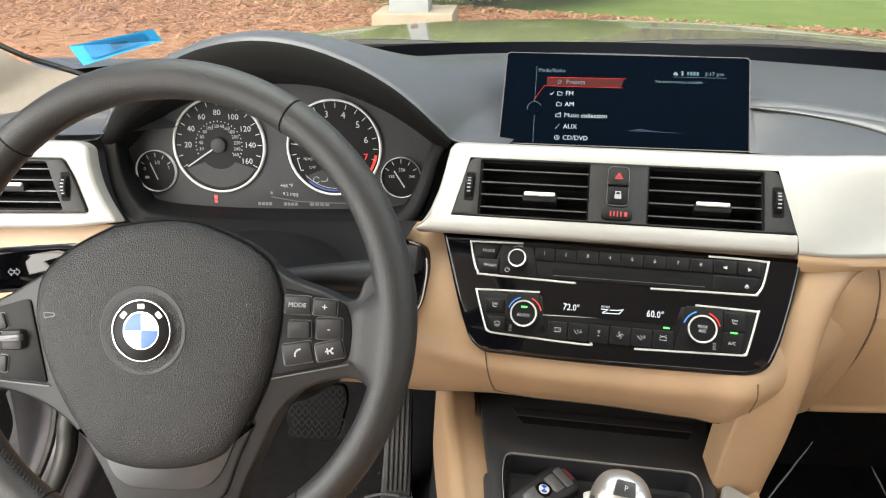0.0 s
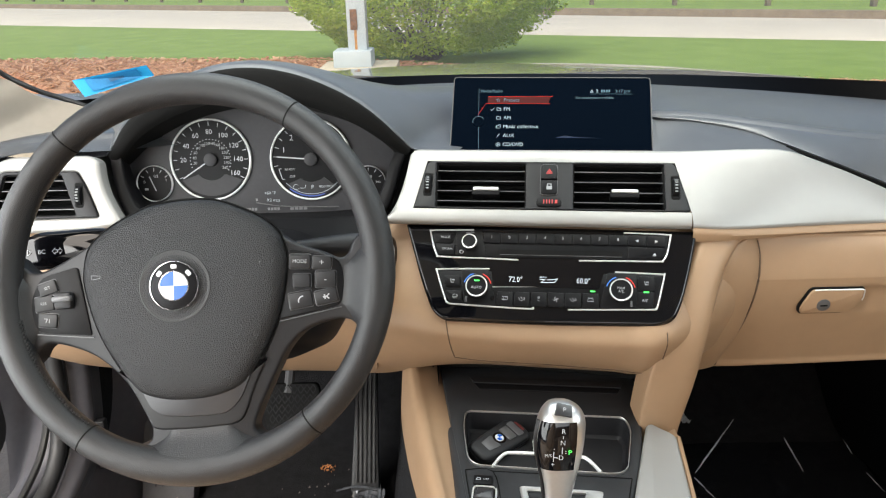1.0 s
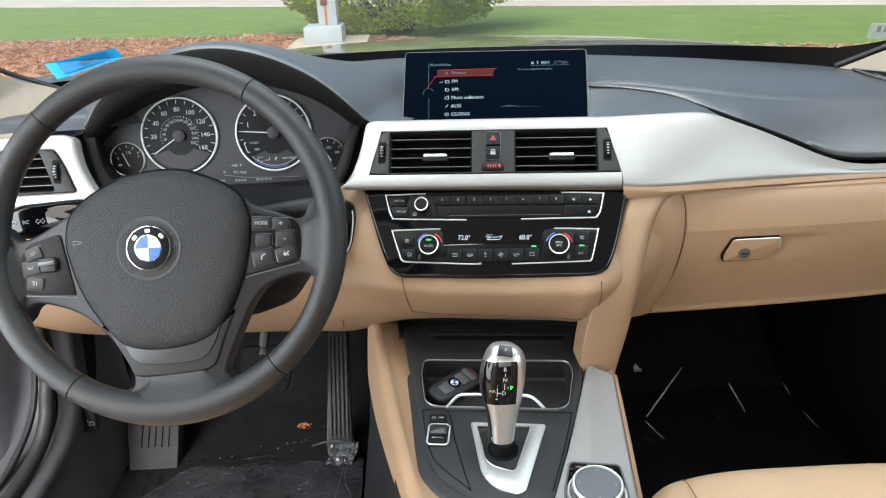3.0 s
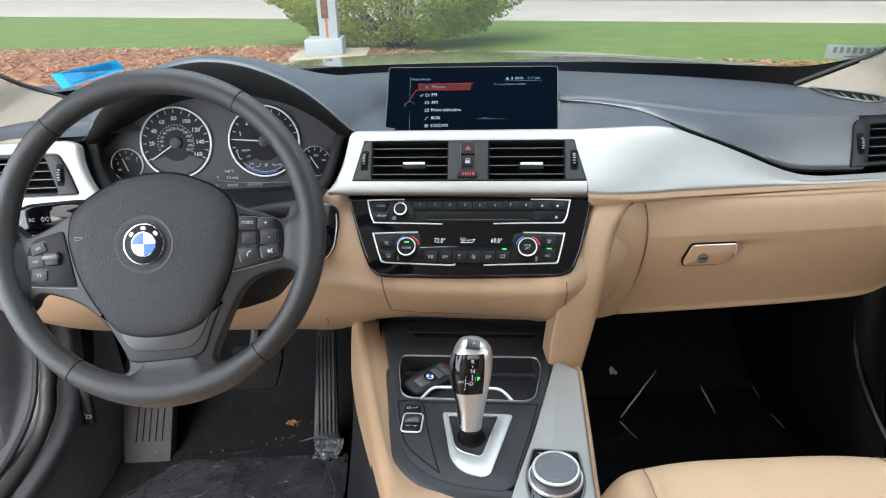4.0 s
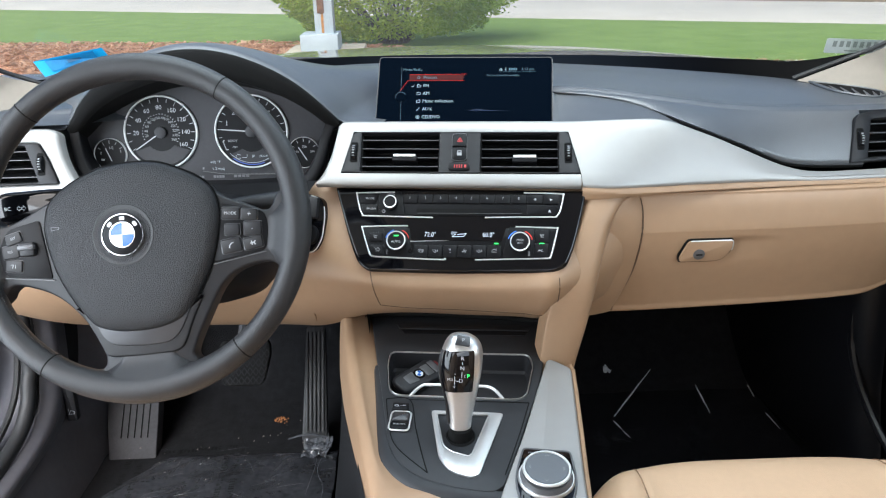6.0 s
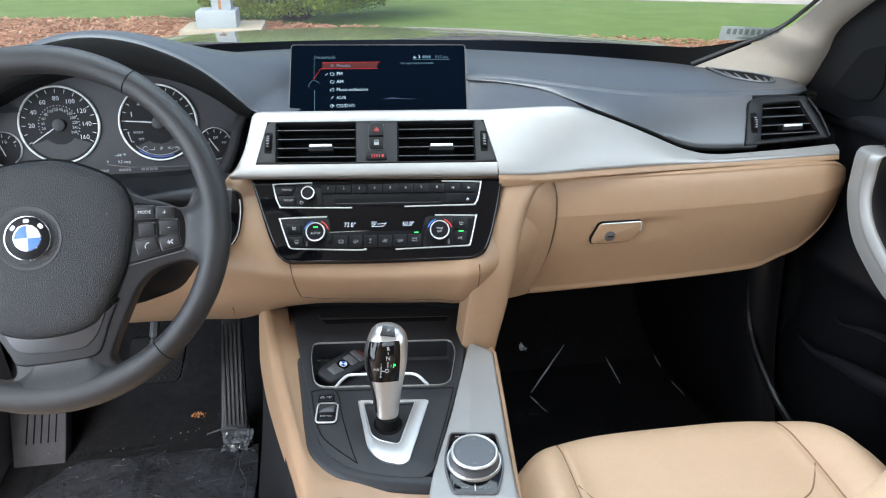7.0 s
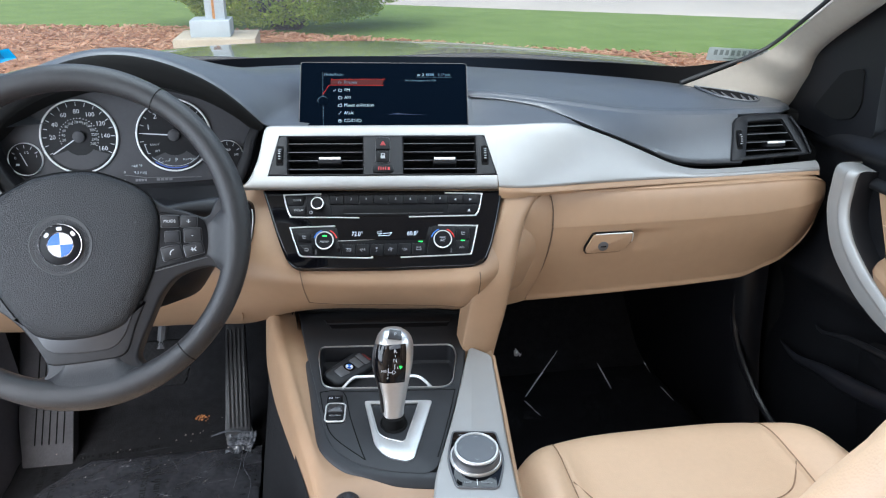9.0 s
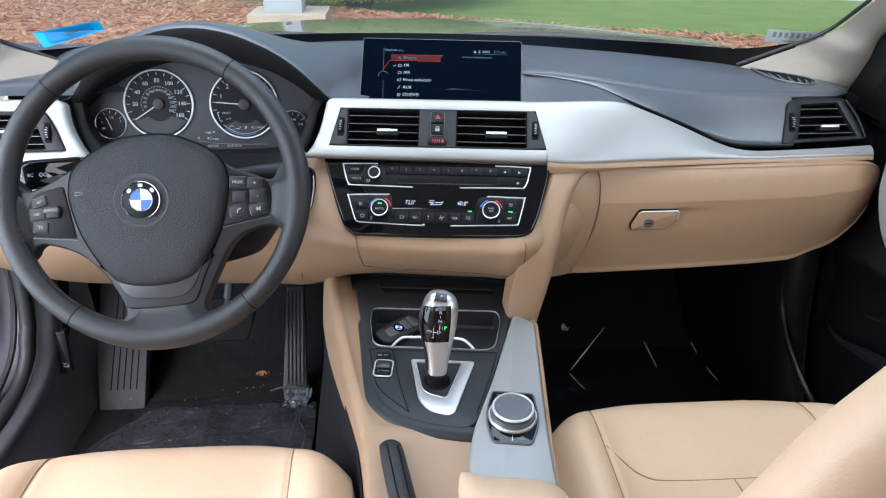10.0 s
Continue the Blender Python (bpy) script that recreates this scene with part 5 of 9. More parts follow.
for plate_pts in ([(-0.1028, -0.0254), (-0.0640, -0.0257), (-0.0755, 0.0170), (-0.1085, 0.0163)], [(0.0562, -0.0225), (0.0976, -0.0203), (0.0980, 0.0215), (0.0635, 0.0208)]):
    part("knob_plate", prism(rounded(plate_pts, 0.002, 3), RADIO, 0.0016, 0.0026, 0.0005), key_black, cl)
for i in range(6):
    x0 = -0.0640 + 0.0199 * i
    y0, y1 = -0.0257 + 0.00055 * i, -0.0078 + 0.0006 * i
    x, y = x0 + 0.0098, (y0 + y1) / 2 + 0.0004
    key = button("climate_key", cell(x0, x0 + 0.0199, y0, y1), cl)
    sym = [rounded([(x - 0.0030, y - 0.0018), (x + 0.0030, y - 0.0018), (x + 0.0034, y + 0.0020), (x - 0.0034, y + 0.0020)], 0.001, 3)]
    sym = [[(p.x, p.y) for p in sym[0]], [(x - 0.0014, y - 0.0006), (x - 0.0014, y + 0.0010)], [(x + 0.0014, y - 0.0006), (x + 0.0014, y + 0.0010)]]
    if i in (1, 4):
        sym = [[(x - 0.0038, y + 0.0012), (x - 0.0012, y - 0.0022), (x + 0.0010, y - 0.0022)], [(x - 0.001, y + 0.002), (x + 0.0008, y - 0.0006), (x + 0.0036, y - 0.0006), (x + 0.0026, y + 0.002)]]
    if i == 2:
        sym = [[(x - 0.0012, y + 0.0026), (x + 0.0012, y + 0.0026), (x, y + 0.0002), (x - 0.0012, y + 0.0026)], [(x - 0.0012, y - 0.0022), (x + 0.0012, y - 0.0022)]]
    if i == 3:
        sym = [arc(x + 0.0018 * math.cos(k * 1.571), y + 0.0018 * math.sin(k * 1.571), 0.0014, k * 90, k * 90 + 220, 6) for k in range(4)]
    if i == 5:
        sym = [arc(x, y - 0.0012, 0.0036, 25, 155, 8), [(x - 0.0036, y - 0.0012), (x + 0.0036, y - 0.0012)], [(x - 0.003, y + 0.0032), (x - 0.0022, y + 0.0032)], [(x + 0.002, y + 0.0034), (x + 0.003, y + 0.0034)]]
    part("symbol", strokes(RADIO, sym, 0.0005, 0.0035), mark, key)
part("lamp", bars(RADIO, [(0.0476, -0.0028, 0.0056, 0.0014)], 0.0036), green_led, cl, "green lamp")
for corners, kind_ in (([(-0.1270, -0.0056), (-0.1084, -0.0054), (-0.1096, 0.0082), (-0.1297, 0.0078)], "seat"), ([(-0.1203, -0.0245), (-0.1042, -0.0243), (-0.1065, -0.0096), (-0.1254, -0.0099)], "screen"), ([(0.0980, 0.0008), (0.1178, 0.0012), (0.1172, 0.0184), (0.0990, 0.0180)], "seat"), ([(0.0968, -0.0190), (0.1150, -0.0185), (0.1175, -0.0002), (0.0980, -0.0006)], "A/C")):
    key = button("side_key", corners, cl)
    x, y = sum(c[0] for c in corners) / 4, sum(c[1] for c in corners) / 4
    if kind_ == "A/C":
        letters("word", kind_, 0.0042, RADIO, mark, key, x, y - 0.001, 0.0035)
        part("lamp", bars(RADIO, [(0.1080, -0.0006, 0.0062, 0.0014)], 0.0036), green_led, key, "green lamp")
    elif kind_ == "seat":
        part("symbol", strokes(RADIO, [[(x - 0.0022, y + 0.0028), (x - 0.0012, y - 0.0014), (x + 0.0024, y - 0.0014)], [(x - 0.0002, y + 0.0024), (x - 0.0002, y + 0.0006)], [(x + 0.0010, y + 0.0024), (x + 0.0010, y + 0.0006)], [(x + 0.0022, y + 0.0024), (x + 0.0022, y + 0.0006)]], 0.0008, 0.0035), dim_mark, key)
    else:
        part("symbol", strokes(RADIO, [arc(x, y - 0.0008, 0.0034, 20, 160, 8), [(x - 0.0030, y - 0.0006), (x + 0.0030, y - 0.0006)], [(x - 0.0016, y - 0.0028), (x - 0.0016, y - 0.0012)], [(x, y - 0.0028), (x, y - 0.0012)], [(x + 0.0016, y - 0.0028), (x + 0.0016, y - 0.0012)]], 0.0006, 0.0035), dim_mark, key)
for x, y in ((-0.1005, -0.0195), (0.0915, -0.0150)):
    part("level_mark", bars(RADIO, [(x, y + 0.0014 * k, 0.0028, 0.0007) for k in range(-2, 3)], 0.0028), faint_mark, cl)
part("light_sensor", lathe([(0.0026, 0.002), (0.0026, 0.0032), (0.0, 0.0034)], RADIO @ pose(-0.0690, -0.0170, 0), 16), gloss, cl)

# ---- instrument cluster ----
CLUSTER = frame_at((-0.367, 0.355, 0.88), (1, 0, 0), (0, 0.2, 1))
clu = thing("instrument_cluster", (-0.367, 0.36, 0.80), "dark grey instrument cluster with four chrome ringed dials", "instruments")
part("panel", prism(rounded([(-0.192, -0.082), (0.168, -0.082), (0.184, -0.005), (0.135, 0.056), (0.06, 0.075), (-0.06, 0.077), (-0.13, 0.058), (-0.185, 0.0)], 0.02, 4), CLUSTER, -0.012, -0.002), panel_grey, clu, "dark grey instrument panel")
part("chrome_line", tube([CLUSTER @ Vector(p) for p in ((-0.010, -0.0585, 0.001), (0.02, -0.0635, 0.001), (0.06, -0.0650, 0.001), (0.10, -0.0655, 0.001))], 0.0007, 6), satin_grey, clu)


def gauge(x, y, r, label):
    g = part("gauge", prism(circle(x, y, r * 0.97, 48), CLUSTER, -0.004, 0.0), dial_black, clu, label)
    part("ring", lathe([(r * 0.966, -0.001), (r * 0.966, 0.0022), (r * 0.985, 0.0032), (r * 1.01, 0.0022), (r * 1.015, -0.003), (r * 0.955, -0.003)], CLUSTER @ pose(x, y, 0), 56), ring_white, g, "bright silver ring")
    return g


def needle(g, x, y, deg, length, back, w, material):
    c, s = math.cos(radians(deg)), math.sin(radians(deg))
    part("needle", strokes(CLUSTER, [[(x - back * c, y - back * s), (x + length * c, y + length * s)]], w, 0.0022), material, g, "white pointer")


def ticks(g, x, y, r0, r1, degs, w, material=mark):
    part("scale", strokes(CLUSTER, [[(x + r0 * math.cos(radians(d)), y + r0 * math.sin(radians(d))), (x + r1 * math.cos(radians(d)), y + r1 * math.sin(radians(d)))] for d in degs], w, 0.0006), material, g)


R = 0.0535
sp = gauge(-0.0675, 0.0, R, "black speedometer dial")
span = lambda v: 210 - v * 240 / 160
ticks(sp, -0.0675, 0, R * 0.83, R * 0.93, [span(v) for v in range(0, 161, 10)], 0.0008)
for v in range(20, 161, 20):
    a = radians(span(v))
    letters("numeral", str(v), 0.0090, CLUSTER, mark, sp, -0.0675 + R * 0.68 * math.cos(a), R * 0.68 * math.sin(a), 0.0006)
for v in range(20, 261, 20):
    a = radians(210 - v * 240 / 260)
    letters("numeral", str(v), 0.0054, CLUSTER, dim_mark, sp, -0.0675 + R * 0.40 * math.cos(a), R * 0.40 * math.sin(a), 0.0006)
ticks(sp, -0.0675, 0, R * 0.49, R * 0.515, [210 - v * 240 / 260 for v in range(10, 261, 10)], 0.0011)
part("lower_field", prism([(-0.0675 + R * 0.9 * math.cos(radians(d)), R * 0.9 * math.sin(radians(d))) for d in range(214, 327, 8)] + [(-0.0675 + R * 0.42 * math.cos(radians(d)), -0.006 + R * 0.40 * math.sin(radians(d))) for d in range(322, 217, -8)], CLUSTER, 0.0002, 0.0006), dial_grey, sp, "grey lower field")
needle(sp, -0.0675, 0, 213, R * 0.84, 0.0, 0.0016, mark)
part("hub", lathe([(0.0085, 0.0), (0.0085, 0.004), (0.007, 0.0048), (0.0, 0.0048)], CLUSTER @ pose(-0.0675, 0, 0), 24), dial_grey, sp)
ta = gauge(0.0655, -0.002, R, "black rev counter dial")
ticks(ta, 0.0655, -0.002, R * 0.83, R * 0.93, [190 - k * 14.75 for k in range(16)], 0.0008)
for v in range(1, 8):
    a = radians(190 - v * 29.5)
    letters("numeral", str(v), 0.0105, CLUSTER, mark if v < 7 else red_mark, ta, 0.0655 + R * 0.70 * math.cos(a), -0.002 + R * 0.70 * math.sin(a), 0.0006)
part("red_zone", strokes(CLUSTER, [arc(0.0655, -0.002, R * 0.9, -10, -38, 10)], 0.003, 0.0006), red_mark, ta)
letters("word", "READY", 0.0044, CLUSTER, dim_mark, ta, 0.037, -0.015, 0.0006)
letters("word", "OFF", 0.0044, CLUSTER, dim_mark, ta, 0.040, -0.0245, 0.0006)
part("bracket_mark", strokes(CLUSTER, [[(0.0255, -0.014), (0.0225, -0.0145), (0.0265, -0.028), (0.0300, -0.0275)]], 0.0009, 0.0006), mark, ta)
needle(ta, 0.0655, -0.002, 175, R * 0.82, 0.0, 0.0016, mark)
part("hub", lathe([(0.0085, 0.0), (0.0085, 0.004), (0.007, 0.0048), (0.0, 0.0048)], CLUSTER @ pose(0.0655, -0.002, 0), 24), dial_grey, ta)
part("lower_field", prism([(0.0655 + R * 0.9 * math.cos(radians(d)), -0.002 + R * 0.9 * math.sin(radians(d))) for d in range(224, 317, 8)] + [(0.0655 + R * 0.45 * math.cos(radians(d)), -0.008 + R * 0.45 * math.sin(radians(d))) for d in range(312, 227, -8)], CLUSTER, 0.0002, 0.0006), dial_grey, ta, "grey lower field")
letters("word", "P", 0.0072, CLUSTER, dim_lcd, ta, 0.066, -0.039, 0.0009)
letters("word", "ECO PRO", 0.0042, CLUSTER, dim_lcd, ta, 0.084, -0.0385, 0.0009)
part("auto_symbol", strokes(CLUSTER, [arc(0.044, -0.0385, 0.0035, 30, 330, 10), [(0.049, -0.040), (0.056, -0.040), (0.057, -0.036)]], 0.0006, 0.0009), dim_lcd, ta)
part("blue_scale", strokes(CLUSTER, [arc(0.0655, -0.002, R * 0.91, 232, 290, 14)], 0.0015, 0.0009), dim_blue, ta, "lit blue arc")
part("white_scale", strokes(CLUSTER, [arc(0.0655, -0.002, R * 0.86, 222, 318, 20)], 0.0006, 0.0009), dim_lcd, ta)
fu = gauge(-0.1445, -0.030, 0.0238, "small black fuel gauge")
ticks(fu, -0.1445, -0.030, 0.016, 0.0205, (30, 60, 90, 120, 150), 0.0008)
letters("word", "1/2", 0.0056, CLUSTER, mark, fu, -0.1425, -0.0205, 0.0006)
letters("word", "1", 0.0056, CLUSTER, mark, fu, -0.1290, -0.026, 0.0006)
letters("word", "0", 0.0056, CLUSTER, mark, fu, -0.1580, -0.028, 0.0006)
part("pump_mark", bars(CLUSTER, [(-0.156, -0.0375, 0.005, 0.003)], 0.0006), mark, fu)
needle(fu, -0.1425, -0.040, 112, 0.021, 0.0, 0.0014, mark)
te = gauge(0.1410, -0.035, 0.0228, "small black oil temperature gauge")
ticks(te, 0.141, -0.035, 0.016, 0.0205, (30, 60, 90, 120, 150), 0.0008)
letters("word", "250", 0.0050, CLUSTER, mark, te, 0.142, -0.0265, 0.0006)
letters("word", "340", 0.0046, CLUSTER, mark, te, 0.1535, -0.034, 0.0006)
letters("word", "150", 0.0046, CLUSTER, mark, te, 0.130, -0.034, 0.0006)
needle(te, 0.145, -0.046, 122, 0.022, 0.0, 0.0014, mark)
letters("word", "+68 °F", 0.0056, CLUSTER, dim_lcd, clu, 0.0085, -0.046, -0.0006)
letters("word", "9.2 mpg", 0.0056, CLUSTER, dim_lcd, clu, 0.0125, -0.0555, -0.0006)
for x, w in ((-0.0182, 0.017), (0.0121, 0.017), (0.0458, 0.024)):
    part("readout", bars(CLUSTER, [(x + w * (k - 1.5) / 4, -0.0672, w / 5, 0.0036) for k in range(4)], -0.0012), faint_mark, clu, "grey lettering bars")
part("warning_lamp", bars(CLUSTER, [(-0.0762, -0.0600, 0.0036, 0.0040), (-0.0762, -0.0648, 0.0036, 0.0034)], -0.0012), amber, clu, "small red warning lamp")
part("trip_mark", bars(CLUSTER, [(-0.010, -0.0545, 0.0026, 0.0032)], -0.0015), faint_mark, clu)
part("trip_button", lathe([(0.0, 0.0), (0.006, 0.0), (0.006, 0.012), (0.005, 0.014), (0.0, 0.014)], CLUSTER @ pose(-0.155, -0.067, -0.002), 16), black_soft, clu)

# start button and column side switches
st = thing("start_button", (-0.195, 0.245, 0.74), "black round start button in a chrome ring", "button")
M = frame_at((-0.206, 0.248, 0.770), (1, -0.25, 0), (0, 0.5, 1))
pod = rounded([(-0.020, -0.040), (0.006, -0.043), (0.0165, -0.024), (0.0185, 0.012), (0.0120, 0.036), (-0.020, 0.042)], [0.004, 0.012, 0.012, 0.02, 0.010, 0.004], 5)
part("surround", prism(pod, M, -0.03, 0.006, 0.003), gloss, st)
part("chrome_rim", tube([M @ Vector((p.x, p.y, 0.003)) for p in pod[6:]][:18], 0.0009, 6), bright, st)
part("button", lathe([(0.0145, 0.004), (0.0145, 0.010), (0.013, 0.012), (0.0, 0.0115)], M @ pose(-0.001, -0.018, 0), 30), key_black, st)
part("button_words", bars(M, [(-0.001, -0.012, 0.010, 0.0016), (-0.001, -0.018, 0.012, 0.0016), (-0.001, -0.024, 0.009, 0.0016)], 0.0122), faint_mark, st)
part("switch", box(-0.002, 0.020, 0.008, 0.024, 0.030, 0.014, 0.004, M), black_soft, st)

# ---- steering wheel ----
WHEEL = frame_at((-0.3530, 0.009, 0.8570), (0.9994, -0.0349, 0), (0, 0.4147, 0.9100)) @ pose(0, 0, 0, 0, 0, 5)
sw = thing("steering_wheel", (-0.353, 0.009, 0.857), "black leather three-spoke steering wheel turned slightly", "steering wheel")
RIM = 0.1715


def on_rim(a, b, grow=0.0):
    low = max(0.0, math.cos(a + math.pi / 2)) ** 8
    grip = 0.0006 * (math.cos(4 * a) + 1)
    ra, rb = 0.0131 + grip + 0.002 * low + grow, 0.0152 + grip * 0.6 + grow
    r = RIM + ra * math.cos(b) - 0.001 * low
    return WHEEL @ Vector((r * math.cos(a), r * math.sin(a), rb * math.sin(b)))


bm = bmesh.new()
skin(bm, [[on_rim(math.tau * i / 160, math.tau * k / 28) for k in range(28)] for i in range(160)], closed=True, loop=True)
rim = part("rim", bm, black_leather, sw, "black smooth leather rim")
for deg in (53, 129, 233, 306):
    part("rim_seam", tube([on_rim(radians(deg), math.tau * k / 32, -0.0004) for k in range(32)], 0.0009, 6, closed=True), void, rim, "dark stitched joint")
# stitches along the inside of the lower rim
bm = bmesh.new()
for k in range(34):
    a = radians(190 + k * 1.25)
    p = [WHEEL @ Vector(((RIM - 0.0136) * math.cos(a + d), (RIM - 0.0136) * math.sin(a + d), 0.005 + e)) for d, e in ((-0.006, -0.002), (0.006, 0.002))]
    tube(p, 0.0009, 5, bm=bm)
part("stitching", bm, rubber, rim, "black thread stitching")

HX = -0.0055
mir = lambda half: [(HX + x, y) for x, y in half] + [(HX - x, y) for x, y in half[::-1] if x > 0]
loop_pts = lambda pts, n: [p for p in spline([*pts, pts[0]], n)[:-1]]
# one web of hub and spokes, from the middle out to the rim
R_SIDE = [(0.030, 0.060), (0.062, 0.046), (0.0837, 0.030), (0.0957, 0.0216), (0.118, 0.0123), (0.1336, 0.0045), (0.1430, 0.0070), (0.1500, 0.0200), (0.168, 0.0280), (0.172, -0.020), (0.162, -0.064), (0.1490, -0.0615), (0.1420, -0.0535),
          (0.1314, -0.0508), (0.1146, -0.0528), (0.0974, -0.0591), (0.0828, -0.0722), (0.0730, -0.0876), (0.0628, -0.1061), (0.0530, -0.1247), (0.0475, -0.1387), (0.0515, -0.1467), (0.0610, -0.1500), (0.064, -0.164)]
L_SIDE = [(-0.040, 0.060), (-0.068, 0.048), (-0.0873, 0.0396), (-0.1065, 0.0302), (-0.1258, 0.0210), (-0.1450, 0.0155), (-0.1560, 0.0215), (-0.168, 0.0300), (-0.172, -0.020), (-0.162, -0.066), (-0.1500, -0.0630), (-0.1450, -0.0545),
          (-0.1370, -0.0500), (-0.1271, -0.0512), (-0.1143, -0.0553), (-0.1015, -0.0608), (-0.0890, -0.0688), (-0.0768, -0.0801), (-0.0649, -0.0947), (-0.0550, -0.1122), (-0.0481, -0.1261), (-0.0465, -0.1395), (-0.0505, -0.1462), (-0.0600, -0.1485), (-0.062, -0.164)]
body = [(p.x, p.y) for p in spline([Vector((x, y, 0)) for x, y in [(0, 0.064), *R_SIDE, (0, -0.172)]], 100) + spline([Vector((x, y, 0)) for x, y in [(0, -0.172), *L_SIDE[::-1], (0, 0.064)]], 100)[1:-1]]
spokes = part("spokes", plate(body[::-1], [], WHEEL, -0.026, -0.004, 0.003), spoke_grey, sw, "charcoal plastic spokes and hub", sharp=50)
half = [(0, 0.0690), (0.030, 0.0665), (0.055, 0.0565), (0.075, 0.0450), (0.0875, 0.0320), (0.0925, 0.0150), (0.0930, 0.0), (0.0880, -0.025), (0.0800, -0.049), (0.0660, -0.0755), (0.0520, -0.0960), (0.0420, -0.1040), (0.022, -0.1100), (0, -0.1115)]
bag = loop_pts([Vector((x, y, 0)) for x, y in mir(half)][::-1], 130)
ctr = Vector((HX, -0.014, 0))
rows = []
for f, h in ((1.0, -0.022), (1.0, -0.003), (0.985, 0.0010), (0.955, 0.0038), (0.88, 0.0066), (0.72, 0.0086), (0.5, 0.0096), (0.25, 0.0100), (0.02, 0.0100)):
    rows.append([WHEEL @ (ctr + (p - ctr) * f + Vector((0, 0, h))) for p in bag])
bm = bmesh.new()
skin(bm, rows, closed=True, caps=True)
airbag = part("airbag_cover", bm, black_grain, sw, "black pebbled airbag cover", sharp=60)
gap = [WHEEL @ (ctr + (p - ctr) * 1.010 + Vector((0, 0, -0.0035))) for p in bag]
part("cover_gap", tube(gap, 0.0010, 6, closed=True), void, airbag, "dark gap round the cover")
# dish and roundel
MR = WHEEL @ pose(-0.0108, -0.0086, 0.0005)
part("dish", lathe([(0.0335, 0.0086), (0.0318, 0.0098), (0.0285, 0.0094), (0.0240, 0.0088), (0.0, 0.0088)], MR, 48), black_leather, airbag, "round shallow dish")
badge = part("badge", lathe([(0.0222, 0.006), (0.0222, 0.0105), (0.0205, 0.0118), (0.0, 0.0118)], MR, 56), dial_black, airbag, "round black badge with chrome rim")
part("badge_rim", lathe([(0.0212, 0.0105), (0.0214, 0.0122), (0.0219, 0.0122), (0.0224, 0.0108), (0.0224, 0.0095), (0.0212, 0.0095)], MR, 56), chrome, badge, "chrome rim")
part("badge_ring", lathe([(0.0124, 0.0112), (0.0127, 0.0122), (0.0134, 0.0122), (0.0137, 0.0112)], MR, 48), chrome, badge)
for k in range(4):
    pts = [(0, 0)] + circle(0, 0, 0.0125, 10, radians(90 * k - 3), radians(90 * k + 87))
    part("badge_quarter", prism(pts, MR, 0.0115, 0.0121), roundel_blue if k in (1, 3) else roundel_white, badge, "blue quarter" if k in (1, 3) else "white quarter")
for k, deg in enumerate((137, 87, 37)):
    part("badge_mark", prism(rounded(rect(0, 0.0172, 0.0052, 0.0036), 0.0008, 2), MR @ pose(0, 0, 0, 0, 0, deg - 90), 0.0115, 0.0122), roundel_white, badge, "plain white mark")
letters("embossed_word", "AIRBAG", 0.0066, WHEEL, void, airbag, -0.0090, -0.0810, 0.0086)
for x in (-0.083, 0.062):
    part("horn_mark", strokes(WHEEL, [[(x - 0.004, 0.0075), (x - 0.004, 0.0035), (x + 0.004, 0.0045), (x + 0.004, 0.0065), (x - 0.004, 0.0075)]], 0.0006, 0.0080), faint_mark, airbag, "faint embossed symbol")
# satin band along the lower spoke, a lighter panel in it, and leather that flows into the rim
band = rounded([(HX + x, y) for x, y in ((-0.066, -0.078), (-0.051, -0.106), (-0.0425, -0.124), (-0.0395, -0.1325), (-0.032, -0.1355), (0.0, -0.1372), (0.034, -0.1360), (0.043, -0.1325), (0.048, -0.124), (0.055, -0.106), (0.070, -0.078), (0.040, -0.10), (-0.040, -0.10))], [0.002, 0.01, 0.008, 0.004, 0.006, 0.02, 0.006, 0.004, 0.008, 0.01, 0.002, 0.002, 0.002], 4)
part("lower_trim", prism(band, WHEEL, -0.012, -0.0012, 0.0022, 3), satin_black, sw, "satin black lower spoke trim")
part("lower_panel", prism(rounded([(-0.0560, -0.0880), (-0.0446, -0.1150), (-0.0337, -0.1232), (-0.0044, -0.1262), (0.0252, -0.1252), (0.0375, -0.1150), (0.0500, -0.0900), (0.020, -0.106), (-0.028, -0.106)], [0.003, 0.010, 0.010, 0.02, 0.010, 0.010, 0.003, 0.01, 0.01], 4), WHEEL, -0.006, 0.0006, 0.0014), satin_mid, sw, "satin grey lower spoke panel")


def flare(deg, r0, w0, w1, h0, cx, drop=0.024):
    """Leather that widens from a spoke's end into the rim."""
    c, s = math.cos(radians(deg)), math.sin(radians(deg))
    rows = []
    for i in range(15):
        f = i / 14
        hw = w0 + (w1 - w0) * f ** 1.5
        row = []
        for k in range(31):
            u = -1 + k / 15
            tx = hw * u
            r = r0 + (math.sqrt(RIM ** 2 - tx * tx) - 0.002 - r0) * f
            h = h0 + (0.0154 - h0) * (3 * f * f - 2 * f ** 3) - drop * max(0, abs(u) - 0.55) ** 2.2 * 6 * (1 - f) ** 0.7
            row.append(WHEEL @ Vector((cx + r * c - tx * s, r * s + tx * c, h)))
        rows.append(row)
    bm = bmesh.new()
    skin(bm, rows)
    return bm


part("lower_leather", flare(-90, 0.1360, 0.0420, 0.070, -0.0022, 0.0), black_leather, sw, "black leather lower spoke", sharp=70)
part("side_leather", flare(-8.5, 0.138, 0.0265, 0.043, -0.0036, 0.0, 0.010), black_leather, sw, "black leather flowing from spoke to rim", sharp=70)
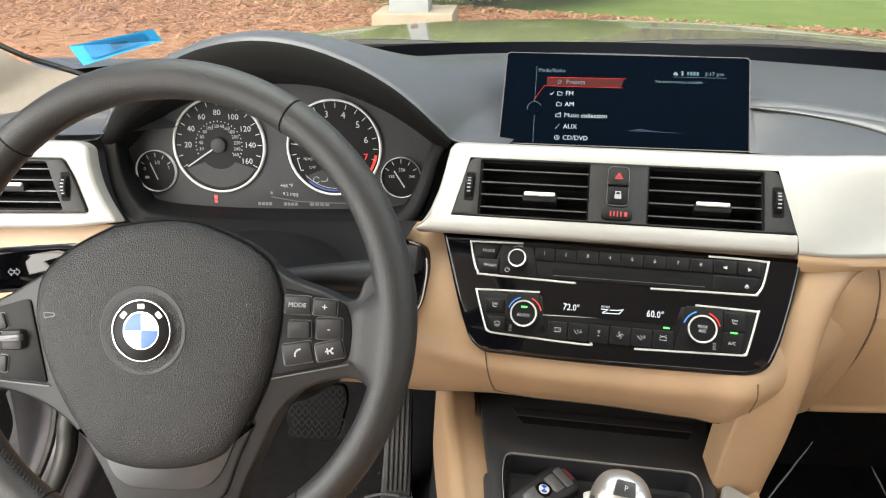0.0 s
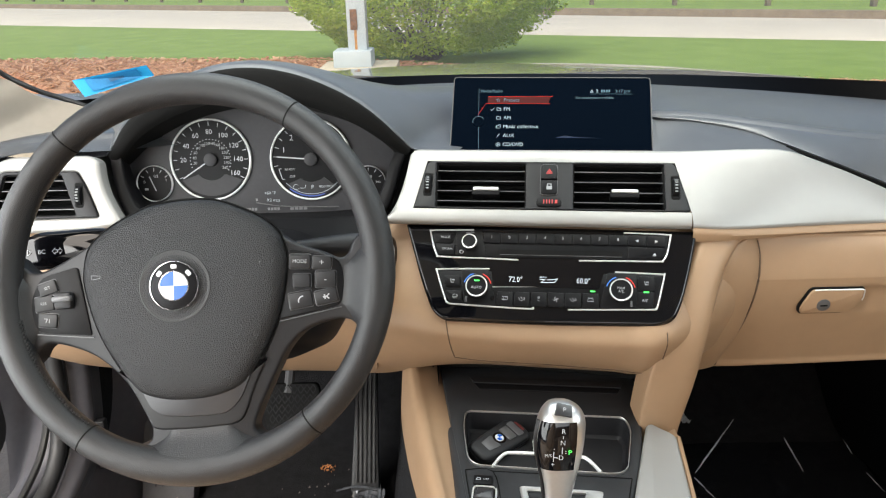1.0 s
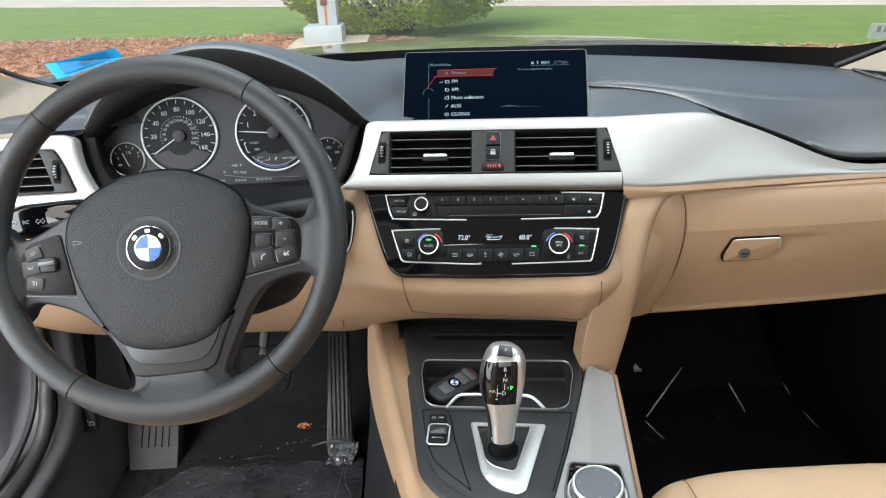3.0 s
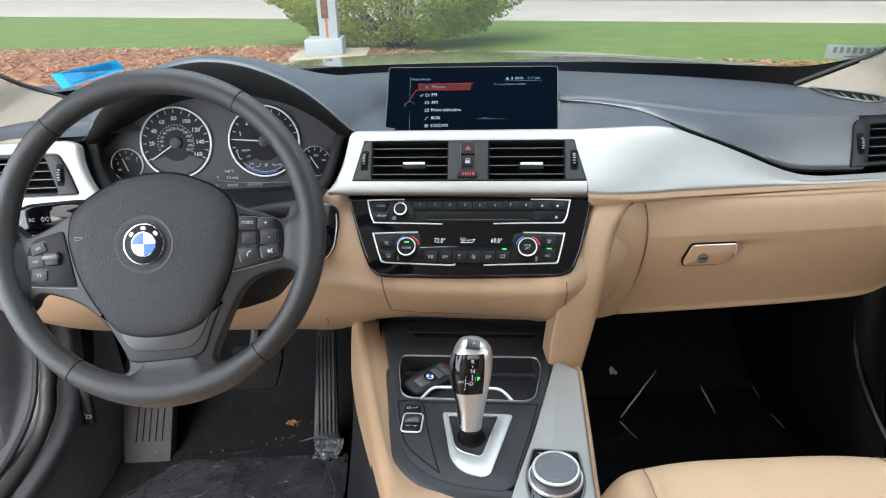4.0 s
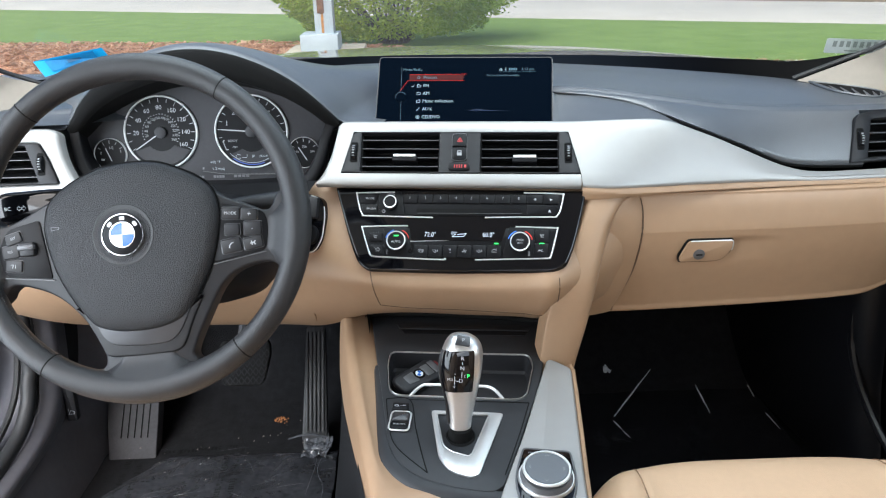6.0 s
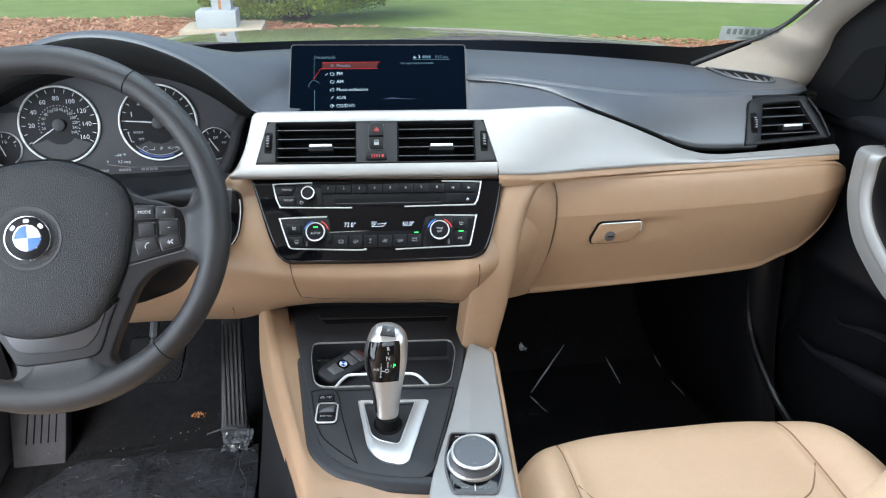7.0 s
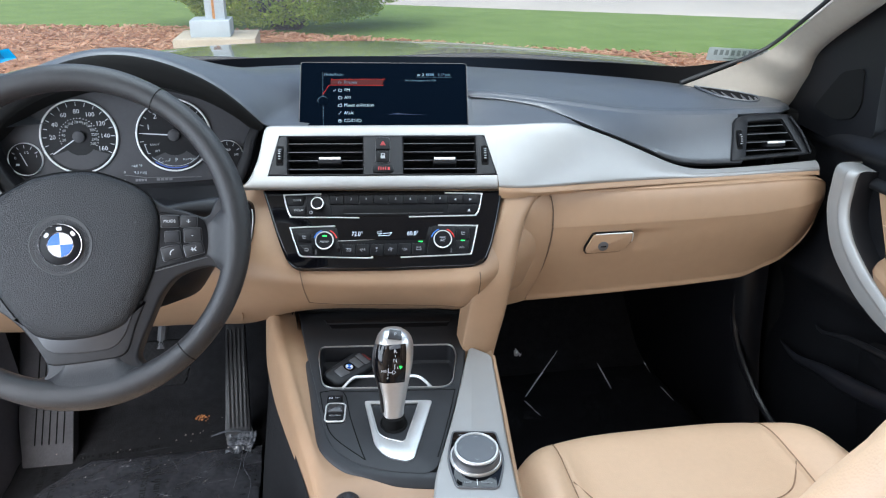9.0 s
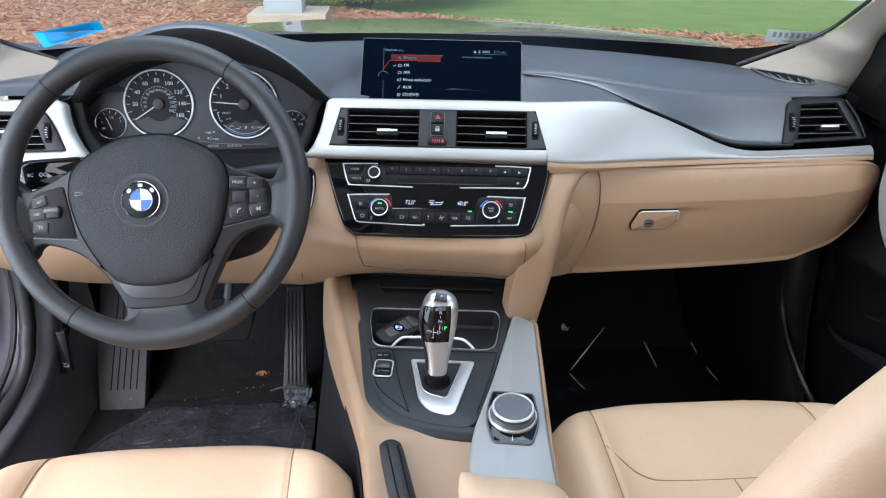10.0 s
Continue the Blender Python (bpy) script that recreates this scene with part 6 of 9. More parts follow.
part("side_leather", flare(187, 0.148, 0.0315, 0.041, -0.0036, 0.0, 0.010), black_leather, sw, "black leather flowing from spoke to rim", sharp=70)
# button pods
pod_r = rounded([(0.0900, 0.0160), (0.1350, 0.0035), (0.1385, -0.0146), (0.1340, -0.0390), (0.0770, -0.0470)][::-1], [0.004, 0.008, 0.012, 0.008, 0.004], 4)
pod_l = rounded([(-0.1050, 0.0180), (-0.1400, 0.0110), (-0.1500, -0.0080), (-0.1500, -0.0240), (-0.1455, -0.0390), (-0.0950, -0.0460)], [0.004, 0.008, 0.010, 0.010, 0.008, 0.003], 4)
for nm, pod in (("right", pod_r), ("left", pod_l)):
    part("button_pod", prism(pod, WHEEL, -0.008, -0.0028, 0.0008), key_black, spokes, "matt black button pod")
part("pod_rule", tube([WHEEL @ Vector(p) for p in ((-0.0930, -0.0480, -0.003), (-0.122, -0.0440, -0.003), (-0.1455, -0.0405, -0.003))], 0.0006, 6), satin_grey, spokes, "grey rule")
part("pod_rule", tube([WHEEL @ Vector(p) for p in ((0.0770, -0.0485, -0.003), (0.105, -0.0445, -0.003), (0.1340, -0.0405, -0.003))], 0.0006, 6), satin_grey, spokes, "grey rule")
for x, y, w, h, tilt, word in ((0.0998, 0.0034, 0.0195, 0.0130, -6, "MODE"), (0.1196, 0.0006, 0.0175, 0.0118, -8, "+"), (0.1004, -0.0140, 0.0160, 0.0125, -4, ""), (0.1218, -0.0145, 0.0190, 0.0150, -4, "-"), (0.0979, -0.0308, 0.0215, 0.0150, 6, "phone"), (0.1212, -0.0300, 0.0205, 0.0130, 8, "talk")):
    MBT = WHEEL @ pose(x, y, 0, 0, 0, tilt)
    b = part("button", prism(rounded(rect(0, 0, w, h), 0.0018, 3), MBT, -0.004, -0.0010 if word else 0.0016, 0.0010), satin_black if word else black_soft, spokes)
    part("button_edge", tube([MBT @ Vector((p.x, p.y, -0.0026)) for p in rounded(rect(0, 0, w + 0.0006, h + 0.0006), 0.0018, 3)], 0.0004, 4, closed=True), satin_grey, b)
    if word in ("MODE", "+", "-"):
        letters("word", word, 0.0046 if word == "MODE" else 0.0080, MBT, mark, b, 0, 0, -0.0007)
    elif word:
        part("symbol", strokes(MBT, [arc(0.0022, -0.0016, 0.0042, 80, 190, 8)] if word == "phone" else [[(-0.0030, 0), (0.0006, 0)], [(0.0024, -0.0026), (0.0006, 0), (0.0032, 0.0018)], [(-0.0012, 0.0022), (-0.0012, -0.0022)]], 0.0012, -0.0007), mark, b)
for x, y, w, h, tilt, word in ((-0.1330, 0.0006, 0.0170, 0.0118, 14, "SET"), (-0.1371, -0.0134, 0.0180, 0.0138, 4, "RES"), (-0.1345, -0.0288, 0.0180, 0.0125, -8, "")):
    MBT = WHEEL @ pose(x, y, 0, 0, 0, tilt)
    b = part("button", prism(rounded(rect(0, 0, w, h), 0.0020, 3), MBT, -0.004, -0.0006, 0.0010), satin_black, spokes)
    part("button_edge", tube([MBT @ Vector((p.x, p.y, -0.0026)) for p in rounded(rect(0, 0, w + 0.0006, h + 0.0006), 0.0020, 3)], 0.0004, 4, closed=True), satin_grey, b)
    if word:
        letters("word", word, 0.0038, MBT, dim_mark, b, 0, 0, -0.0003)
    else:
        part("symbol", strokes(MBT, [[(-0.003, 0.0015), (0.0, 0.0015), (-0.0012, -0.0022)], [(0.002, 0.002), (0.002, -0.002)]], 0.0008, -0.0003), dim_mark, b)
rocker = part("rocker", prism(rounded(rect(-0.1182, -0.0122, 0.0165, 0.0150), 0.003, 4), WHEEL, -0.004, 0.0030, 0.0024), black_soft, spokes)
part("rocker_bar", prism(rounded(rect(-0.1182, -0.0105, 0.0180, 0.0052), 0.002, 4), WHEEL, 0.0010, 0.0052, 0.0018), satin_grey, rocker, "grey toggle bar")
# column and stalks
col = thing("steering_column", (-0.36, 0.20, 0.72), "black steering column cover with stalks", "steering column")
rows = []
for y, cx, cz, hw, hz in ((0.045, -0.345, 0.806, 0.055, 0.030), (0.055, -0.343, 0.798, 0.072, 0.044), (0.08, -0.340, 0.785, 0.086, 0.056), (0.13, -0.336, 0.770, 0.096, 0.058), (0.20, -0.335, 0.764, 0.10, 0.060), (0.29, -0.335, 0.76, 0.10, 0.05)):
    rows.append([Vector((cx + hw * math.copysign(abs(math.cos(a)) ** 0.8, math.cos(a)), y, cz + hz * math.copysign(abs(math.sin(a)) ** 0.8, math.sin(a)) - 0.1 * hw * math.cos(a))) for a in (math.tau * k / 44 for k in range(44))])
bm = bmesh.new()
skin(bm, rows, closed=True, caps=True)
part("column_cover", bm, vent_black, col, sharp=60)
part("column_shroud", surface([[(-0.50, 0.279, 0.822), (-0.34, 0.279, 0.820), (-0.20, 0.279, 0.822)], [(-0.45, 0.23, 0.800), (-0.34, 0.23, 0.812), (-0.22, 0.23, 0.800)], [(-0.43, 0.14, 0.775), (-0.336, 0.14, 0.826), (-0.24, 0.14, 0.775)]], 12, 16), vent_black, col, "black shroud between column and instruments")
MS = frame_at((-0.490, 0.062, 0.866), (1, 0.1, 0.02), (0, 0.34, 0.94))
stalk = part("stalk", prism(rounded([(-0.046, -0.020), (0.030, -0.018), (0.060, -0.006), (0.060, 0.010), (0.034, 0.018), (-0.030, 0.017), (-0.044, 0.008)], [0.008, 0.01, 0.006, 0.006, 0.01, 0.01, 0.01], 5), MS, -0.022, 0.0, 0.007, 4), gloss, col, "black indicator stalk")
letters("word", "BC", 0.0058, MS, mark, stalk, -0.0225, -0.002, 0.0006)
part("symbol", strokes(MS, [[(-0.0355, -0.005), (-0.0355, 0.001), (-0.0320, -0.002), (-0.0355, -0.005)], [(-0.0125, -0.002), (-0.0100, 0.0010), (-0.0100, -0.0008), (-0.0078, -0.0008), (-0.0078, -0.0032), (-0.0100, -0.0032), (-0.0100, -0.0050), (-0.0125, -0.002)], [(-0.0030, -0.002), (-0.0055, 0.0010), (-0.0055, -0.0008), (-0.0072, -0.0008), (-0.0072, -0.0032), (-0.0055, -0.0032), (-0.0055, -0.0050), (-0.0030, -0.002)]], 0.0006, 0.0006), mark, stalk)
part("stalk_tip", lathe([(0.0, 0.0), (0.011, 0.001), (0.012, 0.012), (0.008, 0.014), (0.0, 0.014)], MS @ pose(-0.046, -0.004, -0.011, 0, -90, 0), 20), rubber, stalk, "black end button")
part("stalk", tube(spline([(-0.30, 0.09, 0.845), (-0.23, 0.085, 0.853), (-0.19, 0.085, 0.852)], 8), [0.010, 0.010, 0.011, 0.012, 0.013, 0.014, 0.014, 0.013, 0.009], 12), black_soft, col, "black wiper stalk")

# ---- centre console ----
CON = frame_at((0, 0.072, 0.567), (1, 0, 0), (0, 1, 0.12))
zc = lambda y: 0.567 + 0.12 * (y - 0.072)
console = thing("centre_console", (0, 0.0, 0.2), "tan and black centre console between the seats", "centre console")
edge = [(-0.186, 0.36, -0.142), (-0.182, 0.304, -0.136), (-0.168, 0.21, -0.124), (-0.154, 0.13, -0.116), (-0.137, 0.04, -0.103), (-0.127, -0.01, -0.088), (-0.120, -0.045, -0.052), (-0.116, -0.067, 0.02), (-0.110, -0.12, 0.03), (-0.106, -0.19, 0.03), (-0.104, -0.30, 0.03), (-0.102, -0.60, 0.03)]
def deep(y):
    f = min(1, max(0, (y + 0.10) / 0.40))
    return 0.040 + 0.060 * f * f * (3 - 2 * f)


rows = [[(xo - 0.012 * deep(y) / 0.1, y, zc(y) - deep(y)), (xo - 0.007 * deep(y) / 0.1, y, zc(y) - 0.4 * deep(y)), (xo, y, zc(y) - 0.006), (xo + 0.010, y, zc(y) + 0.001), ((xo + xi) / 2, y, zc(y) - 0.002 - (0.012 if y < -0.1 else 0)), (xi, y, zc(y) - 0.006)] for xo, y, xi in edge]
part("left_flank", surface(rows, 60, 24), tan, console, "tan vinyl console flank", sharp=70)
edge_r = [(0.150, 0.20), (0.151, 0.13), (0.142, 0.05), (0.131, -0.04), (0.125, -0.10), (0.120, -0.18), (0.119, -0.30), (0.118, -0.60)]
part("right_flank", surface([[(x - 0.012, y, zc(y) - 0.006), (x - 0.001, y, zc(y) - 0.0015), (x + 0.001, y, zc(y) - 0.006), (x + 0.003, y, zc(y) - 0.035), (x + 0.004, y, zc(y) - 0.07)] for x, y in edge_r], 40, 14), tan, console, "tan vinyl edge of the console", sharp=70)
part("tunnel_left", surface([[(xo - 0.006 if y < 0.5 else xo - 0.010, y, zc(y) - 0.8 * deep(y)), (xo - 0.020, y, 0.36), (xo - 0.045, y, 0.19)] for xo, y, xi in [(-0.20, 0.9, 0), (-0.19, 0.6, 0), *edge]], 40, 10), carpet, console, "black carpeted tunnel side")
part("tunnel_right", surface([[(x + 0.002, y, zc(y) - 0.05), (x + 0.010, y, 0.36), (x + 0.03, y, 0.19)] for x, y in [(0.17, 0.9), (0.16, 0.6), *edge_r]], 40, 10), carpet, console, "black carpeted tunnel side")
tray_hole = rounded([(-0.1030, 0.0330), (0.0765, 0.0130), (0.0965, 0.0880), (0.0930, 0.1110), (-0.1040, 0.1290), (-0.1075, 0.1000)], [0.020, 0.020, 0.03, 0.010, 0.010, 0.03], 6)
plate_out = rounded([(-0.137, 0.230), (-0.124, 0.120), (-0.111, 0.019), (-0.103, -0.050), (-0.094, -0.082), (-0.066, -0.113), (-0.027, -0.131), (0.019, -0.141), (0.034, -0.131), (0.062, -0.057), (0.100, 0.048), (0.113, 0.103), (0.125, 0.230)], [0.004, 0.05, 0.05, 0.04, 0.02, 0.02, 0.03, 0.01, 0.008, 0.05, 0.05, 0.04, 0.004], 5)
sh_hole = rounded([(-0.030, -0.013), (0.022, -0.018), (-0.003, -0.080), (-0.022, -0.072)], 0.006, 4)
part("black_plate", plate(plate_out, [tray_hole, sh_hole], CON, -0.012, 0.0045, 0.003), console_grey, console, "dark grey console plate", sharp=30)
lip_pts = spline([Vector((x, y, 0)) for x, y in ((-0.1225, 0.100), (-0.1130, 0.030), (-0.1050, -0.040), (-0.0960, -0.078), (-0.0680, -0.1115), (-0.0270, -0.1295), (0.0200, -0.1395), (0.0330, -0.1405))], 48)
bm = bmesh.new()
rows = []
for a, p in enumerate(lip_pts):
    e = (lip_pts[min(a + 1, 48)] - lip_pts[max(a - 1, 0)]).normalized()
    n = Vector((e.y, -e.x, 0))
    n = n if n.x < 0 or n.y < 0 else -n
    k = 0.25 + 0.75 * min(1, a / 20)
    rows.append([CON @ (p - n * 0.002 + Vector((0, 0, 0.0030))), CON @ (p + n * 0.003 * k + Vector((0, 0, 0.0032))), CON @ (p + n * 0.009 * k + Vector((0, 0, 0.0015))), CON @ (p + n * 0.016 * k + Vector((0, 0, -0.0045))), CON @ (p + n * 0.017 * k + Vector((0, 0, -0.012)))])
skin(bm, rows)
part("plate_lip", bm, console_grey, console, "rounded dark grey lip of the plate", sharp=70)
for pts in ([(-0.1066, 0.0256), (-0.0752, 0.0227), (-0.0680, -0.03), (-0.0592, -0.0837), (-0.0540, -0.108)], [(-0.0752, 0.0227), (0.0, 0.0155), (0.0795, 0.0078)], [(-0.1066, 0.0256), (-0.1020, -0.02), (-0.092, -0.062), (-0.0540, -0.108)], [(0.0795, 0.0078), (0.062, -0.045), (0.036, -0.115)]):
    part("plate_gap", tube(spline([CON @ Vector((*p, 0.0044)) for p in pts], 16), 0.0008, 6), void, console, "fine dark gap")
# cubby under the radio
part("cubby", surface([[(-0.142, 0.300, 0.60), (-0.137, 0.30, 0.55), (0.128, 0.28, 0.55), (0.128, 0.275, 0.59)], [(-0.142, 0.36, 0.615), (-0.137, 0.36, 0.55), (0.128, 0.34, 0.55), (0.128, 0.34, 0.60)], [(-0.14, 0.40, 0.62), (-0.13, 0.40, 0.56), (0.12, 0.38, 0.56), (0.128, 0.38, 0.60)]], 4, 12), void, console)
part("cubby_back", box(-0.006, 0.40, 0.58, 0.28, 0.01, 0.12), void, console)
part("cubby_shelf", surface([[(-0.135, 0.295, 0.588), (0.122, 0.275, 0.574)], [(-0.118, 0.300, 0.572), (0.108, 0.282, 0.560)], [(-0.116, 0.335, 0.566), (0.106, 0.32, 0.555)], [(-0.114, 0.34, 0.59), (0.104, 0.325, 0.58)]], 12, 4), vent_black, console, "black stepped cubby floor")
part("cubby_lip", tube([(-0.14, 0.292, 0.603), (-0.06, 0.288, 0.603), (0.05, 0.276, 0.599), (0.125, 0.262, 0.594)], 0.005, 8), void, console)
part("cubby_step", prism([(-0.085, 0.172), (0.094, 0.157), (0.106, 0.181), (-0.097, 0.197)], CON, 0.002, 0.0052, 0.001), vent_black, console, "raised step of the cubby floor")
part("step_edge", prism([(-0.092, 0.184), (0.100, 0.1665), (0.1055, 0.180), (-0.0965, 0.196)], CON, 0.0052, 0.0070, 0.0012), satin_black, console, "satin black step edge")
for x0, y0, y1, x1 in ((-0.134, 0.26, 0.40, -0.140), (0.118, 0.25, 0.38, 0.124)):
    part("cubby_side", surface([[(x0, y0, 0.52), (x1, y0, 0.615)], [(x0, y1, 0.52), (x1, y1, 0.62)]], 4, 4), void, console)
# silver band
band = rounded([(0.098, 0.044), (0.1150, 0.0930), (0.1220, 0.0955), (0.1465, 0.0740), (0.1375, -0.015), (0.125, -0.130), (0.118, -0.24), (0.117, -0.45), (0.008, -0.45), (0.013, -0.215), (0.027, -0.149), (0.067, -0.047)][::-1], [0.03, 0.02, 0.03, 0.02, 0.01, 0.05, 0.05, 0.05, 0.008, 0.006, 0.004, 0.02], 5)
part("silver_band", prism(band, CON, -0.03, 0.0085, 0.004, 3), silver, console, "satin silver band")
part("band_piping", tube(spline([CON @ Vector((*p, 0.003)) for p in ((0.1495, 0.075), (0.139, -0.031), (0.126, -0.155), (0.120, -0.24), (0.119, -0.45))], 24), 0.0028, 8), tan, console, "tan piping")
# coin tray
tray = thing("coin_tray", (0, 0.15, 0.55), "black cup tray with a thin chrome rim", "tray")
part("rim", hoop(tray_hole, inset(tray_hole, 0.0011), CON, 0.0005, 0.0058, 0.0004), lever_metal, tray, "thin chrome rim")
ins = inset(tray_hole, 0.002)
bm = bmesh.new()
skin(bm, [[CON @ Vector((p.x, p.y, 0.004)) for p in ins], [CON @ Vector((p.x, p.y, -0.022)) for p in inset(tray_hole, 0.004)], [CON @ Vector((p.x, p.y, -0.026)) for p in inset(tray_hole, 0.008)]], closed=True)
part("wall", bm, black_soft, tray)
part("base", prism(inset(tray_hole, 0.006), CON, -0.030, -0.0255), black_soft, tray)
part("cup_bar", tube(spline([CON @ Vector((*p, 0.0035)) for p in ((-0.0760, 0.0295), (-0.0680, 0.0420), (-0.0595, 0.0512), (-0.0500, 0.0530), (-0.010, 0.0495), (0.0200, 0.0462), (0.0320, 0.0430), (0.0390, 0.0350), (0.0470, 0.0185))], 36), 0.0021, 8), bright, tray, "bright wire bar")

edge_white = mat("white_card", (0.62, 0.61, 0.58), 0.5, vary=0.08)
leaf_red = mat("dull_red_plastic", (0.13, 0.02, 0.018), 0.5)
# car key lying in the tray
fob = thing("car_key", (-0.066, 0.15, 0.56), "black car key fob with silver inlay lying in the tray", "car key")
MK = CON @ pose(-0.0645, 0.0905, -0.011, 12, 4, 43)
part("case", prism(rounded([(-0.040, -0.0165), (0.040, -0.0195), (0.044, 0.0), (0.040, 0.0195), (-0.040, 0.0165)], [0.012, 0.008, 0.01, 0.008, 0.012], 5), MK, -0.012, 0.004, 0.005, 3), black_soft, fob)
part("seam", tube([MK @ Vector((p.x, p.y, -0.004)) for p in rounded([(-0.040, -0.0165), (0.040, -0.0195), (0.044, 0.0), (0.040, 0.0195), (-0.040, 0.0165)], [0.012, 0.008, 0.01, 0.008, 0.012], 5)], 0.0006, 6, closed=True), void, fob)
part("inlay", prism(rounded([(-0.024, -0.0075), (-0.006, -0.0095), (-0.006, 0.0095), (-0.024, 0.0075)], 0.002, 3), MK, 0.003, 0.0046, 0.0006), satin_grey, fob, "grey button")
part("inlay", prism(rounded([(0.009, -0.010), (0.022, -0.010), (0.022, 0.010), (0.009, 0.010)], 0.002, 3), MK, 0.003, 0.0046, 0.0006), satin_grey, fob, "grey button")
part("inlay", prism(rounded([(0.024, -0.0115), (0.034, -0.012), (0.034, 0.012), (0.024, 0.0115)], 0.002, 3), MK, 0.003, 0.0046, 0.0006), satin_grey, fob, "grey button")
part("emblem_dish", lathe([(0.0085, 0.003), (0.0085, 0.0047), (0.0, 0.0047)], MK @ pose(0.0005, 0, 0), 24), gloss, fob)
part("emblem", lathe([(0.0055, 0.003), (0.0055, 0.0052), (0.0, 0.0055)], MK @ pose(0.0005, 0, 0), 24), roundel_white, fob, "round blue and white emblem")
for k in (0, 2):
    part("emblem_quarter", prism([(0, 0)] + circle(0, 0, 0.0045, 8, k * 1.571, k * 1.571 + 1.571), MK @ pose(0.0005, 0, 0), 0.004, 0.0060), roundel_blue, fob)
part("red_button", prism(rounded(rect(0.0365, 0.0, 0.003, 0.016), 0.001, 2), MK, 0.003, 0.0046), leaf_red, fob, "small red button")
part("tag", prism(rounded([(0.036, -0.030), (0.080, -0.034), (0.086, -0.012), (0.044, -0.010)], 0.003, 3), CON @ pose(-0.067, 0.090, -0.016, 0, 0, 20), 0.000, 0.0012), edge_white, fob, "white paper key tag")
part("tag", prism(rounded([(0.0, 0.0), (0.038, 0.004), (0.040, 0.012), (0.002, 0.012)], 0.002, 3), CON @ pose(0.014, 0.112, -0.010, 10, 8, 4), 0.000, 0.0012), edge_white, fob, "pale plastic tag end")

# gear selector
sel = thing("gear_selector", (-0.012, 0.03, 0.55), "silver gear selector with black gate panel in a silver frame", "gear selector")
v_out = rounded([(-0.0475, -0.0025), (0.0440, -0.0130), (0.0062, -0.1145), (-0.0030, -0.1190), (-0.0270, -0.1095), (-0.0405, -0.0870)], [0.004, 0.004, 0.012, 0.006, 0.012, 0.014], 6)
v_in = rounded([(-0.0405, -0.0090), (0.0252, -0.0150), (-0.0005, -0.0825), (-0.0050, -0.0860), (-0.0262, -0.0765), (-0.0345, -0.0660)], [0.003, 0.003, 0.005, 0.004, 0.006, 0.012], 6)
part("frame", hoop(v_out, v_in, CON, 0.002, 0.0080, 0.0014), satin_metal, sel, "satin silver shield-shaped frame", sharp=22)
part("frame_edge", tube([CON @ Vector((p.x, p.y, 0.0072)) for p in v_in], 0.0007, 6, closed=True), satin_metal, sel, "polished inner edge")
part("gate", prism(inset(v_in, -0.001), CON, -0.012, 0.0035), console_grey, sel, "dark gate plate")
MG = CON @ pose(-0.0125, -0.0480, 0)
part("boot", lathe([(0.0185, 0.001), (0.0185, 0.0042), (0.0165, 0.0056), (0.0152, 0.0050), (0.0145, 0.010), (0.0142, 0.020), (0.0, 0.020)], MG, 32), void, sel, "black rubber boot")
# centre x, height, half width of the lever
LEVER = [(-0.0130, 0.570, 0.0130), (-0.0122, 0.586, 0.0138), (-0.0112, 0.600, 0.0154), (-0.0107, 0.613, 0.0178), (-0.0105, 0.628, 0.0212), (-0.0102, 0.643, 0.0242), (-0.0096, 0.655, 0.0253), (-0.0088, 0.664, 0.0253), (-0.0080, 0.672, 0.0247), (-0.0075, 0.680, 0.0224), (-0.0080, 0.6865, 0.0182), (-0.0095, 0.6918, 0.0115), (-0.0100, 0.6940, 0.0045)]
lever_path = spline([Vector(p) for p in LEVER], 72)


def selector_ring(z, grow=0.0, a0=0.0, a1=math.tau, n=40, closed=True):
    for p, q in zip(lever_path, lever_path[1:]):
        if z <= q.y:
            break
    f = min(1, max(0, (z - p.y) / max(1e-9, q.y - p.y)))
    x0, w = p.x + (q.x - p.x) * f, p.z + (q.z - p.z) * f
    out = []
    for i in range(n):
        a = a0 + (a1 - a0) * i / (n if closed else n - 1)
        ex = lambda v: math.copysign(abs(v) ** 0.75, v)
        x, y = (w + grow) * ex(math.cos(a)), (w * 0.9 + grow) * ex(math.sin(a))
        out.append(Vector((x0 + x, 0.021 + 0.23 * (z - 0.562) + y * 0.96, z - 0.24 * y)))
    return out


bm = bmesh.new()
skin(bm, [selector_ring(p.y) for p in lever_path], closed=True, caps=True)
knob = part("lever", bm, lever_metal, sel, "satin silver lever", sharp=60)
bm = bmesh.new()
fa = []
for i in range(13):
    f = i / 12
    fa.append(selector_ring(0.627 + 0.050 * f, 0.0005, radians(197 + 12 * f), radians(300 - 4 * f), 24, False))
skin(bm, fa)
part("face", bm, gloss, knob, "glossy black gate display")
part("side_face", tube(spline([selector_ring(z, 0.0002, radians(196), radians(200), 2, False)[0] for z in (0.585, 0.610, 0.640, 0.662, 0.676)], 24), 0.0034, 8, flat=0.5), black_soft, knob, "dark side seam")
MF = frame_at((-0.010, 0.0205, 0.656), (1, -0.10, 0), (0.0, 0.23, 0.973))
for body, x, y, mt in (("R", 0.0012, 0.0190, mark), ("N", 0.0008, 0.0070, mark), ("D", -0.0009, -0.0085, mark), ("M/S", -0.0136, -0.0068, mark), ("-", -0.0077, 0.0008, mark), ("+", -0.0089, -0.0160, mark), ("P", 0.0078, -0.0025, green_led)):
    letters("letter", body, 0.0070 if len(body) == 1 else 0.0048, MF, mt, knob, x, y, 0.0030)
